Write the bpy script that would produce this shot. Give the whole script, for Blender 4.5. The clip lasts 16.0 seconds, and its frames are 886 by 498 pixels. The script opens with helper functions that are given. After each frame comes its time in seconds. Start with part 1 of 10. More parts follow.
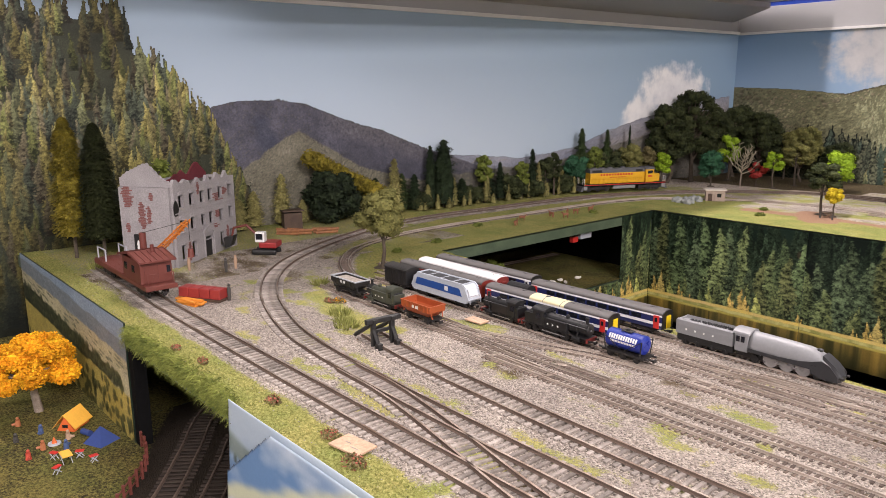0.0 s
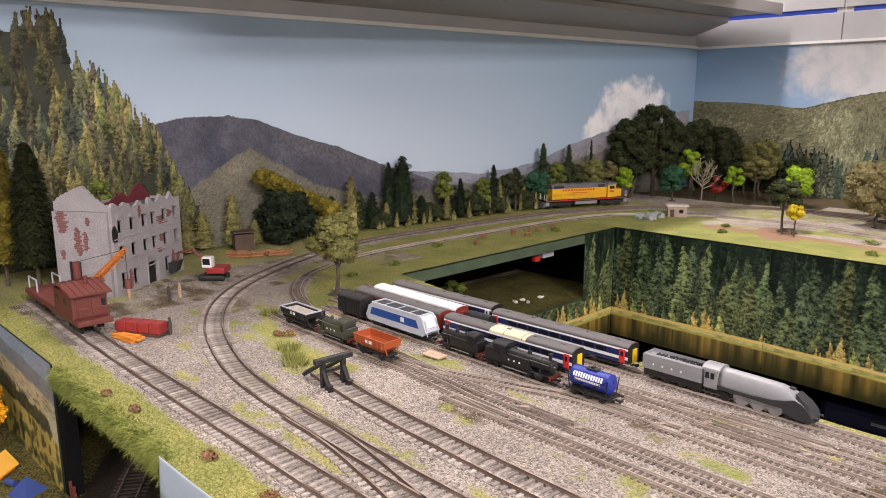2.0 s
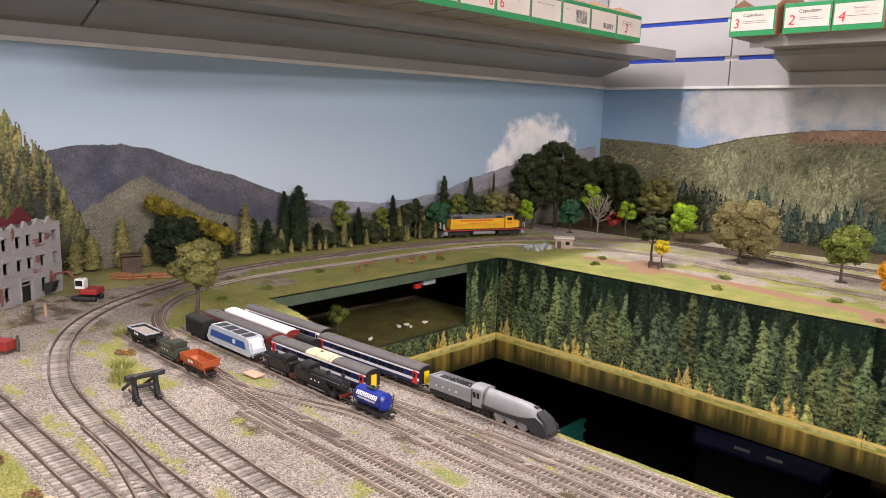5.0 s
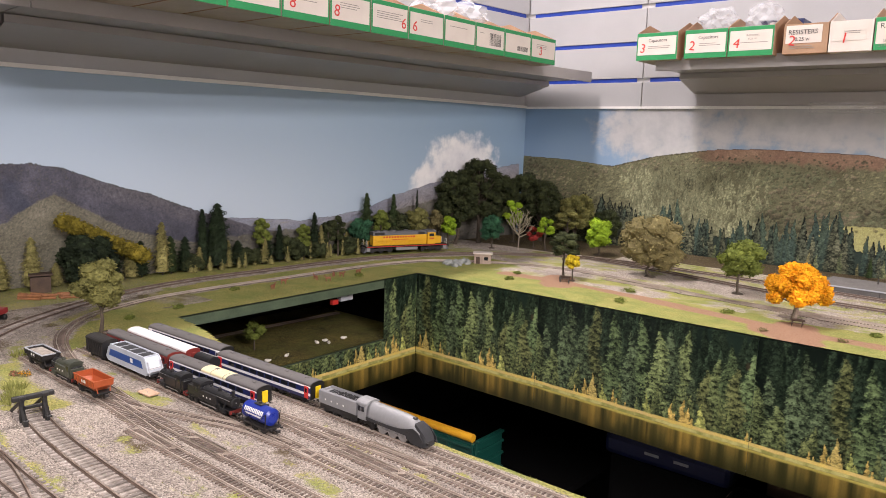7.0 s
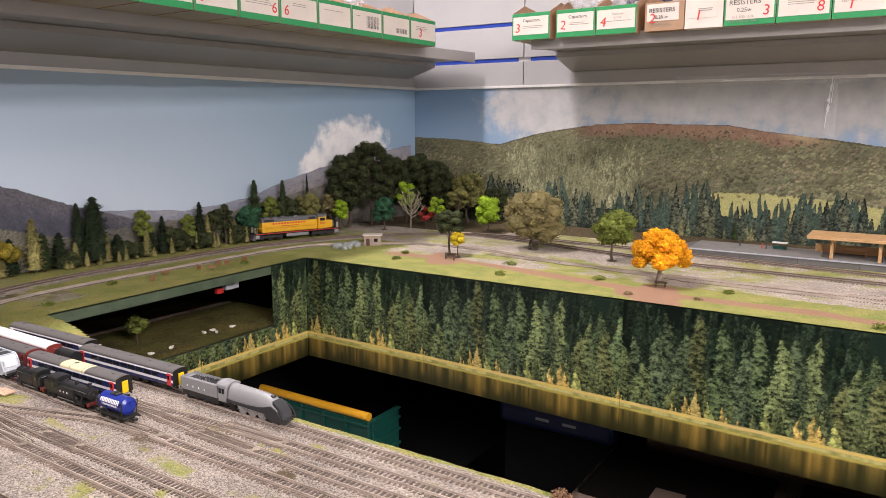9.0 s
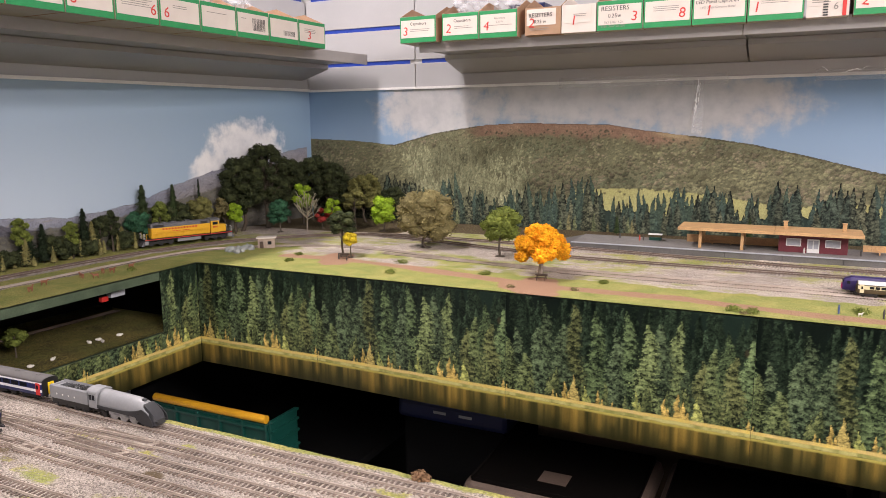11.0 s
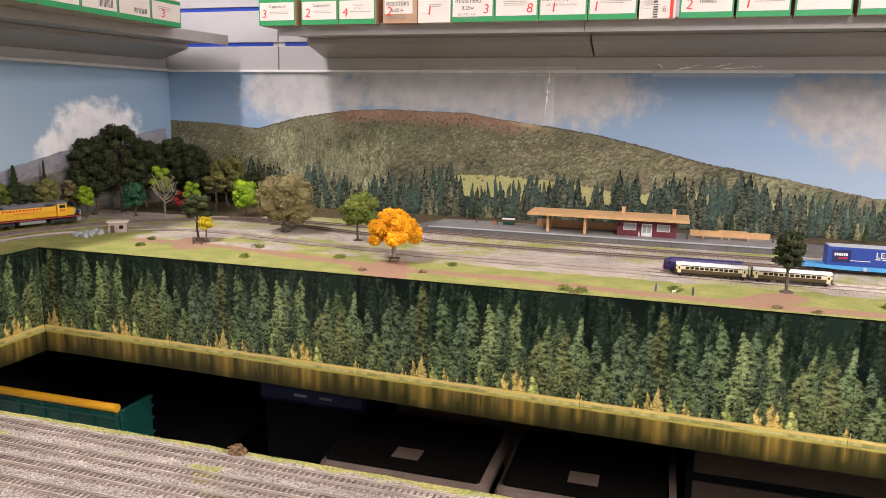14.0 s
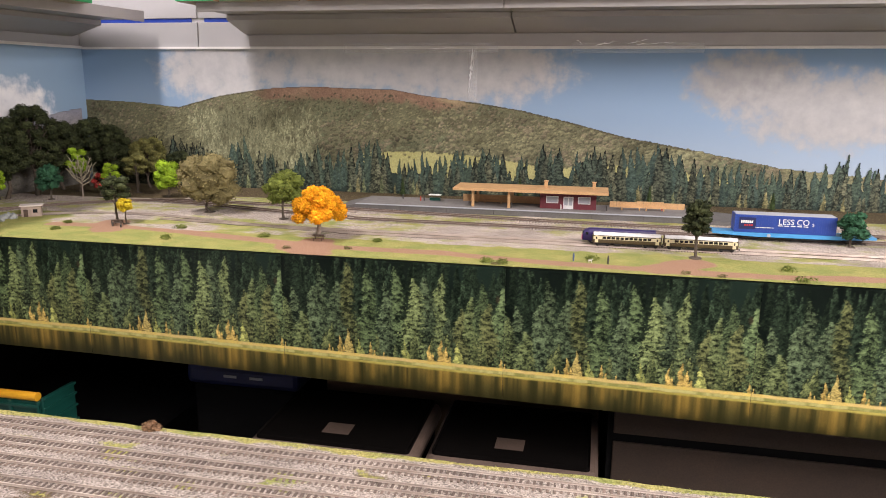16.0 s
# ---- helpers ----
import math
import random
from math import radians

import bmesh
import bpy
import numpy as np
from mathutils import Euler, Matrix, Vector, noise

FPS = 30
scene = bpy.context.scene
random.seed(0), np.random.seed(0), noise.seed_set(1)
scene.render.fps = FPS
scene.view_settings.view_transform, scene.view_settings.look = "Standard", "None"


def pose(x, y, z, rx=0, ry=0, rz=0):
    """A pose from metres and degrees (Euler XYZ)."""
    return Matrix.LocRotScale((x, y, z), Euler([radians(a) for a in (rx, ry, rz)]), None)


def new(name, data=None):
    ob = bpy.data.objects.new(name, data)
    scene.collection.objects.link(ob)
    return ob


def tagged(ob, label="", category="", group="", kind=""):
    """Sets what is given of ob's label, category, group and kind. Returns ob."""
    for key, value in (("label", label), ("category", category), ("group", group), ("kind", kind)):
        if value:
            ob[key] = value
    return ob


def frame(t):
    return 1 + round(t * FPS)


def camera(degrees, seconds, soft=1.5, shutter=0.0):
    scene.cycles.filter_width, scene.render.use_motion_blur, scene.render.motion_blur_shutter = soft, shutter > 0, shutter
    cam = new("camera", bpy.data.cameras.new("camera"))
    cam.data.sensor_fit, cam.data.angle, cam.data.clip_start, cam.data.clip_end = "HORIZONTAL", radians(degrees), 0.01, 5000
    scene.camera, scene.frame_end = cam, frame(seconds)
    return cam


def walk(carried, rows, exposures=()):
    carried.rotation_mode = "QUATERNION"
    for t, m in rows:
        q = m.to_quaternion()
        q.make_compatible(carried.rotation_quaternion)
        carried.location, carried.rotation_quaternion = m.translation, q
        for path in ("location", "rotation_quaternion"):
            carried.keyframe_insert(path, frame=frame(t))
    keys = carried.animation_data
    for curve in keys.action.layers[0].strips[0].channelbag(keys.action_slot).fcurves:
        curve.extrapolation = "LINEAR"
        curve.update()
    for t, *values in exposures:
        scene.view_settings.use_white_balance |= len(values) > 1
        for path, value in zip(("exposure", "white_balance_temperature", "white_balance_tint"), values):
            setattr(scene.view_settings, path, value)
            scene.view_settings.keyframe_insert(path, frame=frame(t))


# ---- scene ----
cam = camera(62.6, 16.0, soft=0.9)
METRES, EYE, TILT, LEAN, TURN = 0.52, 0.2172, -12.3, 0.18, 48.5
ROWS = [
    (0.0, 0.0, 0.0, 0.0, 0.0, 0.0, -0.0),
    (0.5, 0.0149, 0.0028, -0.0017, -0.29, 0.18, 0.09),
    (1.0, 0.0293, 0.0124, 0.0017, -0.76, 0.3, 0.15),
    (1.5, 0.0353, 0.0422, 0.0148, -1.61, 0.42, 0.37),
    (2.0, 0.0156, 0.0723, 0.0386, -2.84, 0.64, 0.48),
    (2.5, 0.0035, 0.0808, 0.0391, -4.07, 0.89, 0.38),
    (3.0, 0.0476, 0.0571, 0.0414, -4.59, 1.14, 0.06),
    (3.5, 0.1339, 0.0105, 0.0418, -4.63, 1.4, -0.16),
    (4.0, 0.2007, -0.0271, 0.0438, -4.6, 1.74, -0.35),
    (6.5, 0.3754, -0.1422, 0.0614, -7.88, 3.46, -0.54),
    (7.0, 0.3964, -0.1577, 0.0597, -9.22, 3.51, 0.01),
    (7.5, 0.4227, -0.1757, 0.0553, -10.53, 3.12, 0.84),
    (8.0, 0.4526, -0.1952, 0.049, -12.04, 2.56, 1.69),
    (8.5, 0.4853, -0.2141, 0.0447, -13.61, 2.15, 2.17),
    (9.0, 0.5026, -0.2233, 0.0427, -15.5, 2.05, 3.19),
    (11.5, 0.5747, -0.3228, 0.0277, -23.78, 1.29, 5.3),
    (12.0, 0.5829, -0.3405, 0.0255, -25.42, 0.93, 5.53),
    (12.5, 0.5939, -0.3581, 0.025, -26.99, 0.6, 5.6),
    (13.0, 0.6074, -0.3729, 0.0241, -28.3, 0.28, 5.54),
    (13.5, 0.6232, -0.3931, 0.0188, -29.76, -0.13, 5.41),
    (14.0, 0.6326, -0.4088, 0.0159, -31.13, -0.43, 5.35),
    (14.5, 0.6388, -0.4252, 0.0116, -32.39, -0.7, 5.44),
    (15.0, 0.6418, -0.4343, 0.0123, -33.61, -1.01, 5.7),
    (15.5, 0.6466, -0.4505, 0.0065, -34.95, -1.91, 6.06),
    (16.0, 0.6532, -0.4588, 0.001, -36.03, -2.63, 6.64),
]
walk(cam, [(t, pose(0, 0, EYE, TILT, LEAN, TURN) @ pose(METRES * x, METRES * y, METRES * z, 90 + pitch, roll, yaw)) for t, x, y, z, yaw, pitch, roll in ROWS],
     exposures=[(0.0, 0.9, 6500, 20), (16.0, 0.9, 6500, 20)])

# ---- light: a closed shop room with ceiling strips ----
world = bpy.data.worlds.new("room_air")
scene.world = world
world.use_nodes = True
world.node_tree.nodes["Background"].inputs[0].default_value = (0.9, 0.95, 1.0, 1)
world.node_tree.nodes["Background"].inputs[1].default_value = 0.02


def ceiling_lamp(x, y, sx, sy, watts, colour=(1.0, 0.95, 0.895)):
    d = bpy.data.lights.new("ceiling_strip", "AREA")
    d.shape, d.size, d.size_y, d.energy, d.color = "RECTANGLE", sx, sy, watts, colour
    ob = new("ceiling_strip", d)
    ob.matrix_world = pose(x, y, 1.58)
    return ob


# two rows of ceiling strips running north to south
ceiling_lamp(-0.8, 0.85, 0.12, 0.9, 17.5)
ceiling_lamp(2.15, -0.4, 0.6, 1.3, 66)
ceiling_lamp(2.95, -0.4, 0.2, 1.3, 74)
ceiling_lamp(0.75, -1.5, 1.1, 1.2, 32)

# ---- materials ----
def nodes_of(name):
    m = bpy.data.materials.new(name)
    m.use_nodes = True
    t = m.node_tree
    return m, t, t.nodes["Principled BSDF"]


def ramp_node(t, stops):
    r = t.nodes.new("ShaderNodeValToRGB")
    e = r.color_ramp.elements
    while len(e) < len(stops):
        e.new(0.5)
    for el, (p, c) in zip(e, stops):
        el.position, el.color = p, (*c, 1)
    return r


def noise_node(t, vec, scale, detail=4, rough=0.6):
    n = t.nodes.new("ShaderNodeTexNoise")
    n.inputs["Scale"].default_value, n.inputs["Detail"].default_value, n.inputs["Roughness"].default_value = scale, detail, rough
    t.links.new(vec, n.inputs["Vector"])
    return n


def mix_node(t, kind, fac, a, b):
    n = t.nodes.new("ShaderNodeMix")
    n.data_type, n.blend_type = "RGBA", kind
    for key, v in ((0, fac), (6, a), (7, b)):
        if isinstance(v, (int, float)):
            n.inputs[key].default_value = v
        elif isinstance(v, tuple):
            n.inputs[key].default_value = (*v, 1)
        else:
            t.links.new(v, n.inputs[key])
    return n.outputs[2]


def shade(c, k):
    return tuple(min(1, v * k) for v in c)


def surf(name, c1, c2=None, scale=60, fine=700, rough=0.6, metal=0.0, bump=0.15, island=0.0, spread=0.35, size=0.001, grain=0.55, spec=0.5):
    """Two colours by a broad noise, broken by a fine one; island: how far loose pieces differ in brightness."""
    m, t, b = nodes_of(name)
    c2 = c2 or shade(c1, 0.72)
    tc = t.nodes.new("ShaderNodeTexCoord")
    vec = tc.outputs["Object"]
    n1, n2 = noise_node(t, vec, scale), noise_node(t, vec, fine, 3)
    r = ramp_node(t, [(0.5 - spread / 2, c2), (0.5 + spread / 2, c1)])
    t.links.new(n1.outputs["Fac"], r.inputs[0])
    g = ramp_node(t, [(0.3, (0.62, 0.62, 0.62)), (0.7, (1.25, 1.25, 1.25))])
    t.links.new(n2.outputs["Fac"], g.inputs[0])
    col = mix_node(t, "MULTIPLY", grain, r.outputs[0], g.outputs[0])
    if island:
        geo = t.nodes.new("ShaderNodeNewGeometry")
        info = t.nodes.new("ShaderNodeObjectInfo")
        add = t.nodes.new("ShaderNodeMath")
        add.operation = "ADD"
        t.links.new(geo.outputs["Random Per Island"], add.inputs[0])
        t.links.new(info.outputs["Random"], add.inputs[1])
        fr = t.nodes.new("ShaderNodeMath")
        fr.operation = "FRACT"
        t.links.new(add.outputs[0], fr.inputs[0])
        k = ramp_node(t, [(0, (1 - island,) * 3), (1, (1 + island,) * 3)])
        t.links.new(fr.outputs[0], k.inputs[0])
        col = mix_node(t, "MULTIPLY", 1.0, col, k.outputs[0])
    t.links.new(col, b.inputs["Base Color"])
    rr = t.nodes.new("ShaderNodeMapRange")
    rr.inputs[3].default_value, rr.inputs[4].default_value = max(0.03, rough - 0.1), min(1, rough + 0.1)
    t.links.new(n1.outputs["Fac"], rr.inputs[0])
    t.links.new(rr.outputs[0], b.inputs["Roughness"])
    b.inputs["Metallic"].default_value = metal
    b.inputs["Specular IOR Level"].default_value = spec
    if bump:
        bp = t.nodes.new("ShaderNodeBump")
        bp.inputs["Strength"].default_value, bp.inputs["Distance"].default_value = bump, size
        t.links.new(n2.outputs["Fac"], bp.inputs["Height"])
        t.links.new(bp.outputs[0], b.inputs["Normal"])
    return m


def paint(name, c, rough=0.4, metal=0.0):
    """Moulded and painted model plastic: nearly plain, faintly dusty."""
    return surf(name, c, shade(c, 0.85), 90, 400, rough, metal, 0.02, 0.0, 0.6, 0.0002, grain=0.15)


def ground_material(name="scenic_ground", turf=((0.125, 0.135, 0.035), (0.31, 0.305, 0.1), (0.5, 0.48, 0.2)), soil=((0.05, 0.035, 0.02), (0.16, 0.12, 0.07)), pale=1.0):
    """Ballast, grass scatter, red path and earth, laid by the ground's own cover colours."""
    m, t, b = nodes_of(name)
    tc = t.nodes.new("ShaderNodeTexCoord")
    vec = tc.outputs["Object"]
    at = t.nodes.new("ShaderNodeAttribute")
    at.attribute_name = "cover"
    sep = t.nodes.new("ShaderNodeSeparateColor")
    t.links.new(at.outputs["Color"], sep.inputs[0])
    vo = t.nodes.new("ShaderNodeTexVoronoi")
    vo.inputs["Scale"].default_value = 900
    t.links.new(vec, vo.inputs["Vector"])
    hsv = t.nodes.new("ShaderNodeSeparateColor")
    t.links.new(vo.outputs["Color"], hsv.inputs[0])
    stone = ramp_node(t, [(0.0, (0.14, 0.125, 0.112)), (0.4, (0.34, 0.305, 0.278)), (0.8, (0.47, 0.425, 0.39)), (1.0, (0.6, 0.55, 0.505))])
    t.links.new(hsv.outputs[0], stone.inputs[0])
    broad = noise_node(t, vec, 9, 5)
    tone = ramp_node(t, [(0.3, (0.66 * pale, 0.63 * pale, 0.61 * pale)), (0.7, (1.14 * pale, 1.1 * pale, 1.03 * pale))])
    t.links.new(broad.outputs["Fac"], tone.inputs[0])
    ballast = mix_node(t, "MULTIPLY", 1.0, stone.outputs[0], tone.outputs[0])
    gn = noise_node(t, vec, 420, 3, 0.7)
    gb = noise_node(t, vec, 22, 4)
    g1 = ramp_node(t, list(zip((0.3, 0.5, 0.72), turf)))
    t.links.new(gn.outputs["Fac"], g1.inputs[0])
    g2 = ramp_node(t, [(0.35, (0.75, 0.85, 0.7)), (0.65, (1.15, 1.05, 1.0))])
    t.links.new(gb.outputs["Fac"], g2.inputs[0])
    grass = mix_node(t, "MULTIPLY", 1.0, g1.outputs[0], g2.outputs[0])
    p1 = ramp_node(t, [(0.3, (0.28, 0.15, 0.09)), (0.7, (0.5, 0.32, 0.215))])
    t.links.new(gn.outputs["Fac"], p1.inputs[0])
    d1 = ramp_node(t, list(zip((0.3, 0.7), soil)))
    t.links.new(gn.outputs["Fac"], d1.inputs[0])

    def mask(out):
        add = t.nodes.new("ShaderNodeMath")
        add.operation = "ADD"
        t.links.new(out, add.inputs[0])
        t.links.new(gn.outputs["Fac"], add.inputs[1])
        r = ramp_node(t, [(0.0, (0, 0, 0)), (1.0, (1, 1, 1))])
        mr = t.nodes.new("ShaderNodeMapRange")
        mr.inputs[1].default_value, mr.inputs[2].default_value = 0.85, 1.15
        t.links.new(add.outputs[0], mr.inputs[0])
        t.links.new(mr.outputs[0], r.inputs[0])
        return r.outputs[0]

    col = mix_node(t, "MIX", mask(sep.outputs[2]), ballast, d1.outputs[0])
    col = mix_node(t, "MIX", mask(sep.outputs[0]), col, grass)
    col = mix_node(t, "MIX", mask(sep.outputs[1]), col, p1.outputs[0])
    t.links.new(col, b.inputs["Base Color"])
    b.inputs["Roughness"].default_value = 0.93
    b.inputs["Specular IOR Level"].default_value = 0.2
    bp = t.nodes.new("ShaderNodeBump")
    bp.inputs["Strength"].default_value, bp.inputs["Distance"].default_value = 0.9, 0.0012
    t.links.new(vo.outputs["Distance"], bp.inputs["Height"])
    bp.invert = True
    bp2 = t.nodes.new("ShaderNodeBump")
    bp2.inputs["Strength"].default_value, bp2.inputs["Distance"].default_value = 0.5, 0.002
    t.links.new(gn.outputs["Fac"], bp2.inputs["Height"])
    t.links.new(bp.outputs[0], bp2.inputs["Normal"])
    t.links.new(bp2.outputs[0], b.inputs["Normal"])
    return m


def print_material(name, stops, scale, squash=(1, 1, 1), island=0.0, mid=0.0, cell=0.0, gloss=0.45, depth=0.55):
    """Ink on paper: a noise (or cells) through a colour ramp, on smooth satin paper."""
    m, t, b = nodes_of(name)
    tc = t.nodes.new("ShaderNodeTexCoord")
    mp = t.nodes.new("ShaderNodeMapping")
    mp.inputs["Scale"].default_value = squash
    t.links.new(tc.outputs["Object"], mp.inputs["Vector"])
    n = noise_node(t, mp.outputs[0], scale, 6, 0.72)
    src = n.outputs["Fac"]
    if cell:
        vo = t.nodes.new("ShaderNodeTexVoronoi")
        vo.inputs["Scale"].default_value = cell
        warp = mix_node(t, "LINEAR_LIGHT", 0.006, mp.outputs[0], n.outputs["Color"])
        t.links.new(warp, vo.inputs["Vector"])
        sub = t.nodes.new("ShaderNodeMath")
        sub.operation = "MULTIPLY_ADD"
        t.links.new(vo.outputs["Distance"], sub.inputs[0])
        sub.inputs[1].default_value = -depth
        t.links.new(n.outputs["Fac"], sub.inputs[2])
        ad = t.nodes.new("ShaderNodeMath")
        ad.operation = "ADD"
        t.links.new(sub.outputs[0], ad.inputs[0])
        ad.inputs[1].default_value = depth * 0.44
        src = ad.outputs[0]
    r = ramp_node(t, stops)
    t.links.new(src, r.inputs[0])
    col = r.outputs[0]
    if mid:
        n2 = noise_node(t, mp.outputs[0], mid, 3)
        k = ramp_node(t, [(0.3, (0.6, 0.6, 0.62)), (0.7, (1.35, 1.32, 1.2))])
        t.links.new(n2.outputs["Fac"], k.inputs[0])
        col = mix_node(t, "MULTIPLY", 1.0, col, k.outputs[0])
    if island:
        geo = t.nodes.new("ShaderNodeNewGeometry")
        k = ramp_node(t, [(0, (1 - island,) * 3), (1, (1 + island, 1 + island, 1 + island * 0.6))])
        t.links.new(geo.outputs["Random Per Island"], k.inputs[0])
        col = mix_node(t, "MULTIPLY", 1.0, col, k.outputs[0])
    t.links.new(col, b.inputs["Base Color"])
    b.inputs["Roughness"].default_value = gloss
    b.inputs["Specular IOR Level"].default_value = 0.3
    return m


def sky_material(name, clouds, stops, east=None):
    """Printed sky: deeper blue above, pale at the hills; clouds: (x, z, half width, half height, white); east: (x0, x1,
    colour) of a bluer end, darkened too by painted corner shade.
    """
    m, t, b = nodes_of(name)
    tc = t.nodes.new("ShaderNodeTexCoord")
    sp = t.nodes.new("ShaderNodeSeparateXYZ")
    t.links.new(tc.outputs["Object"], sp.inputs[0])
    r = ramp_node(t, stops)
    mr = t.nodes.new("ShaderNodeMapRange")
    mr.inputs[1].default_value, mr.inputs[2].default_value = 0.05, 0.36
    t.links.new(sp.outputs[2], mr.inputs[0])
    t.links.new(mr.outputs[0], r.inputs[0])
    col = r.outputs[0]
    if east:
        er = t.nodes.new("ShaderNodeMapRange")
        er.inputs[1].default_value, er.inputs[2].default_value = east[0], east[1]
        er.interpolation_type = "SMOOTHSTEP"
        t.links.new(sp.outputs[0], er.inputs[0])
        col = mix_node(t, "MIX", er.outputs[0], col, east[2])
    n = noise_node(t, tc.outputs["Object"], 26, 7, 0.6)
    for cx, cz, sx, sz, white in clouds:
        def lin(out, c, k):
            q = t.nodes.new("ShaderNodeMath")
            q.operation = "SUBTRACT"
            t.links.new(out, q.inputs[0])
            q.inputs[1].default_value = c
            d = t.nodes.new("ShaderNodeMath")
            d.operation = "DIVIDE"
            t.links.new(q.outputs[0], d.inputs[0])
            d.inputs[1].default_value = k
            e = t.nodes.new("ShaderNodeMath")
            e.operation = "POWER"
            t.links.new(d.outputs[0], e.inputs[0])
            e.inputs[1].default_value = 2
            return e.outputs[0]
        add = t.nodes.new("ShaderNodeMath")
        add.operation = "ADD"
        t.links.new(lin(sp.outputs[0], cx, sx), add.inputs[0])
        t.links.new(lin(sp.outputs[2], cz, sz), add.inputs[1])
        k = t.nodes.new("ShaderNodeMath")
        k.operation = "MULTIPLY_ADD"
        t.links.new(n.outputs["Fac"], k.inputs[0])
        k.inputs[1].default_value = -2.6
        t.links.new(add.outputs[0], k.inputs[2])
        f = t.nodes.new("ShaderNodeMapRange")
        f.inputs[1].default_value, f.inputs[2].default_value = 0.05, -1.0
        f.interpolation_type = "SMOOTHSTEP"
        t.links.new(k.outputs[0], f.inputs[0])
        w = ramp_node(t, [(0.3, (white * 0.78, white * 0.79, white * 0.82)), (0.65, (white, white, white))])
        t.links.new(n.outputs["Fac"], w.inputs[0])
        col = mix_node(t, "MIX", f.outputs[0], col, w.outputs[0])
    t.links.new(col, b.inputs["Base Color"])
    b.inputs["Roughness"].default_value = 0.42
    b.inputs["Specular IOR Level"].default_value = 0.3
    return m


GROUND = ground_material()
FRESHGROUND = ground_material("station_ground", ((0.15, 0.165, 0.045), (0.34, 0.35, 0.115), (0.54, 0.53, 0.23)), pale=1.4)
# brownish turf; its soil is near-black to hold the tunnel's shade
SHADYTURF = ground_material("brown_green_turf_and_shade", ((0.05, 0.046, 0.015), (0.13, 0.115, 0.034), (0.25, 0.22, 0.075)), ((0.012, 0.009, 0.006), (0.038, 0.028, 0.019)))
RUSTRAIL = surf("rail_rust", (0.17, 0.122, 0.095), (0.1, 0.07, 0.054), 40, 900, 0.7)
RAIL = surf("rail_steel", (0.56, 0.48, 0.41), (0.27, 0.185, 0.135), 30, 900, 0.4, 0.8, 0.1)
SLEEPER = surf("sleeper_brown", (0.38, 0.338, 0.305), (0.16, 0.136, 0.118), 45, 900, 0.85, 0, 0.3, 0.3, spec=0.25)
STONE = surf("ballast_stone", (0.41, 0.37, 0.338), (0.25, 0.222, 0.202), 14, 900, 0.9, 0, 0.2, 0.3, spec=0.2)
WALLW = surf("slatwall_white", (0.45, 0.447, 0.456), (0.41, 0.41, 0.418), 5, 300, 0.45, 0, 0.01, grain=0.04)
EDGEWHITE = surf("edging_white", (0.82, 0.81, 0.79), (0.72, 0.71, 0.69), 20, 300, 0.4, 0, 0.02, grain=0.08)
GREYW = surf("room_wall_paint", (0.62, 0.61, 0.6), (0.55, 0.54, 0.53), 4, 250, 0.7, 0, 0.05, grain=0.06)
SHELF = surf("shelf_grey", (0.4, 0.38, 0.37), (0.35, 0.332, 0.323), 6, 300, 0.4, 0.1, 0.01, grain=0.05)
BLUEST = paint("slot_blue", (0.02, 0.06, 0.4), 0.4)
# floor colour carries the deep shade beneath the layout
CARPET = surf("floor_shade_black", (0.008, 0.008, 0.009), (0.005, 0.005, 0.005), 15, 400, 0.95, spec=0.1)
EDGEGREEN = surf("green_edge_paint", (0.085, 0.12, 0.07), (0.05, 0.075, 0.045), 30, 500, 0.6)
# black for dark parts, and for sheets that stand in for deep shade
BLACK = surf("black_paint_and_shade", (0.006, 0.006, 0.0065), (0.004, 0.004, 0.004), 20, 300, 0.9, spec=0.1)
# east end: bluer print, with the room corner's shading mixed into the colour
SKY = sky_material("printed_sky", [(1.62, 0.2, 0.14, 0.075, 0.86), (1.5, 0.15, 0.06, 0.05, 0.82)],
                   [(0.0, (0.5, 0.575, 0.655)), (0.45, (0.42, 0.51, 0.61)), (1.0, (0.34, 0.455, 0.58))], (0.85, 1.9, (0.24, 0.36, 0.49)))
SKY_NORTH = sky_material("printed_cloudy_sky", [(-0.56, 0.3, 0.18, 0.085, 0.5), (-0.2, 0.34, 0.34, 0.1, 0.5), (0.1, 0.3, 0.24, 0.08, 0.47), (0.72, 0.28, 0.14, 0.07, 0.38), (0.92, 0.22, 0.24, 0.09, 0.42)],
                         [(0.0, (0.36, 0.44, 0.53)), (0.45, (0.25, 0.36, 0.5)), (1.0, (0.18, 0.3, 0.46))])

# ---- mesh helpers ----
def link(name, bm, material, parent=None, label="", smooth=False, kind=""):
    me = bpy.data.meshes.new(name)
    bm.to_mesh(me)
    bm.free()
    if smooth:
        for p in me.polygons:
            p.use_smooth = True
    if material:
        me.materials.append(material)
    ob = new(name, me)
    if parent:
        ob.parent = parent
    return tagged(ob, label, kind=kind)


def part(name, bm, material, parent, label="", smooth=False):
    return link(name, bm, material, parent, label, smooth)


def raw(name, verts, faces, material, parent=None, smooth=False):
    me = bpy.data.meshes.new(name)
    me.from_pydata([tuple(v) for v in verts], [], faces)
    me.update()
    if smooth:
        for p in me.polygons:
            p.use_smooth = True
    me.materials.append(material)
    ob = new(name, me)
    if parent:
        ob.parent = parent
    return ob


def thing(name, m, label, category, group=""):
    ob = new(name)
    ob.empty_display_size = 0.01
    ob.matrix_world = m
    return tagged(ob, label, category, group)


def B():
    return bmesh.new()


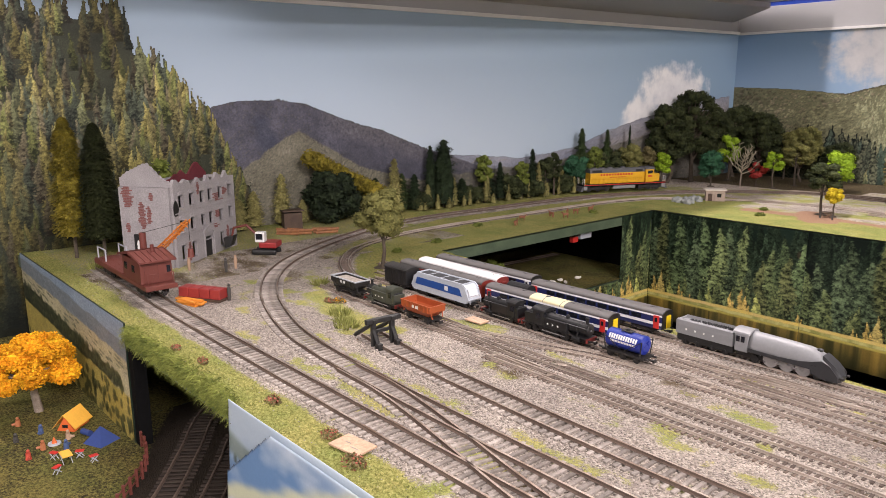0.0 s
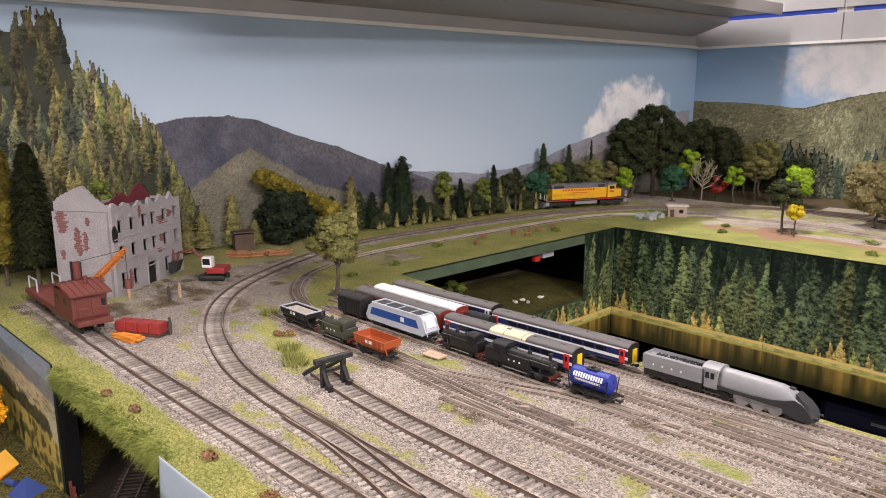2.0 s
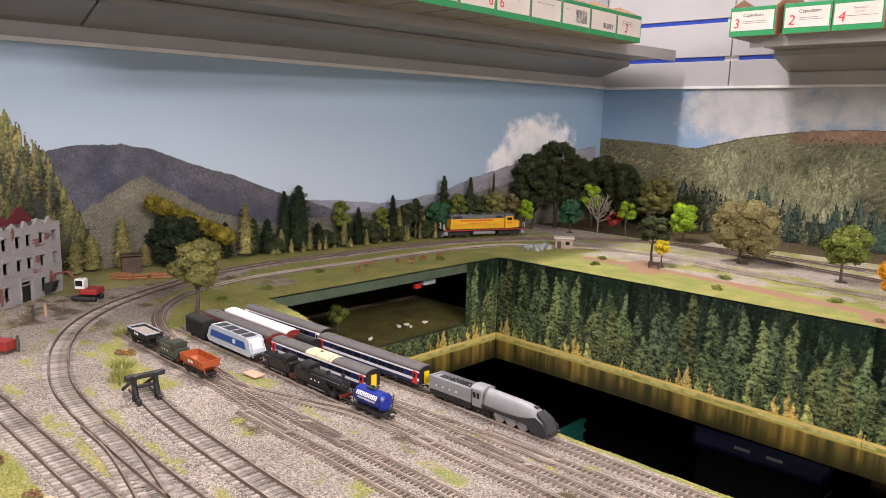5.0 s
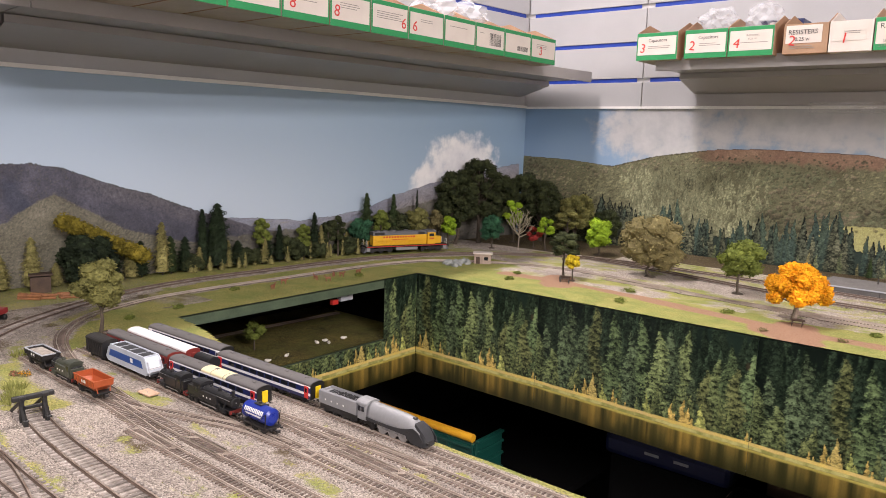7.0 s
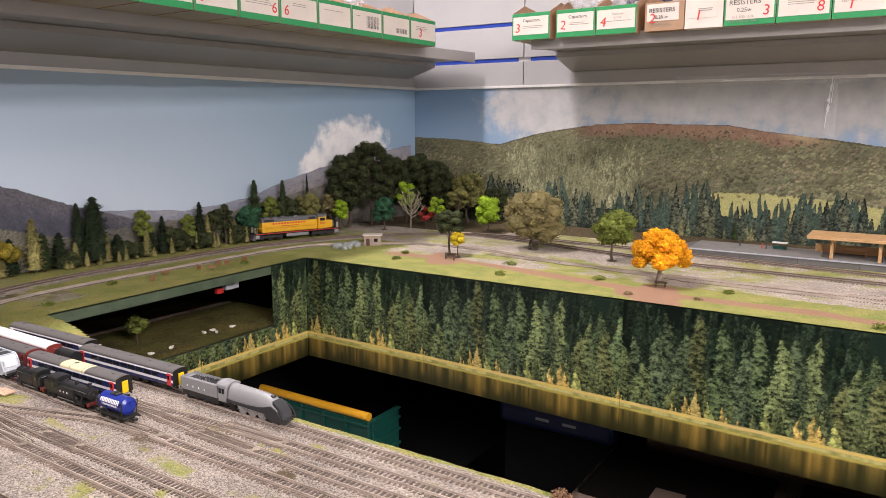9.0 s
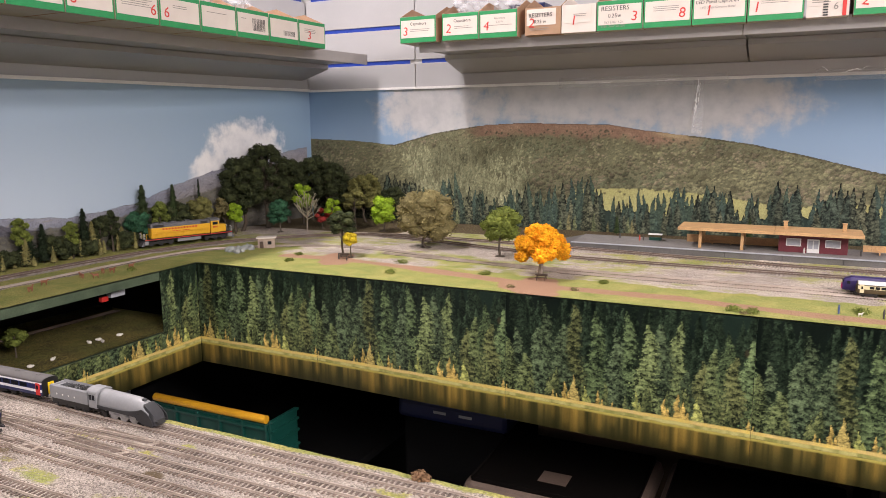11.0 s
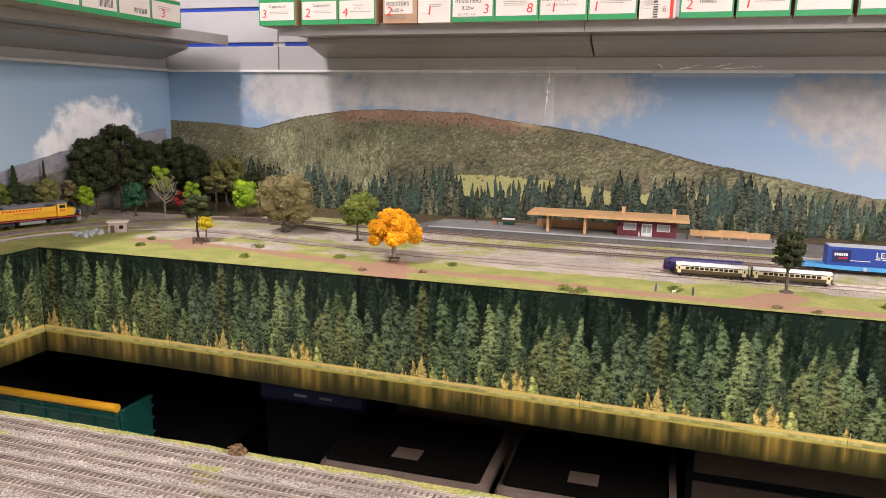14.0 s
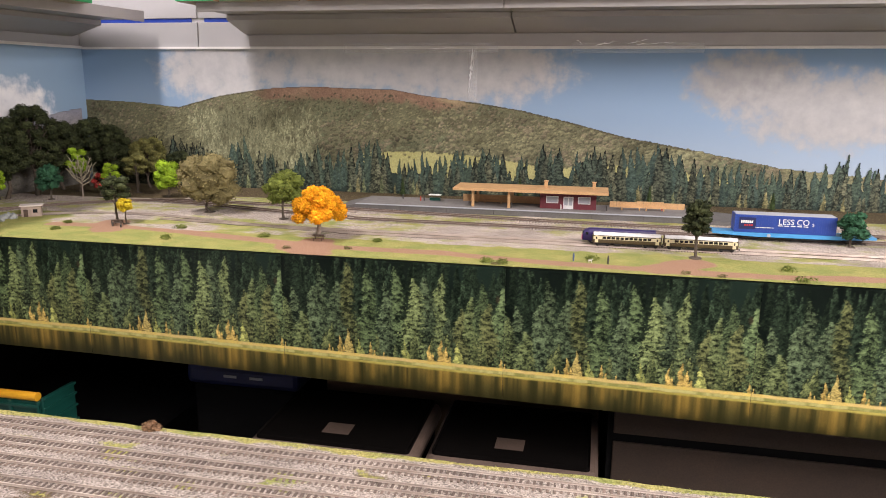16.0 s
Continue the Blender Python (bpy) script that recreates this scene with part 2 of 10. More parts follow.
def box(bm, x0, x1, y0, y1, z0, z1, bevel=0.0, taper=0.0):
    vs = bmesh.ops.create_cube(bm, size=1)["verts"]
    for v in vs:
        k = 1 - taper if v.co.z > 0 else 1
        v.co = Vector(((x0 + x1) / 2 + v.co.x * (x1 - x0) * k, (y0 + y1) / 2 + v.co.y * (y1 - y0) * k, (z0 + z1) / 2 + v.co.z * (z1 - z0)))
    if bevel:
        es = list({e for v in vs for e in v.link_edges})
        bmesh.ops.bevel(bm, geom=es, offset=bevel, segments=2, affect="EDGES", profile=0.5)
    return bm


def rod(bm, a, b, r0, r1=None, seg=8):
    """A tapered bar from a to b."""
    a, b = Vector(a), Vector(b)
    r1 = r0 if r1 is None else r1
    q = (b - a).to_track_quat("Z", "Y")
    rings = []
    for p, r in ((a, r0), (b, r1)):
        rings.append([bm.verts.new(p + q @ Vector((r * math.cos(k * math.tau / seg), r * math.sin(k * math.tau / seg), 0))) for k in range(seg)])
    for k in range(seg):
        bm.faces.new((rings[0][k], rings[0][(k + 1) % seg], rings[1][(k + 1) % seg], rings[1][k]))
    bm.faces.new(rings[0][::-1])
    bm.faces.new(rings[1])
    return bm


def extrude(bm, prof, x0, x1):
    """A closed (y, z) outline drawn out along x."""
    a = [bm.verts.new((x0, y, z)) for y, z in prof]
    b = [bm.verts.new((x1, y, z)) for y, z in prof]
    n = len(prof)
    for k in range(n):
        bm.faces.new((a[k], a[(k + 1) % n], b[(k + 1) % n], b[k]))
    bm.faces.new(a[::-1])
    bm.faces.new(b)
    bmesh.ops.recalc_face_normals(bm, faces=bm.faces)
    return bm


def side(bm, prof, y0, y1):
    """A closed (x, z) outline drawn out along y."""
    a = [bm.verts.new((x, y0, z)) for x, z in prof]
    b = [bm.verts.new((x, y1, z)) for x, z in prof]
    n = len(prof)
    for k in range(n):
        bm.faces.new((a[k], a[(k + 1) % n], b[(k + 1) % n], b[k]))
    bm.faces.new(a[::-1])
    bm.faces.new(b)
    bmesh.ops.recalc_face_normals(bm, faces=bm.faces)
    return bm


def loft(bm, rings, cap=True):
    rows = [[bm.verts.new(p) for p in r] for r in rings]
    n = len(rows[0])
    for a, b in zip(rows, rows[1:]):
        for k in range(n):
            bm.faces.new((a[k], a[(k + 1) % n], b[(k + 1) % n], b[k]))
    if cap:
        bm.faces.new(rows[0][::-1])
        bm.faces.new(rows[-1])
    bmesh.ops.recalc_face_normals(bm, faces=bm.faces)
    return bm


def spline(pts, step):
    """Even steps along a smooth curve through the points: place and direction."""
    P = [np.array(p, float) for p in pts]
    P = [2 * P[0] - P[1]] + P + [2 * P[-1] - P[-2]]
    out = []
    for i in range(1, len(P) - 2):
        for k in range(40):
            u = k / 40
            a, b, c, d = P[i - 1:i + 3]
            out.append(0.5 * (2 * b + (c - a) * u + (2 * a - 5 * b + 4 * c - d) * u * u + (3 * b - a - 3 * c + d) * u ** 3))
    out.append(P[-2])
    out = np.array(out)
    s = np.r_[0, np.cumsum(np.linalg.norm(np.diff(out, axis=0), axis=1))]
    n = max(2, int(s[-1] / step))
    q = np.linspace(0, s[-1], n + 1)
    xy = np.c_[np.interp(q, s, out[:, 0]), np.interp(q, s, out[:, 1])]
    d = np.gradient(xy, axis=0)
    d /= np.linalg.norm(d, axis=1)[:, None]
    return xy, d


def west_x(y):
    return -0.963 - 0.1 * (1.86 - y)

# ---- room ----
def slab(name, x0, x1, y0, y1, z0, z1, material, label):
    ob = link(name, box(B(), x0, x1, y0, y1, z0, z1), material)
    return tagged(ob, label, kind="structure")


# floor coloured near-black so the space below the boards reads as shaded
slab("floor", -1.4, 4.5, -3.0, 2.1, -0.95, -0.9, CARPET, "shop room floor, coloured near-black for the shade under the layout")
slab("ceiling", -1.4, 4.5, -3.0, 2.1, 1.6, 1.65, GREYW, "pale painted ceiling")
slab("wall_south", -1.4, 4.5, -3.05, -3.0, -0.9, 1.6, GREYW, "plain painted room wall")
slab("wall_east", 4.5, 4.55, -3.0, 2.1, -0.9, 1.6, GREYW, "plain painted room wall")
slab("wall_north", -1.4, 4.5, 1.866, 1.92, -0.9, 1.6, GREYW, "room wall behind the display shelving")
ww = B()
a = [ww.verts.new((west_x(y) - d, y, z)) for y, d, z in ((-3, 0.006, -0.9), (1.92, 0.006, -0.9), (1.92, 0.06, -0.9), (-3, 0.06, -0.9), (-3, 0.006, 1.6), (1.92, 0.006, 1.6), (1.92, 0.06, 1.6), (-3, 0.06, 1.6))]
for f in ((0, 1, 2, 3), (7, 6, 5, 4), (0, 4, 5, 1), (1, 5, 6, 2), (2, 6, 7, 3), (3, 7, 4, 0)):
    ww.faces.new([a[k] for k in f])
bmesh.ops.recalc_face_normals(ww, faces=ww.faces)
tagged(link("wall_west", ww, GREYW), "room wall behind the display shelving", kind="structure")

# white slat panels with blue strips above the scenery
PITCH = 0.0895
north_slats = thing("slat_panel", pose(0, 1.866, 0), "white slatted shop panel with blue strips in its slots", "wall panel")
for x0, x1 in ((-0.955, -0.614), (-0.610, 0.5), (0.504, 1.6), (1.604, 2.7)):
    for k in range(9):
        z = 0.424 + PITCH * (k - 1)
        part("slat", box(B(), x0, x1, -0.006, 0.0, max(0.357, z + 0.004), z + PITCH - 0.006, 0.001), WALLW, north_slats)
        part("strip", box(B(), x0 + 0.016, x1 - 0.016, -0.003, 0.0, z - 0.006, z + 0.004), BLUEST, north_slats, "blue strip in the slot")
tilt = math.degrees(math.atan(0.1))
WESTM = pose(west_x(0), 0, 0, 0, 0, 90 - tilt)      # x runs along the west wall northwards, y into the wall
WK = math.hypot(1, 0.1)
west_slats = thing("slat_panel", WESTM, "white slatted shop panel with blue strips in its slots", "wall panel")
for k in range(9):
    z = 0.424 + PITCH * (k - 1)
    part("slat", box(B(), -0.9, 1.86 * WK, -0.006, 0.0, max(0.357, z + 0.004), z + PITCH - 0.006, 0.001), WALLW, west_slats)
    part("strip", box(B(), -0.9, 1.85 * WK, -0.003, 0.0, z - 0.006, z + 0.004), BLUEST, west_slats, "blue strip in the slot")


def shelf(m, x0, x1, depth, joints, label):
    """Sheet-metal shop shelf: tray with a front lip, and a sloping back brace beneath."""
    s = thing("wall_shelf", m, label, "shelf")
    xs = [x0, *joints, x1]
    for a, b in zip(xs, xs[1:]):
        part("tray", box(B(), a + 0.0008, b - 0.0008, -depth, -0.007, 0.405, 0.417, 0.0015), SHELF, s)
        part("lip", box(B(), a + 0.0008, b - 0.0008, -depth - 0.0035, -depth - 0.0005, 0.398, 0.424, 0.001), SHELF, s)
    for a, b in zip(xs, xs[1:]):
        g = B()
        extrude(g, [(-0.0075, 0.365), (-0.03, 0.37), (-depth * 0.45, 0.392), (-depth * 0.45, 0.404), (-0.0075, 0.404)], a + 0.002, b - 0.002)
        part("brace", g, SHELF, s)
    return s


W_DEPTH, N_DEPTH = 0.185, 0.235
shelf(WESTM @ Matrix.Translation((0, 0, 0.018)), -0.9, 1.835 * WK, W_DEPTH + 0.05, (0.55,), "grey metal wall shelf carrying small card boxes")
shelf(pose(0, 1.866, 0.022), -0.48, 2.6, N_DEPTH, (0.2, 1.3), "grey metal wall shelf carrying small card boxes")
WRAIL = thing("edge_strip", WESTM, "white edging strip along the backdrop top", "trim")
part("strip", box(B(), -0.9, 1.86 * WK, -0.0135, -0.0098, 0.3535, 0.3605, 0.0006), EDGEWHITE, WRAIL)
NRAIL = thing("edge_strip", pose(0, 1.86, 0), "white edging strip along the backdrop top", "trim")
part("strip", box(B(), -0.95, 2.6, -0.005, 0.0055, 0.352, 0.358), EDGEWHITE, NRAIL)
part("strip", box(B(), -0.47, 2.6, -0.004, 0.0055, 0.359, 0.386), SHELF, NRAIL)

# ---- baseboards ----
LOW = -0.115


def smooth(a, b, v):
    u = max(0, min(1, (v - a) / (b - a)))
    return u * u * (3 - 2 * u)


def near(pts, x, y):
    best = 9
    for (ax, ay), (bx, by) in zip(pts, pts[1:]):
        dx, dy = bx - ax, by - ay
        u = max(0, min(1, ((x - ax) * dx + (y - ay) * dy) / (dx * dx + dy * dy)))
        best = min(best, math.hypot(x - ax - u * dx, y - ay - u * dy))
    return best


PATHLINE = [(-0.62, 1.3), (-0.5, 1.31), (-0.35, 1.29), (-0.2, 1.262), (-0.05, 1.235), (0.15, 1.235), (0.35, 1.21), (0.53, 1.2), (0.66, 1.2), (0.85, 1.225), (1.6, 1.22)]
PATHSPUR = [[(-0.1, 1.23), (-0.045, 1.185)], [(0.5, 1.21), (0.56, 1.26)], [(-0.52, 1.34), (-0.49, 1.275)], [(-0.07, 1.27), (-0.05, 1.2)]]
OO_LOOP = [(-0.18, 0.302), (-0.3, 0.302), (-0.4, 0.304), (-0.5, 0.309), (-0.57, 0.319), (-0.64, 0.34), (-0.70, 0.365), (-0.765, 0.405), (-0.82, 0.458), (-0.862, 0.52), (-0.902, 0.60), (-0.937, 0.70), (-0.95, 0.82), (-0.943, 0.95), (-0.934, 1.08), (-0.918, 1.2), (-0.885, 1.31), (-0.838, 1.4), (-0.775, 1.478), (-0.7, 1.545), (-0.6, 1.595), (-0.45, 1.615), (-0.3, 1.612), (-0.15, 1.602), (0.0, 1.59), (0.2, 1.571), (0.5, 1.555), (1.6, 1.55)]
N_LOOP = [(-0.40, 0.436), (-0.5, 0.443), (-0.6, 0.453), (-0.665, 0.466), (-0.735, 0.49), (-0.787, 0.524), (-0.828, 0.57), (-0.852, 0.625), (-0.87, 0.70), (-0.873, 0.82), (-0.866, 0.95), (-0.862, 1.08), (-0.851, 1.19), (-0.822, 1.29), (-0.762, 1.35), (-0.69, 1.395), (-0.6, 1.427), (-0.5, 1.432), (-0.37, 1.412), (-0.2, 1.374), (-0.05, 1.356), (0.1, 1.351), (1.6, 1.35)]


OILY = [(-0.40, 0.428, 0.012), (-0.345, 0.29, 0.012), (-0.235, 0.272, 0.011), (-0.37, 0.47, 0.011), (-0.13, 0.492, 0.01), (0.05, 0.46, 0.01), (0.12, 0.32, 0.011), (0.3, 0.4, 0.01)]


def cover(x, y):
    """How much grass, red path and bare earth lie at a place."""
    n = noise.noise((x * 9, y * 9, 0.3)) + 0.5 * noise.noise((x * 31, y * 31, 4.0))
    n2 = noise.noise((x * 23, y * 60, 7.7)) + 0.6 * noise.noise((x * 70, y * 90, 2.0))
    grass = path = earth = 0.0
    if y < 0.62 and x > -0.68:                       # goods yard
        grass = smooth(0.25, 0.75, n2 + n * 0.3) * 0.72
        for row in (0.384, 0.457, 0.32, 0.283):
            grass = max(grass, 0.62 * smooth(0.018, 0.004, abs(y - row + 0.004 * n)) * smooth(-0.25, 0.3, n2 + 0.1))
        grass = max(grass, smooth(0.246, 0.232, y + 0.004 * n2 + smooth(-0.45, 0.0, x) * 0.008) * 1.1)
        grass = max(grass, smooth(0.567, 0.575, y + 0.003 * n2 - 0.09 * smooth(-0.32, -0.6, x)))
        earth = 0.8 * smooth(0.12, 0.55, noise.noise((x * 6, y * 24, 11)) + 0.3 * n2) * smooth(0.33, 0.38, y)
        for px_, py_, pr in OILY:
            d = math.hypot((x - px_) * 0.55, y - py_)
            if d < pr:
                earth = max(earth, 0.72 * smooth(pr, pr * 0.2, d + 0.012 * n2 + 0.008 * n))
                grass *= 0.6
        if x < -0.5:
            grass = max(grass, 0.75 * smooth(0.03, 0.01, abs(y - 0.385 - 0.25 * max(0, -0.6 - x)) + 0.012 * n))
    elif y < 0.75:
        grass = smooth(0.0, 0.6, n + n2 * 0.4) * 0.75
        if y < 0.243:
            grass = max(grass, smooth(0.243, 0.232, y + 0.004 * n2))
        if near(N_LOOP[4:10], x, y) > 0.012 and x > -0.80 and y > 0.475 + (x + 0.68) * -0.3:
            grass = max(grass, 0.95)
        earth = 0.55 * smooth(0.1, 0.6, noise.noise((x * 13, y * 13, 9)))
        if x < -0.8 and near(OO_LOOP[5:13], x, y) > 0.024:
            grass = max(grass, 0.42 + 0.5 * n)
            earth = max(earth, 0.5 + 0.5 * n2)
        if x < -0.93:
            grass = max(grass, 0.6)
            earth *= 0.6
    elif x < -0.66 and y < 1.42:                     # along the west side
        d = near(OO_LOOP[9:19], x, y)
        d2 = near(N_LOOP[7:16], x, y)
        grass = 1.0 if d2 > 0.014 + 0.004 * n and d > 0.022 + 0.006 * n else 0.25 + 0.2 * n
        if x < -1.0:
            earth = 0.7
    else:
        front = y < 1.305 + 0.012 * n
        grass = 1.0 if front else 0.42 + 0.5 * n + 0.3 * n2
        if y > 1.42 and x < -0.2:
            grass = 0.36 + 0.5 * n + 0.3 * n2
        if y > 1.71 or (x < -0.55 and y > 1.62):
            earth, grass = 0.9, 0.3
        w = 0.017 + 0.007 * noise.noise((x * 6, 3.1, 0))
        path = 0.9 - 0.9 * smooth(w * 0.5, w * 1.3, near(PATHLINE, x, y) + 0.003 * n2)
        for spur in PATHSPUR:
            path = max(path, 1 - smooth(0.02, 0.04, near(spur, x, y) + 0.006 * n2))
    return grass, path, earth


def ground_height(x, y):
    h = 0.0007 * noise.noise((x * 14, y * 14, 1)) + 0.0006 * noise.noise((x * 60, y * 60, 5))
    return h


def baseboard(name, x0, x1, y0, y1, step, material, label, keep=lambda x, y: True):
    nx, ny = round((x1 - x0) / step), round((y1 - y0) / step)
    vs, cols, fs, idx = [], [], [], {}
    for j in range(ny + 1):
        for i in range(nx + 1):
            x, y = x0 + (x1 - x0) * i / nx, y0 + (y1 - y0) * j / ny
            idx[i, j] = len(vs)
            edge = i in (0, nx) or j in (0, ny)
            vs.append((x, y, 0 if edge else ground_height(x, y)))
            cols.append(cover(x, y))
    for j in range(ny):
        for i in range(nx):
            if keep(x0 + (x1 - x0) * (i + 0.5) / nx, y0 + (y1 - y0) * (j + 0.5) / ny):
                fs.append((idx[i, j], idx[i + 1, j], idx[i + 1, j + 1], idx[i, j + 1]))
    ob = raw(name, vs, fs, material)
    at = ob.data.color_attributes.new("cover", "FLOAT_COLOR", "POINT")
    at.data.foreach_set("color", np.array([(*c, 1) for c in cols], dtype=np.float32).ravel())
    for p in ob.data.polygons:
        p.use_smooth = True
    return tagged(ob, label, kind="structure")


def yard_back(x):
    """The yard's back edge: along the tracks, then out to the corner of the well."""
    return 0.577 + 0.012 * smooth(-0.2, -0.4, x) + 0.062 * smooth(-0.42, -0.74, x)


baseboard("ground_yard", -0.74, 1.6, 0.208, 0.66, 0.004, GROUND, "ballasted model railway goods yard with patchy grass", lambda x, y: y < yard_back(x))
baseboard("ground_west", -1.16, -0.74, 0.208, 1.172, 0.005, GROUND, "model landscape with ballast and green scatter along the wall", lambda x, y: x > west_x(y) - 0.004)
baseboard("ground_north", -1.06, 1.6, 1.172, 1.862, 0.006, FRESHGROUND, "model landscape with green scatter and a red earth path", lambda x, y: x > west_x(y) - 0.004)

under = B()
ys = [0.66] + [yard_back(-0.74 + 0.04 * k) - 0.001 for k in range(1, 60)]
n = 60
top = [(-0.74 + 0.04 * k, yard_back(-0.74 + 0.04 * k) - 0.0005) for k in range(59)]
poly = [(-0.7405, 0.2085), (1.58, 0.2085)] + top[::-1]
lo = [under.verts.new((x, y, -0.018)) for x, y in poly]
hi = [under.verts.new((x, y, -0.0025)) for x, y in poly]
for k in range(len(poly)):
    j = (k + 1) % len(poly)
    under.faces.new((lo[k], lo[j], hi[j], hi[k]))
under.faces.new(hi)
under.faces.new(lo[::-1])
bmesh.ops.recalc_face_normals(under, faces=under.faces)
tagged(link("baseboard_yard", under, EDGEGREEN), "thin green-edged board under the goods yard", kind="structure")
slab("baseboard_west", -1.15, -0.7415, 0.2085, 1.1715, -0.018, -0.003, EDGEGREEN, "thin green-edged board along the wall")
slab("baseboard_north", -1.05, 1.58, 1.1735, 1.862, -0.018, -0.003, EDGEGREEN, "thin board under the station landscape")

# lower level: track bed under the west side, darkened as shade, reaching out to the campsite
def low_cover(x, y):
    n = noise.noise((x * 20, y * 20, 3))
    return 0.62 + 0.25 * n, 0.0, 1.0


nx, ny = 110, 300
vs = [(-1.16 + 0.42 * i / nx, 0.0 + 1.17 * j / ny, LOW + 0.001 * noise.noise((i * 0.3, j * 0.3, 0))) for j in range(ny + 1) for i in range(nx + 1)]
fs = [(j * (nx + 1) + i, j * (nx + 1) + i + 1, (j + 1) * (nx + 1) + i + 1, (j + 1) * (nx + 1) + i) for j in range(ny) for i in range(nx)]
low = raw("ground_lower", vs, fs, SHADYTURF, smooth=True)
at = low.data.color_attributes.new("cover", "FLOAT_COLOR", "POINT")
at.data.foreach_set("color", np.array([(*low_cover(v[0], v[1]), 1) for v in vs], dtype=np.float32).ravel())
tagged(low, "lower grass board running beneath the upper layout", kind="structure")
# added sheet hides the sky print; its black stands for shade
low_back = link("lower_blackout_wall", box(B(), 0.34, 1.172, -0.0165, -0.013, LOW + 0.002, -0.0185), BLACK)
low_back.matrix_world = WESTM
tagged(low_back, "added black sheet as shade behind the lower track level", kind="structure")
slab("baseboard_lower", -1.16, -0.741, 0.0, 1.169, LOW - 0.03, LOW - 0.003, EDGEGREEN, "board carrying the lower track level")
nx, ny = 80, 50
vs = [(-0.74 + 0.3 * i / nx, 0.0 + 0.3 * j / ny, LOW + 0.0008 * noise.noise((i * 0.3, j * 0.3, 2))) for j in range(ny + 1) for i in range(nx + 1)]
fs = [(j * (nx + 1) + i, j * (nx + 1) + i + 1, (j + 1) * (nx + 1) + i + 1, (j + 1) * (nx + 1) + i) for j in range(ny) for i in range(nx)]
low = raw("ground_lower_front", vs, fs, SHADYTURF, smooth=True)
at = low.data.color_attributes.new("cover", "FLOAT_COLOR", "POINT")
# grass gives way to blackened soil where the tunnel's shade begins
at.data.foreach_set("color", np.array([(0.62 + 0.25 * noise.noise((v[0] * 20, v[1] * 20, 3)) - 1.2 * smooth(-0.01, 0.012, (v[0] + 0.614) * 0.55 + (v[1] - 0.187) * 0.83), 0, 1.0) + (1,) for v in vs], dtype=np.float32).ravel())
tagged(low, "lower board with grass and a track bed blackened as tunnel shade", kind="structure")

# ---- printed backdrops: flat paper with printed photographs ----
DARKWOOD_INK = print_material("deep_wood_print", [(0.3, (0.006, 0.013, 0.009)), (0.5, (0.013, 0.025, 0.016)), (0.7, (0.026, 0.042, 0.026))], 60, (1, 1, 0.35))


def ridge(x, pts):
    return float(np.interp(x, [p[0] for p in pts], [p[1] for p in pts]))


# printed photographs: each is a fine grid of paper whose points carry the ink
def print_ink(name, grain=900, gloss=0.45, bite=1.0):
    """Ink on smooth satin paper, with a little grain finer than the grid."""
    m, t, b = nodes_of(name)
    at = t.nodes.new("ShaderNodeAttribute")
    at.attribute_name = "ink"
    tc = t.nodes.new("ShaderNodeTexCoord")
    n = noise_node(t, tc.outputs["Object"], grain, 4, 0.7)
    k = ramp_node(t, [(0.3, (0.66, 0.67, 0.68)), (0.5, (0.97, 0.97, 0.97)), (0.7, (1.4, 1.38, 1.34))])
    t.links.new(n.outputs["Fac"], k.inputs[0])
    t.links.new(mix_node(t, "MULTIPLY", bite, at.outputs["Color"], k.outputs[0]), b.inputs["Base Color"])
    b.inputs["Roughness"].default_value = gloss
    b.inputs["Specular IOR Level"].default_value = 0.16
    return m


PRINT = print_ink("photograph_print")
SOFTPRINT = print_ink("smooth_photograph_print", 500, 0.35, 0.12)
GLOSSPRINT = print_ink("glossy_photograph_print", 1000, 0.3, 0.55)


def lattice(x, z, seed):
    """Smooth value noise between -1 and 1 over arrays."""
    tab = np.random.RandomState(seed).uniform(-1, 1, (256, 256))
    xi, zi = np.floor(x).astype(int), np.floor(z).astype(int)
    u, v = x - xi, z - zi
    u, v = u * u * (3 - 2 * u), v * v * (3 - 2 * v)
    a, b = tab[xi % 256, zi % 256], tab[(xi + 1) % 256, zi % 256]
    c, d = tab[xi % 256, (zi + 1) % 256], tab[(xi + 1) % 256, (zi + 1) % 256]
    return (a * (1 - u) + b * u) * (1 - v) + (c * (1 - u) + d * u) * v


def fractal(x, z, freq, seed, octaves=4):
    out, amp = 0.0, 0.55
    for k in range(octaves):
        out = out + amp * lattice(x * freq + 31.7 * k, z * freq + 11.3 * k, seed + k)
        freq, amp = freq * 2.1, amp * 0.55
    return out


def soft(a, b, v):
    u = np.clip((v - a) / (b - a), 0, 1)
    return u * u * (3 - 2 * u)


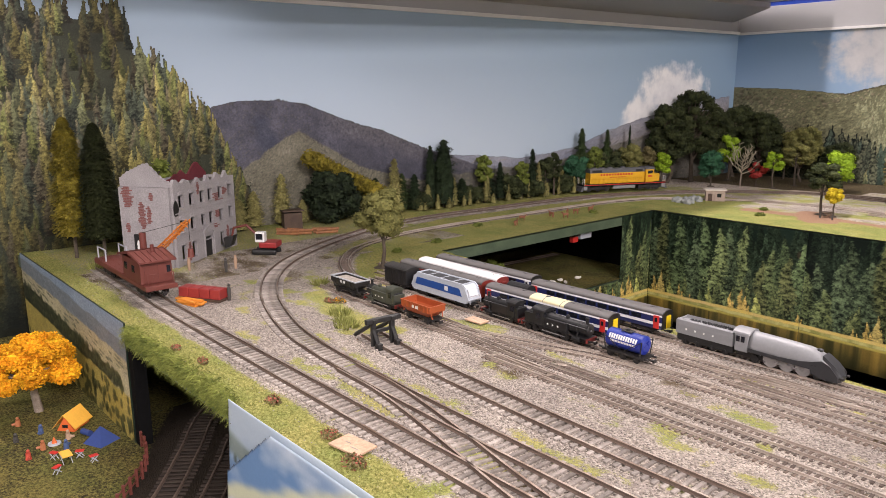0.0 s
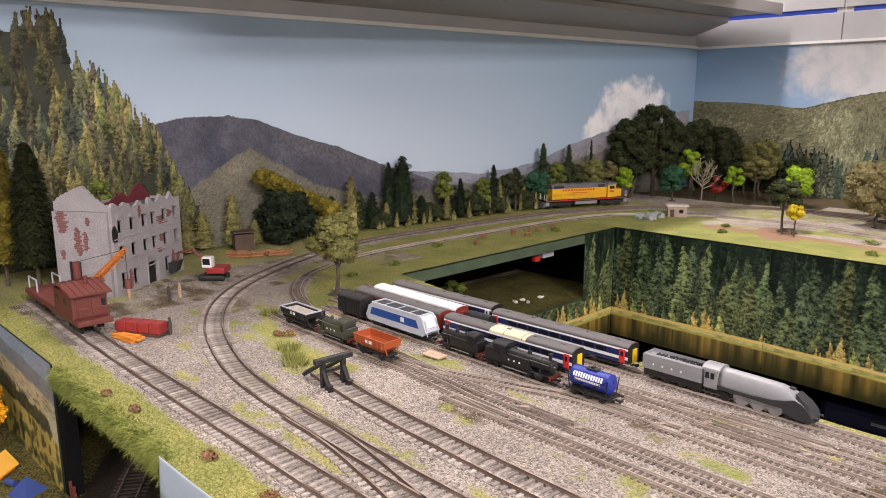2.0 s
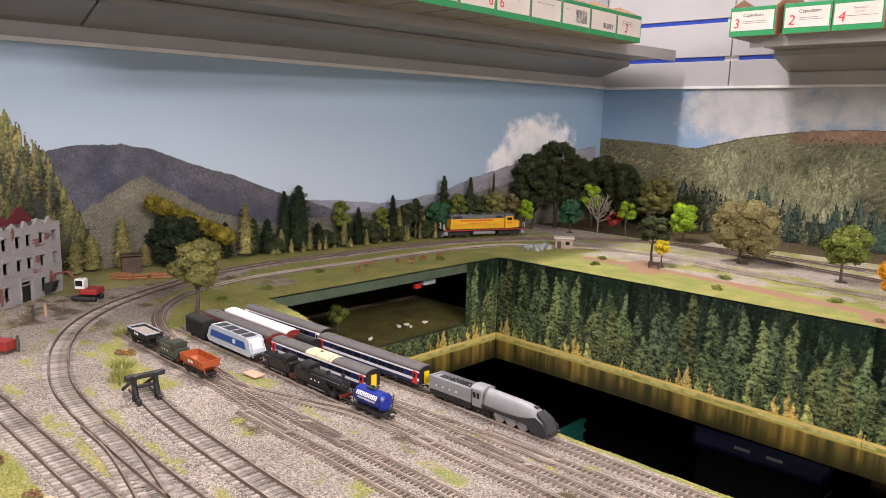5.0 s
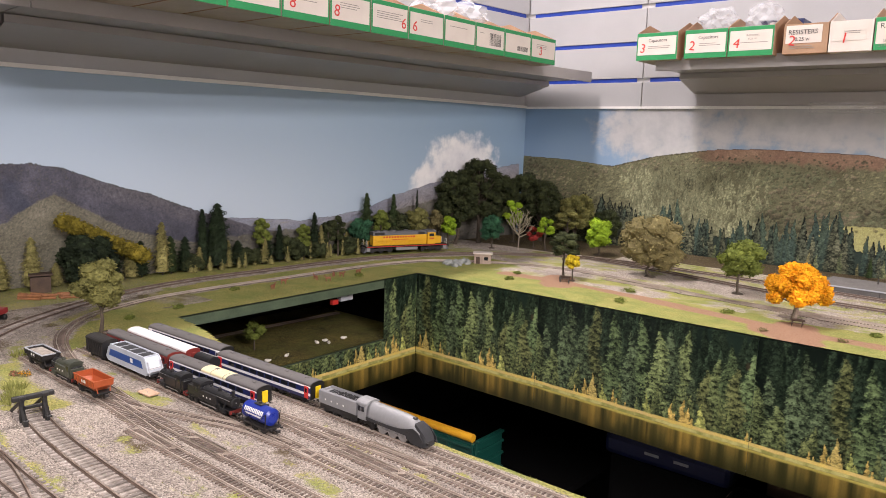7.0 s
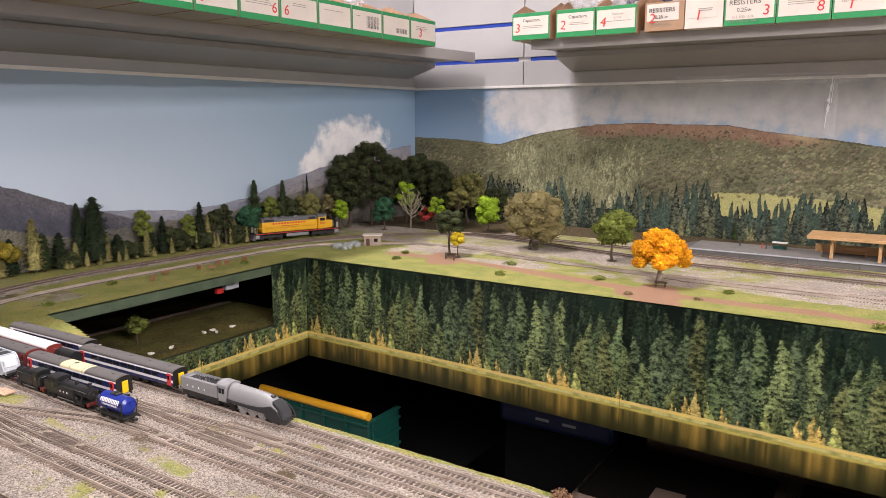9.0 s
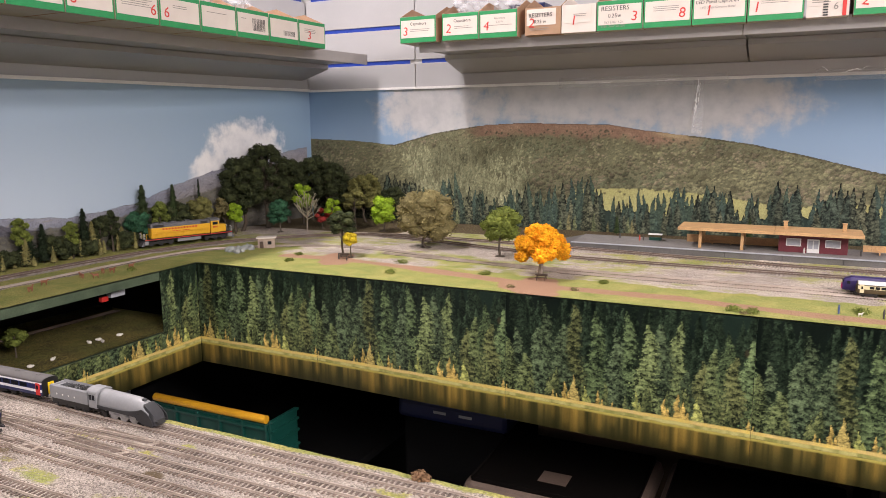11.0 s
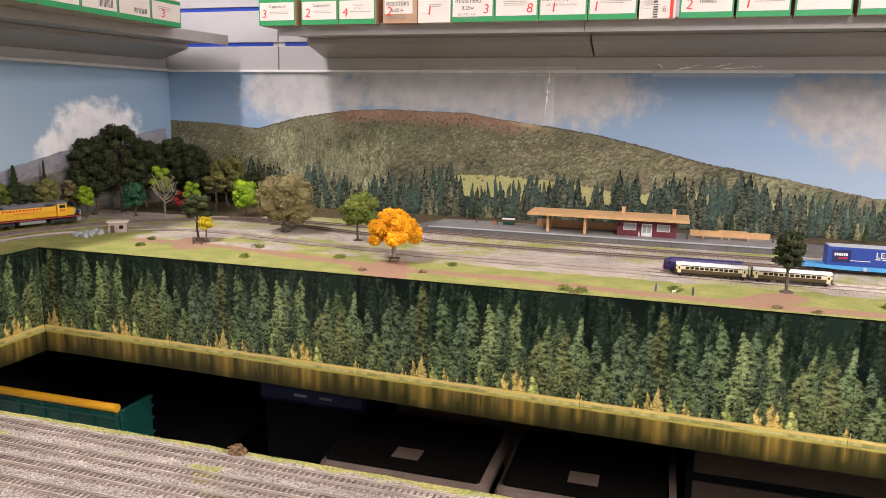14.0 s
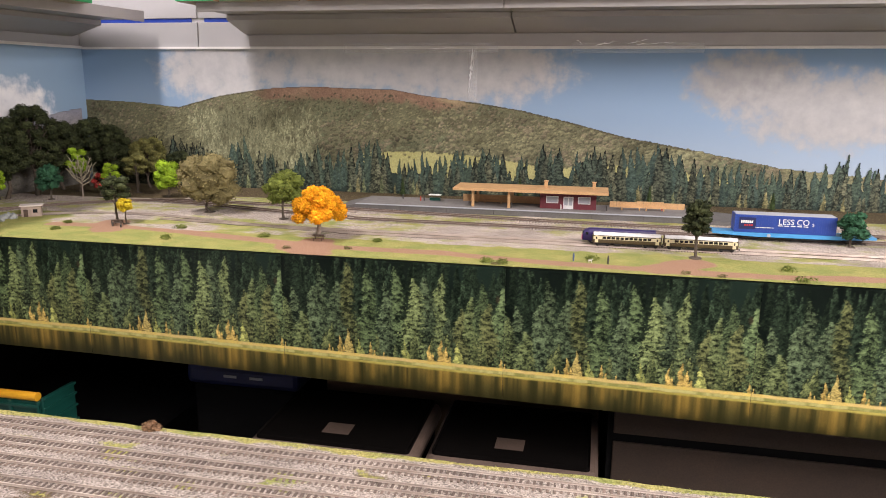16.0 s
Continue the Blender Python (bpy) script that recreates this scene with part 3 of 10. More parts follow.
class Print:
    """A picture on paper, painted in brush dabs from the back to the front."""

    def __init__(self, x0, x1, z0, z1, res):
        self.x0, self.z0, self.res = x0, z0, res
        self.nx, self.nz = int(round((x1 - x0) / res)) + 1, int(round((z1 - z0) / res)) + 1
        self.rgb, self.alpha = np.zeros((self.nz, self.nx, 3)), np.zeros((self.nz, self.nx))
        self.X, self.Z = np.meshgrid(x0 + res * np.arange(self.nx), z0 + res * np.arange(self.nz))
        self.grit(7)

    def wash(self, mask, colour):
        """Lay a colour (one, or one for each point) over a soft mask."""
        self.rgb += (np.asarray(colour) - self.rgb) * mask[..., None]
        self.alpha = np.maximum(self.alpha, mask)

    def dab(self, x, z, rx, rz, colour, strength=1.0, lean=0.0):
        """One soft oval touch; lean: how far it rises to the right."""
        r = self.res
        reach = abs(lean) * rx + rz
        i0, i1 = max(0, int((x - rx - self.x0) / r)), min(self.nx, int((x + rx - self.x0) / r) + 2)
        j0, j1 = max(0, int((z - reach - self.z0) / r)), min(self.nz, int((z + reach - self.z0) / r) + 2)
        if i0 >= i1 or j0 >= j1:
            return
        u = (self.X[0, i0:i1] - x)[None, :]
        v = (self.Z[j0:j1, 0] - z)[:, None] - lean * u
        k = np.clip(1.6 - 1.6 * ((u / rx) ** 2 + (v / rz) ** 2), 0, 1) * strength
        self.rgb[j0:j1, i0:i1] += (np.array(colour) - self.rgb[j0:j1, i0:i1]) * k[..., None]
        self.alpha[j0:j1, i0:i1] = np.maximum(self.alpha[j0:j1, i0:i1], k)

    def grit(self, seed):
        """Two fields of photographic detail: twigs, and clumps of boughs."""
        r = np.random.RandomState(seed)
        g = r.normal(0, 1, (300, 300))
        self.twig = 0.5 * g + 0.25 * (np.roll(g, 1, 0) + np.roll(g, 1, 1))
        xx, zz = np.meshgrid(np.arange(300) * self.res, np.arange(300) * self.res)
        self.clump = fractal(xx, zz * 1.5, 170, seed + 3, 3)

    def fir(self, x, z, h, w, light, dark, rng, sun=-0.5, blunt=0.85, tiers=0, lift=0.0):
        """A photographed fir: ragged tiers of drooping boughs, lit on the sunny side, dark between; lift: how far haze or dusk swallows its foot."""
        r = self.res
        half = w * 0.62
        i0, i1 = max(0, int((x - half - self.x0) / r)), min(self.nx, int((x + half - self.x0) / r) + 2)
        j0, j1 = max(0, int((z - self.z0) / r)), min(self.nz, int((z + h - self.z0) / r) + 2)
        if i0 >= i1 or j0 >= j1:
            return
        a, b = rng.randrange(0, max(1, 299 - (j1 - j0))), rng.randrange(0, max(1, 299 - (i1 - i0)))
        twig, clump = self.twig[a:a + j1 - j0, b:b + i1 - i0], self.clump[a:a + j1 - j0, b:b + i1 - i0]
        u = np.clip((self.Z[j0:j1, i0:i1] - z) / h, 0, 1)
        c = (self.X[j0:j1, i0:i1] - x - 0.06 * w * np.sin(u * 9 + x * 400)) / (w / 2 * np.maximum(0.02, 1 - u) ** blunt + 0.4 * r)
        n = tiers or max(5, min(17, h / 0.0075))
        saw = (u * n + 0.7 * np.abs(c) + 0.9 * clump + rng.random()) % 1.0
        edge = 1.0 - 0.34 * saw + (0.3 - 0.14 * lift) * clump + 0.1 * twig
        k = np.clip((edge - np.abs(c)) * 3.2, 0, 1)
        k *= np.clip((self.Z[j0:j1, i0:i1] - z) / r + 0.5, 0, 1)
        g = 0.34 + sun * c * 0.42 + (0.64 - 0.24 * lift) * clump + 0.17 * twig + 0.3 * (0.5 - saw) + (0.16 + 0.75 * lift) * (u - 0.5)
        g = np.clip(g * rng.uniform(0.75, 1.2), 0.02, 1.25)[..., None]
        ink = np.array(dark) + (np.array(light) - np.array(dark)) * g
        self.rgb[j0:j1, i0:i1] += (ink - self.rgb[j0:j1, i0:i1]) * k[..., None]
        self.alpha[j0:j1, i0:i1] = np.maximum(self.alpha[j0:j1, i0:i1], k)

    def crown(self, x, z, w, h, light, dark, rng, strength=0.85):
        """A far broadleaf crown: shadow at its foot, sun on its shoulder."""
        r = self.res
        i0, i1 = max(0, int((x - w * 0.6 - self.x0) / r)), min(self.nx, int((x + w * 0.6 - self.x0) / r) + 2)
        j0, j1 = max(0, int((z - h * 0.7 - self.z0) / r)), min(self.nz, int((z + h * 0.6 - self.z0) / r) + 2)
        if i0 >= i1 or j0 >= j1:
            return
        a, b = rng.randrange(0, max(1, 299 - (j1 - j0))), rng.randrange(0, max(1, 299 - (i1 - i0)))
        twig, clump = self.twig[a:a + j1 - j0, b:b + i1 - i0], self.clump[a:a + j1 - j0, b:b + i1 - i0]
        u, v = (self.X[j0:j1, i0:i1] - x) / (w / 2), (self.Z[j0:j1, i0:i1] - z) / (h / 2)
        k = np.clip(1.5 * (1.05 - u * u - v * v * np.where(v < 0, 0.6, 1.0) + 0.5 * clump), 0, 1) * strength
        g = np.clip(0.42 - 0.22 * u + 0.42 * v + 0.35 * clump + 0.1 * twig, 0.0, 1.15)[..., None]
        ink = np.array(dark) + (np.array(light) - np.array(dark)) * g
        self.rgb[j0:j1, i0:i1] += (ink - self.rgb[j0:j1, i0:i1]) * k[..., None]
        self.alpha[j0:j1, i0:i1] = np.maximum(self.alpha[j0:j1, i0:i1], k)

    def speckle(self, amount, seed):
        """Grain over the whole print."""
        r = np.random.RandomState(seed)
        g = r.normal(0, 1, self.X.shape)
        g = 0.5 * g + 0.3 * np.roll(g, 1, 0) + 0.3 * np.roll(g, 1, 1)
        self.rgb *= np.clip(1 + amount * g, 0.4, 1.8)[..., None]

    def sheet(self, name, parent, material, off, label="", place=None, columns=None):
        """The paper itself. place(x, z): where a point of the picture lies; columns: the stretch of x to print."""
        i0, i1 = (0, self.nx) if columns is None else (max(0, int(math.floor((columns[0] - self.x0) / self.res + 0.5))), min(self.nx, int(math.floor((columns[1] - self.x0) / self.res + 0.5)) + 1))
        X, Z, rgb, alpha = self.X[:, i0:i1], self.Z[:, i0:i1], self.rgb[:, i0:i1], self.alpha[:, i0:i1]
        PX, PZ = place(X, Z) if place else (X, Z)
        nz, nx = X.shape
        keep = (alpha[:-1, :-1] + alpha[1:, 1:] + alpha[:-1, 1:] + alpha[1:, :-1]) > 1.9
        keep &= (PZ[1:, :-1] - PZ[:-1, :-1]) > 1e-5
        jj, ii = np.nonzero(keep)
        quad = np.stack([jj * nx + ii, jj * nx + ii + 1, (jj + 1) * nx + ii + 1, (jj + 1) * nx + ii], 1)
        used, back = np.unique(quad, return_inverse=True)
        quad = back.reshape(-1, 4)
        co = np.stack([PX.ravel(), np.full(PX.size, -off), PZ.ravel()], 1)[used]
        me = bpy.data.meshes.new(name)
        me.vertices.add(len(co))
        me.vertices.foreach_set("co", co.astype(np.float32).ravel())
        me.loops.add(quad.size)
        me.loops.foreach_set("vertex_index", quad.astype(np.int32).ravel())
        me.polygons.add(len(quad))
        me.polygons.foreach_set("loop_start", np.arange(0, quad.size, 4, dtype=np.int32))
        me.update()
        at = me.color_attributes.new("ink", "FLOAT_COLOR", "POINT")
        ink = np.concatenate([np.clip(rgb.reshape(-1, 3)[used], 0.002, 0.95), np.ones((len(co), 1))], 1)
        at.data.foreach_set("color", ink.astype(np.float32).ravel())
        me.materials.append(material)
        ob = new(name, me)
        ob.parent = parent
        return tagged(ob, label)


def ridges(X, pts):
    return np.interp(X, [p[0] for p in pts], [p[1] for p in pts])


# west wall picture: sky, far mountains, fir forest
WEST = thing("backdrop_picture", WESTM @ Matrix.Translation((0, -0.0085, 0)), "printed backdrop of sky, mountains and fir forest", "backdrop")
part("sky", box(B(), -0.9, 1.866 * WK, 0, 0.001, LOW - 0.02, 0.357), SKY, WEST, "pale blue printed sky")


def mountains():
    p = Print(0.3, 1.85, 0.0, 0.212, 0.0014)
    X, Z = p.X, p.Z
    rough = 0.0022 * fractal(X, 0 * Z, 60, 1)
    pale = [(0.3, 0.1), (0.972, 0.094), (1.05, 0.088), (1.12, 0.08), (1.2, 0.085), (1.29, 0.096), (1.39, 0.126), (1.5, 0.15), (1.66, 0.175), (1.85, 0.2)]
    n = fractal(X * 1.0, Z * 2.0, 22, 5)
    tone = np.stack([0.25 + 0.09 * n, 0.26 + 0.085 * n, 0.31 + 0.07 * n], 2)
    warm = soft(1.25, 1.45, X)[..., None] * soft(0.05, -0.02, Z - ridges(X, pale) + 0.035)[..., None]
    tone = tone * (1 - warm * 0.6) + np.array((0.3, 0.26, 0.23)) * (1 + 0.4 * n[..., None]) * warm * 0.6
    p.wash(soft(0.0006, -0.0006, Z - ridges(X, pale) - rough), tone)
    rng = random.Random(401)
    for k in range(260):                              # scrub on the far slopes
        x = rng.uniform(0.9, 1.85)
        z = rng.uniform(0.0, 1.0) ** 1.5 * (ridge(x, pale) - 0.006)
        p.dab(x, z, rng.uniform(0.004, 0.014), rng.uniform(0.0012, 0.003), (0.1, 0.1, 0.1) if rng.random() < 0.6 else (0.3, 0.27, 0.24), 0.5, rng.uniform(-0.2, 0.6))
    main = [(0.3, 0.15), (0.494, 0.193), (0.535, 0.201), (0.6, 0.203), (0.65, 0.195), (0.7, 0.176), (0.757, 0.157), (0.8, 0.147), (0.83, 0.133), (0.90, 0.108), (0.95, 0.094), (1.02, 0.07), (1.15, 0.04), (1.3, 0.01)]
    edge = ridges(X, main) + 0.0016 * fractal(X, 0 * Z, 110, 9)
    depth = edge - Z
    n = fractal(X, Z, 26, 11) + 0.6 * fractal(X + Z * 0.7, Z, 60, 15)
    shade_ = 0.85 + 0.35 * n
    base = np.stack([0.1 * shade_, 0.1 * shade_, 0.13 * shade_], 2)
    p.wash(soft(0.0007, -0.0007, -depth), base)
    ravine = soft(0.028, 0.006, np.abs(X - (0.575 + 0.35 * (0.16 - Z)) + 0.012 * n)) * soft(0.188, 0.165, Z) * soft(0.03, 0.06, depth + Z * 0.2)
    cliff = soft(0.03, 0.0, np.abs(depth - 0.012 - 0.01 * n)) * soft(0.66, 0.72, X)
    p.wash(np.clip(cliff, 0, 1) * 0.35 * (depth > 0), (0.2, 0.185, 0.19))
    rng = random.Random(402)
    for k in range(5200):                             # far tree tops
        x = rng.uniform(0.34, 1.1)
        top = ridge(x, main)
        z = top - 0.002 - (top - 0.005) * rng.random()
        d = top - z
        g = rng.uniform(0.35, 1.0) * (0.8 + 0.5 * noise.noise((x * 18, z * 24, 3)))
        if 0.47 < x < 0.68:
            g *= 1.1
        c = (0.17, 0.163, 0.135) if x < 0.66 else (0.13, 0.125, 0.14)
        p.dab(x, z - 0.0015, 0.0026, 0.0017, (0.058, 0.062, 0.088), 0.3)
        p.dab(x - 0.0008, z, rng.uniform(0.0013, 0.0022), rng.uniform(0.0013, 0.0024), shade(c, g), 0.3)
    for k in range(110):
        x = 0.46 + 0.45 * rng.random()
        p.dab(x, ridge(x, main) - 0.0006, 0.0022, rng.uniform(0.0016, 0.0032), (0.09, 0.09, 0.095), 0.9)
    p.wash(np.clip(ravine, 0, 1) * 0.8 * (depth > 0), np.stack([0.05 + 0.02 * n, 0.056 + 0.02 * n, 0.085 + 0.02 * n], 2))
    slope = [(0.4, 0.02), (0.537, 0.093), (0.587, 0.127), (0.635, 0.153), (0.69, 0.122), (0.755, 0.084), (0.86, 0.055), (1.0, 0.03), (1.05, 0.0)]
    d2 = ridges(X, slope) - Z + 0.004 * fractal(X, Z, 90, 21)
    p.wash(soft(-0.002, 0.004, d2) * 0.95, np.stack([0.165 + 0.06 * n, 0.155 + 0.055 * n, 0.115 + 0.045 * n], 2))
    for k in range(4200):                             # woods on the sunlit spur
        x = rng.uniform(0.46, 0.98)
        top = ridge(x, slope)
        z = top * (1 - rng.random() ** 1.2) - 0.001
        big = 0.85 + 0.5 * (1 - z / 0.153)
        g = 0.75 + 0.5 * noise.noise((x * 30, z * 30, 8)) + rng.uniform(-0.2, 0.25)
        p.dab(x + 0.0009, z - 0.0016 * big, 0.0023 * big, 0.0014 * big, (0.07, 0.07, 0.06), 0.32)
        p.dab(x - 0.0006, z, 0.0017 * big, 0.0019 * big, shade((0.24, 0.225, 0.17), g), 0.42)
    low = [(0.8, 0.05), (1.05, 0.062), (1.25, 0.072), (1.45, 0.1), (1.85, 0.16)]
    d3 = ridges(X, low) - Z + 0.004 * fractal(X, Z, 70, 31)
    p.wash(soft(-0.001, 0.003, d3) * (X > 0.85) * 0.9, np.stack([0.13 + 0.05 * n, 0.125 + 0.05 * n, 0.105 + 0.04 * n], 2))
    for k in range(1300):
        x = rng.uniform(0.86, 1.84)
        z = ridge(x, low) * rng.random()
        p.dab(x, z, rng.uniform(0.002, 0.005), rng.uniform(0.0015, 0.003), shade((0.17, 0.16, 0.12), rng.uniform(0.3, 1.2)), 0.7)
    p.speckle(0.12, 6)
    p.sheet("mountain_range", WEST, PRINT, 0.0008, "printed blue-grey mountains")


mountains()
FOREST = [(-0.9, 0.34), (0.3, 0.343), (0.377, 0.342), (0.385, 0.298), (0.428, 0.262), (0.458, 0.225), (0.494, 0.185), (0.513, 0.135), (0.545, 0.066), (0.56, 0.01)]
WEST_INKS = [((0.3, 0.32, 0.16), (0.012, 0.015, 0.01)), ((0.46, 0.41, 0.17), (0.018, 0.017, 0.009)), ((0.32, 0.28, 0.17), (0.018, 0.015, 0.011)),
             ((0.42, 0.45, 0.15), (0.014, 0.019, 0.008)), ((0.16, 0.19, 0.13), (0.009, 0.012, 0.01)), ((0.6, 0.53, 0.18), (0.025, 0.022, 0.009))]


def west_forest():
    p = Print(-0.12, 0.575, LOW - 0.01, 0.35, 0.0013)
    X, Z = p.X, p.Z
    n = fractal(X, Z, 20, 51)
    p.wash(soft(0.001, -0.001, Z - ridges(X, FOREST) + 0.03), np.stack([0.04 + 0.025 * n, 0.045 + 0.026 * n, 0.03 + 0.016 * n], 2) * (0.3 + 0.7 * soft(-0.02, 0.15, Z))[..., None])
    rng = random.Random(11)
    spots = []
    for k in range(1050):
        x = rng.uniform(-0.12, 0.555)
        top = ridge(x, FOREST)
        z = LOW + (top - LOW) * rng.random() ** 0.85
        near_ = 1 - (z - LOW) / 0.45
        h = rng.uniform(0.028, 0.05) + 0.058 * near_ * rng.uniform(0.3, 1.1)
        if z + h > top + 0.006:
            z = top - h + rng.uniform(-0.006, 0.006)
        spots.append((z, x, h))
    spots.sort(reverse=True)
    for z, x, h in spots:
        q = 0.86 + 0.9 * noise.noise((x * 8, z * 10, 4)) + 0.25 * noise.noise((x * 40, z * 30, 2))
        if 0.3 < x < 0.385 and z + h > 0.25:
            q *= 0.4
        q *= 0.24 + 0.68 * smooth(-0.04, 0.17, z)
        q = min(1.15, max(0.16, q))
        light, dark = rng.choice(WEST_INKS)
        p.fir(x, z, h, h * rng.uniform(0.36, 0.52), shade(light, q), shade(dark, 0.55 + 0.45 * q), rng, -0.45, 0.95, max(5, min(12, int(h / 0.006))), 0.8)
    p.sheet("fir_forest", WEST, PRINT, 0.0016, "photographed fir forest in low sun")


west_forest()
plain = Print(-0.9, -0.12, LOW - 0.01, 0.343, 0.012)
n = fractal(plain.X, plain.Z, 30, 71)
plain.wash(np.ones_like(plain.X), np.stack([0.08 + 0.06 * n, 0.085 + 0.06 * n, 0.045 + 0.03 * n], 2))
plain.sheet("fir_forest", WEST, PRINT, 0.0016)

# north wall picture: cloudy sky, wooded hill, fields, fir strip
NORTH = thing("backdrop_picture", pose(0, 1.86, 0), "printed backdrop of cloudy sky and a wooded hill", "backdrop")
part("sky", box(B(), -0.955, 2.6, 0, 0.001, -0.002, 0.352), SKY_NORTH, NORTH, "cloudy printed sky")
NR = [(-0.955, 0.222), (-0.8, 0.216), (-0.68, 0.205), (-0.56, 0.236), (-0.43, 0.255), (-0.3, 0.26), (-0.2, 0.256), (-0.1, 0.255), (-0.02, 0.241), (0.106, 0.227), (0.214, 0.211), (0.336, 0.184), (0.46, 0.153), (0.65, 0.12), (0.8, 0.092), (1.02, 0.072), (1.6, 0.06), (2.6, 0.05)]


def wooded_hill():
    p = Print(-0.955, 1.2, 0.0, 0.272, 0.0015)
    X, Z = p.X, p.Z
    n = fractal(X, Z * 2, 14, 81)
    fine = fractal(X, Z * 1.6, 80, 91, 3)
    depth = ridges(X, NR) - Z
    wood = np.stack([0.15 + 0.05 * n + 0.03 * fine, 0.148 + 0.05 * n + 0.03 * fine, 0.088 + 0.03 * n + 0.018 * fine], 2)
    p.wash(soft(-0.0012, 0.0006, depth + 0.0012 * fractal(X, 0 * Z, 90, 3)), wood)
    moor = soft(0.034, 0.018, depth + 0.012 * n + 0.006 * fine) * soft(-0.5, -0.4, X) * soft(0.14, 0.02, X)
    brown = np.stack([0.26 + 0.06 * n + 0.05 * fine, 0.165 + 0.05 * n + 0.035 * fine, 0.115 + 0.03 * n + 0.025 * fine], 2)
    p.wash(np.clip(moor, 0, 1) * (depth > -0.001), brown)
    straw = moor * soft(-0.02, 0.06, X) * soft(0.014, 0.004, depth)
    p.wash(np.clip(straw, 0, 1) * 0.9 * (depth > -0.001), (0.42, 0.34, 0.2))
    rng = random.Random(83)
    spots = []
    for k in range(9500):
        x = rng.uniform(-0.955, 1.2)
        top = ridge(x, NR)
        moorland = 0.03 * smooth(-0.5, -0.4, x) * smooth(0.12, 0.0, x)
        z = 0.04 + (top - moorland - 0.042) * rng.random()
        spots.append((z, x, top - z))
    spots.sort(reverse=True)
    for z, x, d in spots:
        near_ = 1 - min(1, max(0, (z - 0.05) / 0.2))
        w = (0.005 + 0.006 * near_) * math.exp(rng.gauss(0, 0.38))
        q = 0.95 + 0.7 * noise.noise((x * 7, z * 14, 6)) + 0.4 * noise.noise((x * 30, z * 40, 1)) + rng.uniform(-0.15, 0.15)
        kind = noise.noise((x * 5, z * 12, 9)) + rng.uniform(-0.3, 0.3)
        light = (0.3, 0.295, 0.165) if kind < 0.05 else (0.31, 0.265, 0.175) if kind < 0.35 else (0.21, 0.235, 0.135)
        if rng.random() < smooth(-0.66, -0.6, x) * smooth(-0.26, -0.34, x) * smooth(0.215, 0.19, z):   # ranks of pale young conifers
            p.fir(x, z - w * 0.4, w * 1.5, w * 0.8, shade((0.34, 0.345, 0.21), q), shade((0.11, 0.115, 0.068), q), rng, -0.4, 0.7, 3)
        else:
            p.crown(x, z, w, w * 0.75, shade(light, q), shade((0.06, 0.06, 0.04), q), rng, 0.85)
    for k in range(420):                              # trees along the skyline and dark scrub on the moor
        x = rng.uniform(0.08, 0.62) if k < 230 else rng.uniform(-0.7, -0.44) if k < 300 else rng.uniform(-0.42, 0.1)
        z = ridge(x, NR) - 0.001 if k < 300 else ridge(x, NR) - rng.uniform(0.012, 0.036)
        s = rng.uniform(0.7, 1.3)
        p.dab(x, z, 0.003 * s, 0.0024 * s, shade((0.09, 0.085, 0.055), rng.uniform(0.7, 1.3)), 0.9)
    for line, h in (([(-0.19, 0.095), (-0.17, 0.101), (-0.1, 0.106), (0.0, 0.108), (0.11, 0.1), (0.2, 0.09), (0.29, 0.076)], 0.03), ([(0.3, 0.078), (0.46, 0.088), (0.56, 0.082), (0.66, 0.07), (0.72, 0.06)], 0.022)):
        d = ridges(X, line) - Z + 0.0015 * fine
        m = soft(-0.0008, 0.0015, d) * soft(line[0][0], line[0][0] + 0.02, X) * soft(line[-1][0], line[-1][0] - 0.03, X) * (Z > 0.03)
        p.wash(m, np.stack([0.4 + 0.05 * n + 0.03 * fine, 0.385 + 0.05 * n + 0.03 * fine, 0.165 + 0.03 * n], 2))
        for k in range(70):
            x = rng.uniform(line[0][0], line[-1][0])
            p.crown(x, ridge(x, line) + rng.uniform(-0.001, 0.004), rng.uniform(0.006, 0.013), rng.uniform(0.005, 0.009), (0.2, 0.2, 0.11), (0.06, 0.06, 0.04), rng)
        for k in range(5):
            x = rng.uniform(line[0][0] + 0.03, line[-1][0] - 0.05)
            p.crown(x, ridge(x, line) - rng.uniform(0.006, 0.02), rng.uniform(0.008, 0.016), 0.006, (0.22, 0.2, 0.1), (0.08, 0.07, 0.04), rng)
    p.speckle(0.13, 5)
    p.sheet("wooded_hill", NORTH, PRINT, 0.0006, "green and brown wooded hillside with a heather top")
    rest = Print(1.2, 2.6, 0.0, 0.1, 0.012)
    m = fractal(rest.X, rest.Z, 40, 95)
    rest.wash(soft(0.004, -0.004, rest.Z - ridges(rest.X, NR)), np.stack([0.17 + 0.08 * m, 0.17 + 0.08 * m, 0.1 + 0.05 * m], 2))
    rest.sheet("wooded_hill", NORTH, PRINT, 0.0006)


wooded_hill()


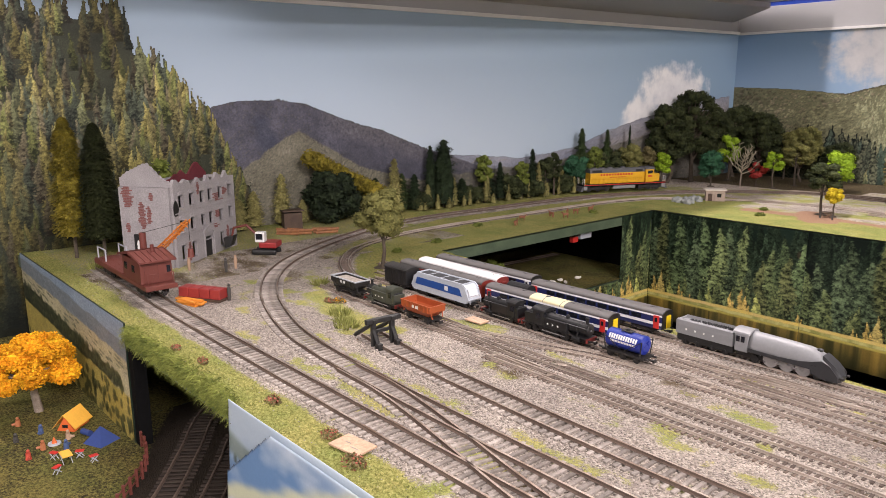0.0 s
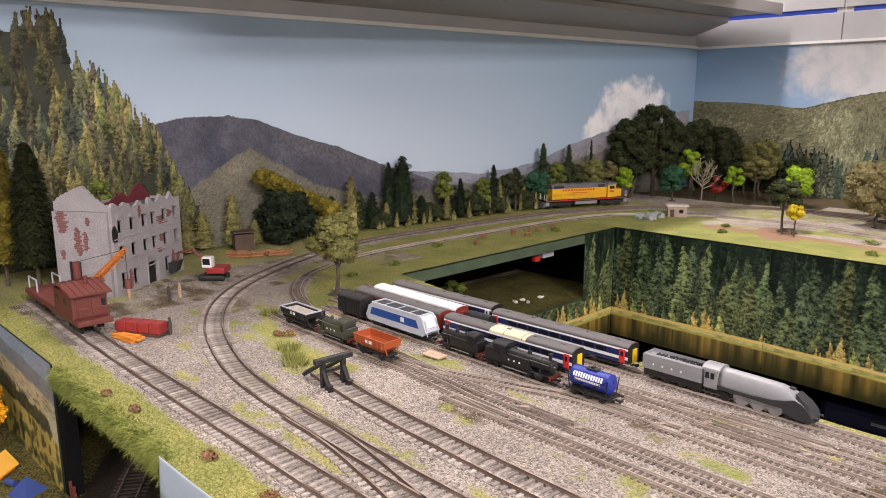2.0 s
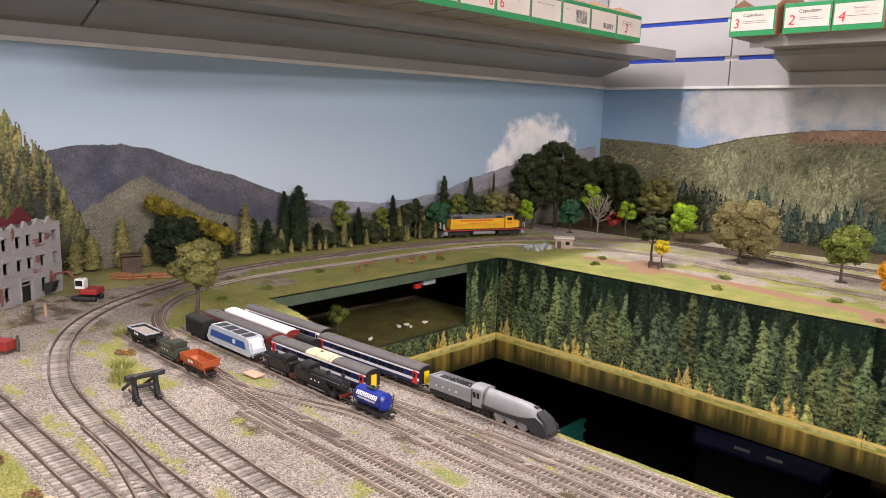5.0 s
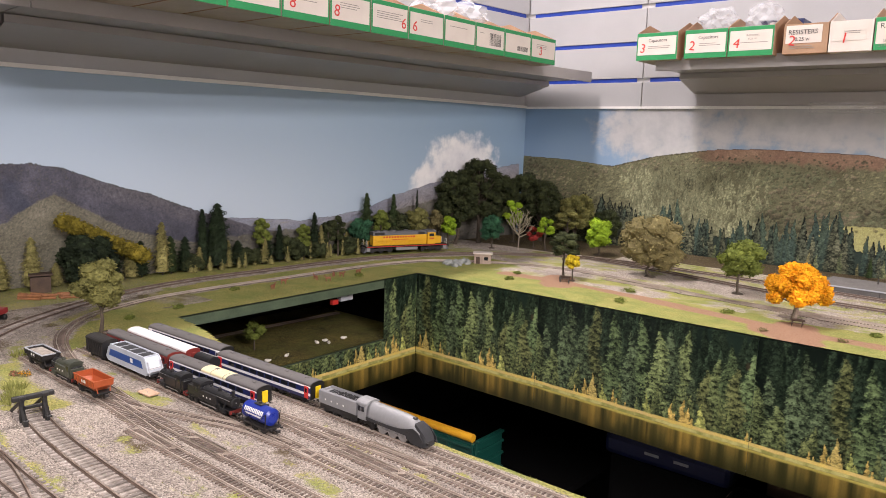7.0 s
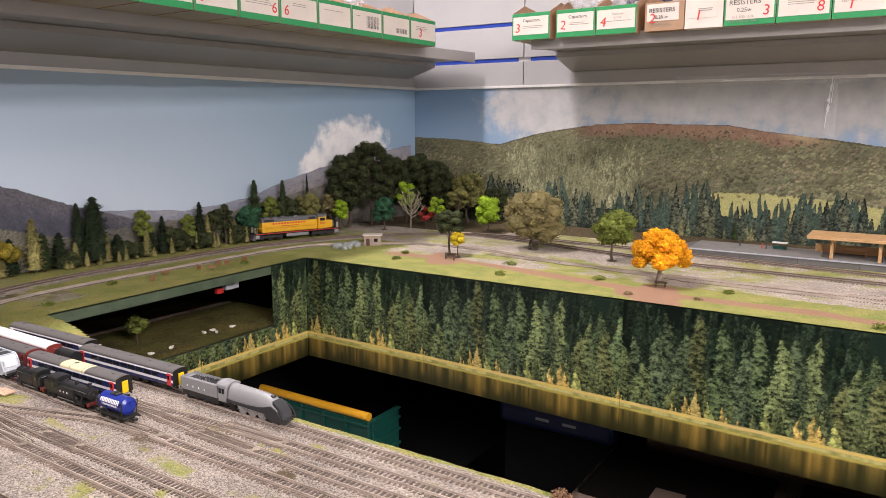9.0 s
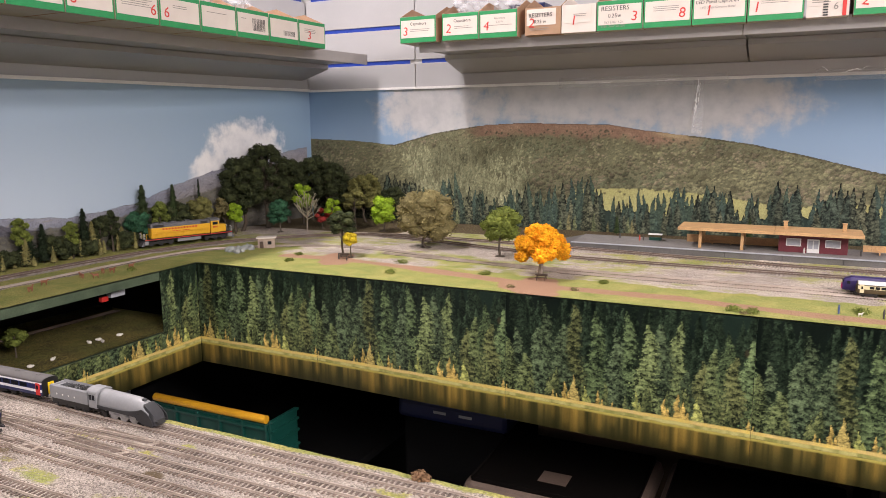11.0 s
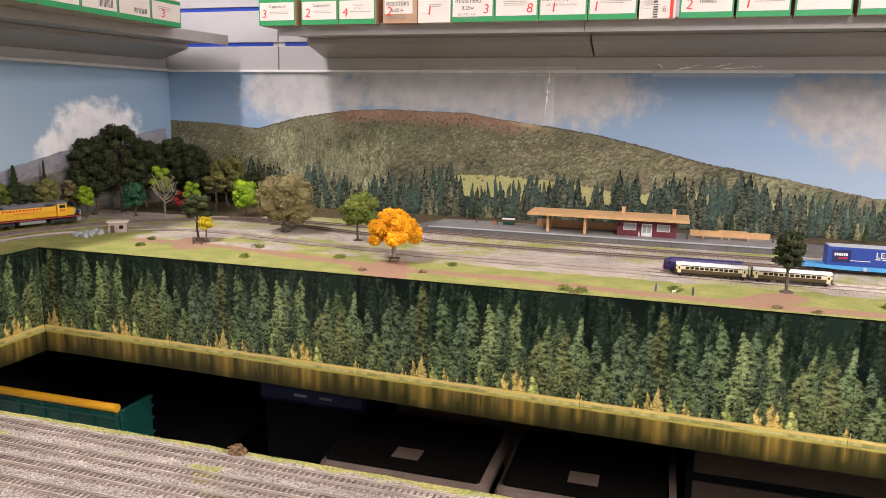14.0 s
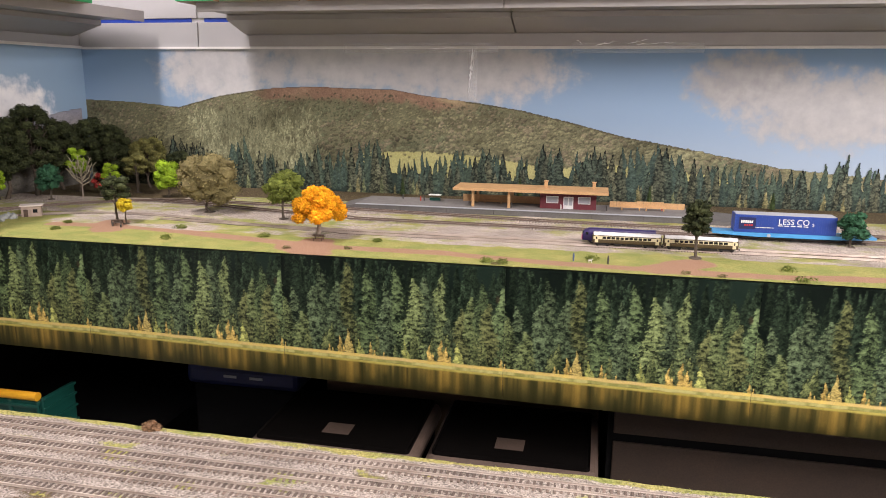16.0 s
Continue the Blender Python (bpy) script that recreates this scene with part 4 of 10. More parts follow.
def fir_strip():
    """A cut-out strip of dark pointed firs stuck on before the hill."""
    p = Print(-0.95, 1.3, 0.0, 0.15, 0.0014)
    rng = random.Random(21)
    spots = []
    p.wash(soft(0.006, -0.004, p.Z - 0.045 - 0.022 * fractal(p.X, 0 * p.Z, 26, 23)) * soft(-0.7, -0.66, p.X), np.stack([0.03 + 0.012 * fractal(p.X, p.Z, 40, 25), 0.046 + 0.016 * fractal(p.X, p.Z, 40, 25), 0.038 + 0.012 * fractal(p.X, p.Z, 40, 25)], 2))
    for k in range(260):
        x = rng.uniform(-0.66, 1.28)
        h = 0.062 + 0.056 * rng.random() ** 1.2
        h *= (0.85 if x > 0.62 else 1.12 if x > 0.25 else 0.95) * (0.92 + 0.5 * noise.noise((x * 9, 21, 0)))
        spots.append((rng.uniform(0.004, 0.02), x, h, h * rng.uniform(0.3, 0.42), 0))
    for k in range(195):
        x = rng.uniform(-0.66, 1.28)
        h = 0.035 + 0.085 * rng.random() ** 1.3
        h *= (0.85 if x > 0.62 else 1.15 if x > 0.25 else 0.95) * (0.92 + 0.5 * noise.noise((x * 9, 22, 0)))
        spots.append((0.0, x, h, max(0.016, h * rng.uniform(0.3, 0.44)), 1))
    for k in range(46):                               # a dark close stand behind the corner wood
        x = rng.uniform(-0.93, -0.62)
        h = rng.uniform(0.06, 0.125)
        spots.append((0.0, x, h, h * rng.uniform(0.32, 0.5), 1))
    for k in range(30):
        h = rng.uniform(0.025, 0.048)
        spots.append((-0.001, rng.uniform(-0.66, 1.28), h, h * 0.4, 2))
    spots.sort(key=lambda s: (s[4], -s[2]))
    inks = ([((0.12, 0.17, 0.12), (0.022, 0.036, 0.03)), ((0.1, 0.15, 0.12), (0.02, 0.034, 0.03))],
            [((0.17, 0.19, 0.13), (0.009, 0.013, 0.01)), ((0.13, 0.17, 0.125), (0.008, 0.013, 0.011)), ((0.24, 0.25, 0.16), (0.012, 0.017, 0.012))],
            [((0.42, 0.38, 0.18), (0.08, 0.08, 0.04)), ((0.3, 0.33, 0.17), (0.05, 0.065, 0.035))])
    for z, x, h, w, row in spots:
        light, dark = rng.choice(inks[row])
        if row == 1:                                  # a black cut edge round each near fir
            for q in range(9):
                u = q / 8
                p.dab(x, z + h * u, max(0.0016, w * 0.5 * (1 - u) ** 0.55), h / 8 * 0.8, (0.006, 0.009, 0.008))
        p.fir(x, z, h * 0.97, w * (0.92 if row == 1 else 1), light, dark, rng, 0.3, 0.55 if row == 1 else 0.75)
    p.sheet("fir_strip", NORTH, PRINT, 0.0017, "dark cut-out firs before the hill")


fir_strip()

# lake picture on the faces of the well: one photograph on repeating sheets
SHEET = 0.3665
TALL_FIRS = [(0.175, 0.142, 0.04), (0.30, 0.146, 0.044), (0.40, 0.14, 0.036), (0.525, 0.146, 0.034), (0.72, 0.14, 0.036), (0.9, 0.13, 0.034), (0.66, 0.132, 0.042), (0.15, 0.105, 0.036), (0.25, 0.115, 0.042), (0.48, 0.118, 0.03), (0.61, 0.13, 0.042), (0.985, 0.125, 0.036), (0.85, 0.108, 0.032), (0.81, 0.088, 0.028), (0.02, 0.082, 0.028), (0.05, 0.1, 0.03), (0.09, 0.062, 0.032), (0.757, 0.07, 0.03), (0.93, 0.1, 0.036), (0.5, 0.055, 0.024)]
LARCH_ROW = [(0.217, 0.014), (0.268, 0.028), (0.305, 0.04), (0.355, 0.026), (0.41, 0.022), (0.47, 0.01), (0.565, 0.03), (0.675, 0.027), (0.726, 0.038), (0.75, 0.026), (0.8, 0.037), (0.99, 0.016)]


def lake_print():
    """Fir forest over a reed bank and its golden reflection; z is measured from the top of the bank."""
    p = Print(0.0, SHEET, -0.05, 0.176, 0.0012)
    X, Z = p.X, p.Z
    n = fractal(X, Z * 0.6, 30, 101)
    mist = soft(0.11, 0.14, Z) * soft(0.26, 0.3, X)
    p.wash(np.ones_like(X), np.stack([0.009 + 0.005 * n + 0.004 * mist, 0.017 + 0.008 * n + 0.011 * mist, 0.013 + 0.006 * n + 0.008 * mist], 2))
    rng = random.Random(31)
    far = sorted(((rng.uniform(0.0, 0.1), SHEET * rng.random(), rng.uniform(0.06, 0.11)) for k in range(130)), reverse=True)
    for z, x, h in far:
        q = rng.uniform(0.5, 1.1)
        p.fir(x, z, h, rng.uniform(0.018, 0.034), shade((0.048, 0.085, 0.05), q), (0.004, 0.009, 0.007), rng, -0.3, 0.65)
    inks = [((0.215, 0.29, 0.125), (0.004, 0.011, 0.007)), ((0.165, 0.25, 0.115), (0.004, 0.012, 0.009)), ((0.235, 0.28, 0.115), (0.005, 0.012, 0.008)), ((0.145, 0.215, 0.115), (0.004, 0.011, 0.009))]
    for u, h, w in sorted(TALL_FIRS, key=lambda s: -s[1]):
        light, dark = rng.choice(inks)
        lit = rng.uniform(0.65, 1.1)
        for e in (-1, 0, 1):
            p.fir(SHEET * (u + e), -0.001, h * 1.04, w * 1.42, shade(light, lit * 1.05), shade(dark, 0.8), random.Random(int(u * 1000)), -0.4, 0.55)
    for k in range(16):
        h = rng.uniform(0.02, 0.055)
        p.fir(SHEET * rng.random(), -0.001, h, h * 0.4, (0.16, 0.2, 0.08), (0.012, 0.024, 0.013), rng, -0.4)
    p.dab(SHEET * 0.97, 0.112, 0.004, 0.007, (0.05, 0.034, 0.022), 0.6)
    larch = [((0.72, 0.56, 0.17), (0.13, 0.1, 0.03)), ((0.6, 0.5, 0.17), (0.1, 0.09, 0.03)), ((0.46, 0.52, 0.16), (0.07, 0.09, 0.03))]
    # still water: dark green, with the larches drawn out into golden streaks
    m = fractal(X * 2.0, Z * 0.1, 60, 111, 3)
    fade = np.clip(-(Z + 0.012) / 0.036, 0, 1)
    gold = np.zeros_like(X)
    for u, h in LARCH_ROW:
        for e in (-1, 0, 1):
            gold = gold + np.exp(-((X - SHEET * (u + e) - 0.002) / (0.0035 + 0.09 * h)) ** 2) * soft(0.012 + 1.15 * h, 0.004 + 0.5 * h, -(Z + 0.012)) * (0.5 + 12 * h)
    gold = np.clip(gold * (0.6 + 0.9 * m), 0, 1)
    gold = np.maximum(gold, 0.62 * np.clip(m + 0.22, 0, 0.6) * (1 - fade) ** 1.5) * (1 - 0.6 * fade)
    olive = np.stack([0.05 + 0.03 * m, 0.05 + 0.028 * m, 0.017 + 0.01 * m], 2) * (1 - 0.6 * fade[..., None])
    water = olive + (np.array((0.34, 0.235, 0.05)) - olive) * gold[..., None] * 0.95
    p.wash(soft(0.0, -0.001, Z), water)
    for u, h in LARCH_ROW:
        for e in (-1, 0, 1):
            light, dark = larch[int(u * 997) % 3]
            p.fir(SHEET * (u + e), -0.002, h * 1.05, h * 0.46, light, dark, random.Random(int(u * 777)), -0.35, 0.8, 9)
            p.fir(SHEET * (u + e) + 0.006, -0.002, h * 0.55, h * 0.3, light, dark, random.Random(int(u * 555)), -0.35, 0.8, 6)
    # the bank: straw edge, green reeds, bright waterline
    wob = 0.0006 * fractal(X, 0 * Z, 60, 121)
    q = fractal(X, Z * 0.3, 95, 131)
    p.wash(soft(0.0012, 0.0002, Z + wob) * soft(-0.0052, -0.0038, Z + wob), np.stack([0.54 + 0.1 * n, 0.44 + 0.09 * n, 0.15 + 0.05 * q], 2))
    reeds = soft(-0.0038, -0.0048, Z + wob) * soft(-0.0098, -0.0088, Z + wob)
    p.wash(reeds, np.array((0.42, 0.42, 0.17)) + (np.array((0.22, 0.24, 0.075)) - np.array((0.42, 0.42, 0.17))) * soft(-0.5, 0.5, q)[..., None])
    p.wash(soft(-0.0092, -0.01, Z + wob) * soft(-0.0145, -0.0118, Z + wob) * 0.9, np.stack([0.38 + 0.1 * q, 0.35 + 0.09 * q, 0.085 + 0.03 * q], 2))
    tone = (p.rgb @ np.array((0.3, 0.6, 0.1)) / 0.06).clip(0.05, 4) ** 0.4      # the photograph's deep contrast
    p.rgb *= np.where(Z > 0.002, tone.clip(0.45, 1.25), 1.0)[..., None] * np.array((1.08, 1.0, 0.94))
    return p


LAKE = lake_print()


def lake_face(m, x0, x1, start, bank, top=-0.0015):
    """Sheets from x0 to x1; start: where a whole sheet would begin; bank(x): height of the bank's top."""
    lake = thing("lake_picture", m, "glossy printed picture of fir forest above a lake shore", "backdrop")
    while start < x1 - 0.001:
        a, b = max(x0, start), min(x1, start + SHEET)
        if b > a + 0.002:
            def place(X, Z, s=start):
                PX = np.clip(X + s, a, b)
                return PX, np.minimum(Z * (1 + 0.02 * (Z < 0)) + bank(PX), top)
            paper = LAKE.sheet("sheet", lake, GLOSSPRINT, 0.0004, "", place, (a - start, b - start))
            low = float(np.min(bank(np.array([a, b])))) - 0.046
            part("backing", box(B(), a + 0.0004, b - 0.0004, 0.0, 0.0012, low + 0.004, top - 0.0005), DARKWOOD_INK, paper)
        start += SHEET
    return lake


lake_face(pose(0, 1.1705, 0), -0.7395, 1.58, -0.826, lambda x: np.interp(x, (-0.74, -0.46, 0.27, 0.72, 1.6), (-0.1505, -0.1525, -0.1655, -0.172, -0.178)))
lake_face(pose(-0.7405, 0, 0, 0, 0, 90), 1.078, 1.1695, 1.078 - 0.24, lambda x: -0.1505 + 0 * x)
lake_face(pose(-0.7395, 0, 0, 0, 0, 90), 0.64, 1.0775, 0.54, lambda x: -0.1495 + 0 * x, -0.118)

# ---- tracks ----
def track(pts, gauge, label, singles, name="railway_track", z=0.0, wood=None):
    """Two rails on sleepers along a curve. singles: the stretch of x whose sleepers are pieces of their own."""
    oo = gauge > 0.012
    pitch, slen, swid, sth = (0.0064, 0.0305, 0.0028, 0.0018) if oo else (0.0047, 0.0172, 0.0019, 0.0012)
    rw, rh = (0.001, 0.0026) if oo else (0.0005, 0.0018)
    tr = thing(name, pose(0, 0, z), label, "railway track")
    xy, d = spline(pts, pitch)
    base = -0.0004
    sl = B()
    box(sl, -swid / 2, swid / 2, -slen / 2, slen / 2, 0, sth, 0.0003)
    mesh = bpy.data.meshes.new("sleeper")
    sl.to_mesh(mesh)
    sl.free()
    mesh.materials.append(wood or (SLEEPER if oo else DARKSLEEPER))
    one = [v.co.copy() for v in mesh.vertices]
    polys = [tuple(p.vertices) for p in mesh.polygons]
    vs, fs, made = [], [], 0
    jit = random.Random(3)
    for (x, y), (dx, dy) in zip(xy, d):
        m = Matrix.Translation((x, y, base)) @ Matrix.Rotation(math.atan2(dy, dx) + jit.uniform(-0.02, 0.02), 4, "Z")
        if singles and singles[0] < x < singles[1] and made < 290:
            ob = new("sleeper", mesh)
            ob.parent = tr
            ob.matrix_local = m
            made += 1
        else:
            i0 = len(vs)
            vs += [m @ v for v in one]
            fs += [tuple(i + i0 for i in p) for p in polys]
    if vs:
        tagged(raw("sleeper_run", vs, fs, wood or (SLEEPER if oo else DARKSLEEPER), tr), kind="stuff")
    xy, d = spline(pts, 0.012)
    for s in (-1, 1):
        rings = []
        for (x, y), (dx, dy) in zip(xy, d):
            nx_, ny_ = -dy, dx
            prof = ((-rw, 0), (rw, 0), (rw * 0.45, rh * 0.35), (rw * 0.45, rh * 0.65), (rw * 0.75, rh * 0.75), (rw * 0.75, rh), (-rw * 0.75, rh), (-rw * 0.75, rh * 0.75), (-rw * 0.45, rh * 0.65), (-rw * 0.45, rh * 0.35))
            o = s * (gauge + rw * 1.2) / 2
            rings.append([(x + nx_ * (o + a), y + ny_ * (o + a), base + sth + b) for a, b in prof])
        rail = part("rail", loft(B(), rings), RUSTRAIL, tr)
        rail.data.materials.append(RUSTRAIL if wood else RAIL if oo else STEELRAIL)              # rust below, bare steel on the running surface
        for f in rail.data.polygons:
            f.material_index = 1 if not oo or f.normal.z > 0.9 else 0
    return tr


# brown sleepers, darkened further for the unlit lower level
SHADYSLEEPER = surf("brown_sleeper_with_shade", (0.05, 0.034, 0.026), (0.028, 0.02, 0.015), 150, 900, 0.8, 0, 0.3, 0.25)
DARKSLEEPER = surf("narrow_dark_sleeper", (0.17, 0.126, 0.1), (0.068, 0.049, 0.039), 60, 900, 0.8, 0, 0.3, 0.25)
STEELRAIL = surf("bright_rail_steel", (0.58, 0.5, 0.43), (0.36, 0.295, 0.245), 30, 900, 0.4, 0.35, 0.1)
OO, NG = 0.0165, 0.009
OOTOP, NTOP = -0.0004 + 0.0018 + 0.0026, -0.0004 + 0.0012 + 0.0018
track([(-0.945, 0.268), (-0.85, 0.266), (-0.7, 0.262), (-0.4, 0.261), (0.2, 0.261), (1.55, 0.261)], OO, "weathered siding track with brown sleepers in pale ballast", (-0.8, 0.6))
track(OO_LOOP[::-1] + [(0.2, 0.302), (1.55, 0.302)], OO, "long curved main track sweeping round the layout", (-0.86, 0.3))
track([(-0.515, 0.367), (-0.43, 0.356), (-0.33, 0.351), (-0.2, 0.349), (0.3, 0.348), (1.55, 0.348)], OO, "siding track ending at a black buffer stop", (-0.6, 0.7))
track([(-0.46, 0.304), (-0.4, 0.301), (-0.33, 0.289), (-0.25, 0.272), (-0.19, 0.263), (-0.15, 0.261)], OO, "crossover track joining two sidings", (-1, 1))
for pts, lab, rangex in (
    ([(-0.69, 0.43), (-0.6, 0.4285), (-0.5, 0.427), (-0.42, 0.421), (-0.34, 0.413), (-0.25, 0.4105), (1.55, 0.4105)], "narrow siding track beneath a tank engine", (-0.7, 0.5)),
    ([(1.55, 0.435), (-0.2, 0.435), (-0.3, 0.4345)] + N_LOOP, "narrow main track curving round the small tree", (-0.8, 0.4)),
    ([(-0.68, 0.489), (-0.55, 0.488), (-0.4, 0.4865), (-0.25, 0.484), (-0.1, 0.481), (1.55, 0.481)], "narrow yard track under black and blue engines", (-0.7, 0.5)),
    ([(-0.40, 0.5152), (-0.33, 0.513), (-0.25, 0.5095), (-0.17, 0.5075), (-0.11, 0.507), (1.55, 0.507)], "narrow yard track leaving by a turnout", (-0.4, 0.7)),
    ([(-0.7, 0.516), (-0.58, 0.5155), (-0.45, 0.5148), (-0.36, 0.5168), (-0.27, 0.5235), (-0.16, 0.5298), (-0.1, 0.531), (1.55, 0.531)], "narrow yard track under passenger coaches", (-0.7, 0.5)),
    ([(-0.735, 0.545), (-0.62, 0.5385), (-0.53, 0.537), (-0.46, 0.531), (-0.39, 0.521)], "narrow yard track joining by a turnout", (-0.8, 0.0)),
    ([(-0.72, 0.578), (-0.62, 0.567), (-0.52, 0.5645), (-0.43, 0.5592), (-0.34, 0.5575), (1.55, 0.557)], "narrow yard track along the edge of the well", (-0.7, 0.4)),
    ([(-0.52, 0.432), (-0.46, 0.44), (-0.4, 0.458), (-0.34, 0.477), (-0.28, 0.482)], "narrow crossover track between yard lines", (-1, 1)),
):
    track(pts, NG, lab, rangex)
track([(-0.62, 1.605), (-0.45, 1.575), (-0.25, 1.53), (-0.1, 1.503), (0.1, 1.49), (1.6, 1.487)], OO, "second platform-side track in pale ballast", None)
track([(-0.45, 1.395), (-0.3, 1.385), (-0.1, 1.378), (1.6, 1.376)], NG, "far narrow track beside the red path", None)
track([(-0.68, 1.61), (-0.45, 1.63), (-0.2, 1.6), (-0.1, 1.57)], NG, "narrow back track behind the trees", None)
# lower level: sleepers coloured dark for the shade under the upper board
track([(-0.515, 0.14), (-0.564, 0.188), (-0.63, 0.238), (-0.6985, 0.289), (-0.735, 0.36)], OO, "track coloured dark as tunnel shade, running in beneath", None, z=LOW, wood=SHADYSLEEPER)
track([(-0.475, 0.165), (-0.541, 0.221), (-0.585, 0.256), (-0.631, 0.292), (-0.665, 0.35)], OO, "track coloured dark as tunnel shade, running in beneath", None, z=LOW, wood=SHADYSLEEPER)
track([(-0.95, 0.3), (-0.965, 0.7), (-0.945, 1.15)], NG, "rusty track on the lower level", None, z=LOW, wood=SHADYSLEEPER)

# ---- rolling stock ----
YELLOW = paint("armour_yellow", (0.78, 0.42, 0.02), 0.35)
HOODGREY = paint("hood_grey", (0.12, 0.12, 0.13), 0.5)
CHASSIS = surf("chassis_black", (0.021, 0.019, 0.018), (0.01, 0.009, 0.0085), 120, 900, 0.6)
SILVER = paint("silver_grey", (0.27, 0.275, 0.285), 0.45, 0.1)
DKGREY = paint("charcoal_grey", (0.03, 0.031, 0.034), 0.5)
LOCOBLK = paint("engine_black", (0.013, 0.013, 0.014), 0.4)
REDLINE = paint("signal_red", (0.55, 0.03, 0.025), 0.4)
ROOFGREY = paint("coach_roof_grey", (0.105, 0.098, 0.096), 0.6)
NAVY = paint("navy_blue", (0.014, 0.022, 0.095), 0.35)
COACHWHITE = paint("coach_white", (0.78, 0.77, 0.78), 0.35)
MAROON = paint("maroon", (0.2, 0.03, 0.025), 0.4)
CREAM = paint("cream", (0.72, 0.64, 0.4), 0.45)
WHITEROOF = paint("white_roof", (0.74, 0.735, 0.73), 0.5)
GANGWAY = paint("warning_yellow", (0.8, 0.55, 0.01), 0.4)
GLASS = paint("dark_glazing", (0.012, 0.014, 0.02), 0.08)
ORANGE = paint("hopper_orange", (0.38, 0.082, 0.025), 0.42)
TANKBLUE = paint("tank_blue", (0.012, 0.03, 0.26), 0.3)
LIVERYBLUE = paint("livery_blue", (0.02, 0.085, 0.33), 0.35)
PALEGREY = paint("pale_grey", (0.42, 0.44, 0.48), 0.45)
HOPPERWHITE = paint("hopper_bluish_white", (0.52, 0.57, 0.63), 0.45)
OLIVEGRN = paint("southern_green", (0.055, 0.06, 0.045), 0.4)
OXIDE = paint("oxide_red", (0.15, 0.038, 0.028), 0.55)
LETTER = paint("lettering_white", (0.8, 0.8, 0.78), 0.5)
COAL = surf("coal", (0.03, 0.03, 0.032), (0.008, 0.008, 0.008), 300, 1200, 0.5, 0, 0.9)
SAND = surf("wagon_load", (0.4, 0.36, 0.31), (0.24, 0.21, 0.18), 250, 1200, 0.9, 0, 0.6)
STEEL = paint("bright_steel", (0.45, 0.45, 0.46), 0.3, 0.7)
CHOCO = paint("chocolate_brown", (0.075, 0.052, 0.024), 0.4)
PURPLE = paint("deep_purple", (0.03, 0.018, 0.1), 0.35)
MAGENTA = paint("magenta", (0.4, 0.02, 0.12), 0.4)
CONTBLUE = paint("container_blue", (0.02, 0.06, 0.3), 0.4)
WAGONBLUE = paint("wagon_sky_blue", (0.06, 0.3, 0.6), 0.4)


def wheel(parent, x, y, r, material=None, w=0.0016):
    g = B()
    rod(g, (x, y - w / 2, r), (x, y + w / 2, r), r, r, 18)
    rod(g, (x, y - w / 2 - 0.0004, r), (x, y + w / 2 + 0.0004, r), r * 0.72, r * 0.72, 14)
    rod(g, (x, y - w / 2 - 0.0009, r), (x, y + w / 2 + 0.0009, r), r * 0.22, r * 0.22, 8)
    return part("wheel", g, material or CHASSIS, parent)


def bogie(parent, x, wheelbase, r, gauge, axles=2, wide=1.0):
    h = gauge / 2
    g = B()
    w = h * 1.35 * wide
    for s in (-1, 1):
        box(g, x - wheelbase / 2 - r, x + wheelbase / 2 + r, s * w - 0.0006, s * w + 0.0006, r * 0.75, r * 1.7, 0.0003)
        for k in range(axles):
            ax = x - wheelbase / 2 + wheelbase * k / (axles - 1)
            box(g, ax - r * 0.4, ax + r * 0.4, s * w - 0.0011, s * w + 0.0011, r * 0.6, r * 1.45, 0.0003)
    box(g, x - wheelbase * 0.2, x + wheelbase * 0.2, -w, w, r * 0.9, r * 1.9)
    b = part("bogie", g, CHASSIS, parent)
    for k in range(axles):
        ax = x - wheelbase / 2 + wheelbase * k / (axles - 1)
        for s in (-1, 1):
            wheel(b, ax, s * h, r)
    return b


def coupler(parent, x0, x1, z):
    g = B()
    box(g, min(x0, x1), max(x0, x1), -0.0012, 0.0012, z - 0.0006, z + 0.0006, 0.0002)
    box(g, x1 - 0.0008, x1 + 0.0008, -0.002, 0.002, z - 0.0012, z + 0.0014, 0.0003)
    part("coupling", g, CHASSIS, parent)


def bars(parent, x0, x1, y, z0, z1, n, material, name="lettering", gap=0.35):
    """Writing that is only blocks of its size."""
    w = (x1 - x0) / n
    g = B()
    for k in range(n):
        a = x0 + w * k
        d = 0.00025
        box(g, a, a + w * (1 - gap), min(y, y - d if y < 0 else y + d), max(y, y - d if y < 0 else y + d), z0, z1)
    return part(name, g, material, parent)


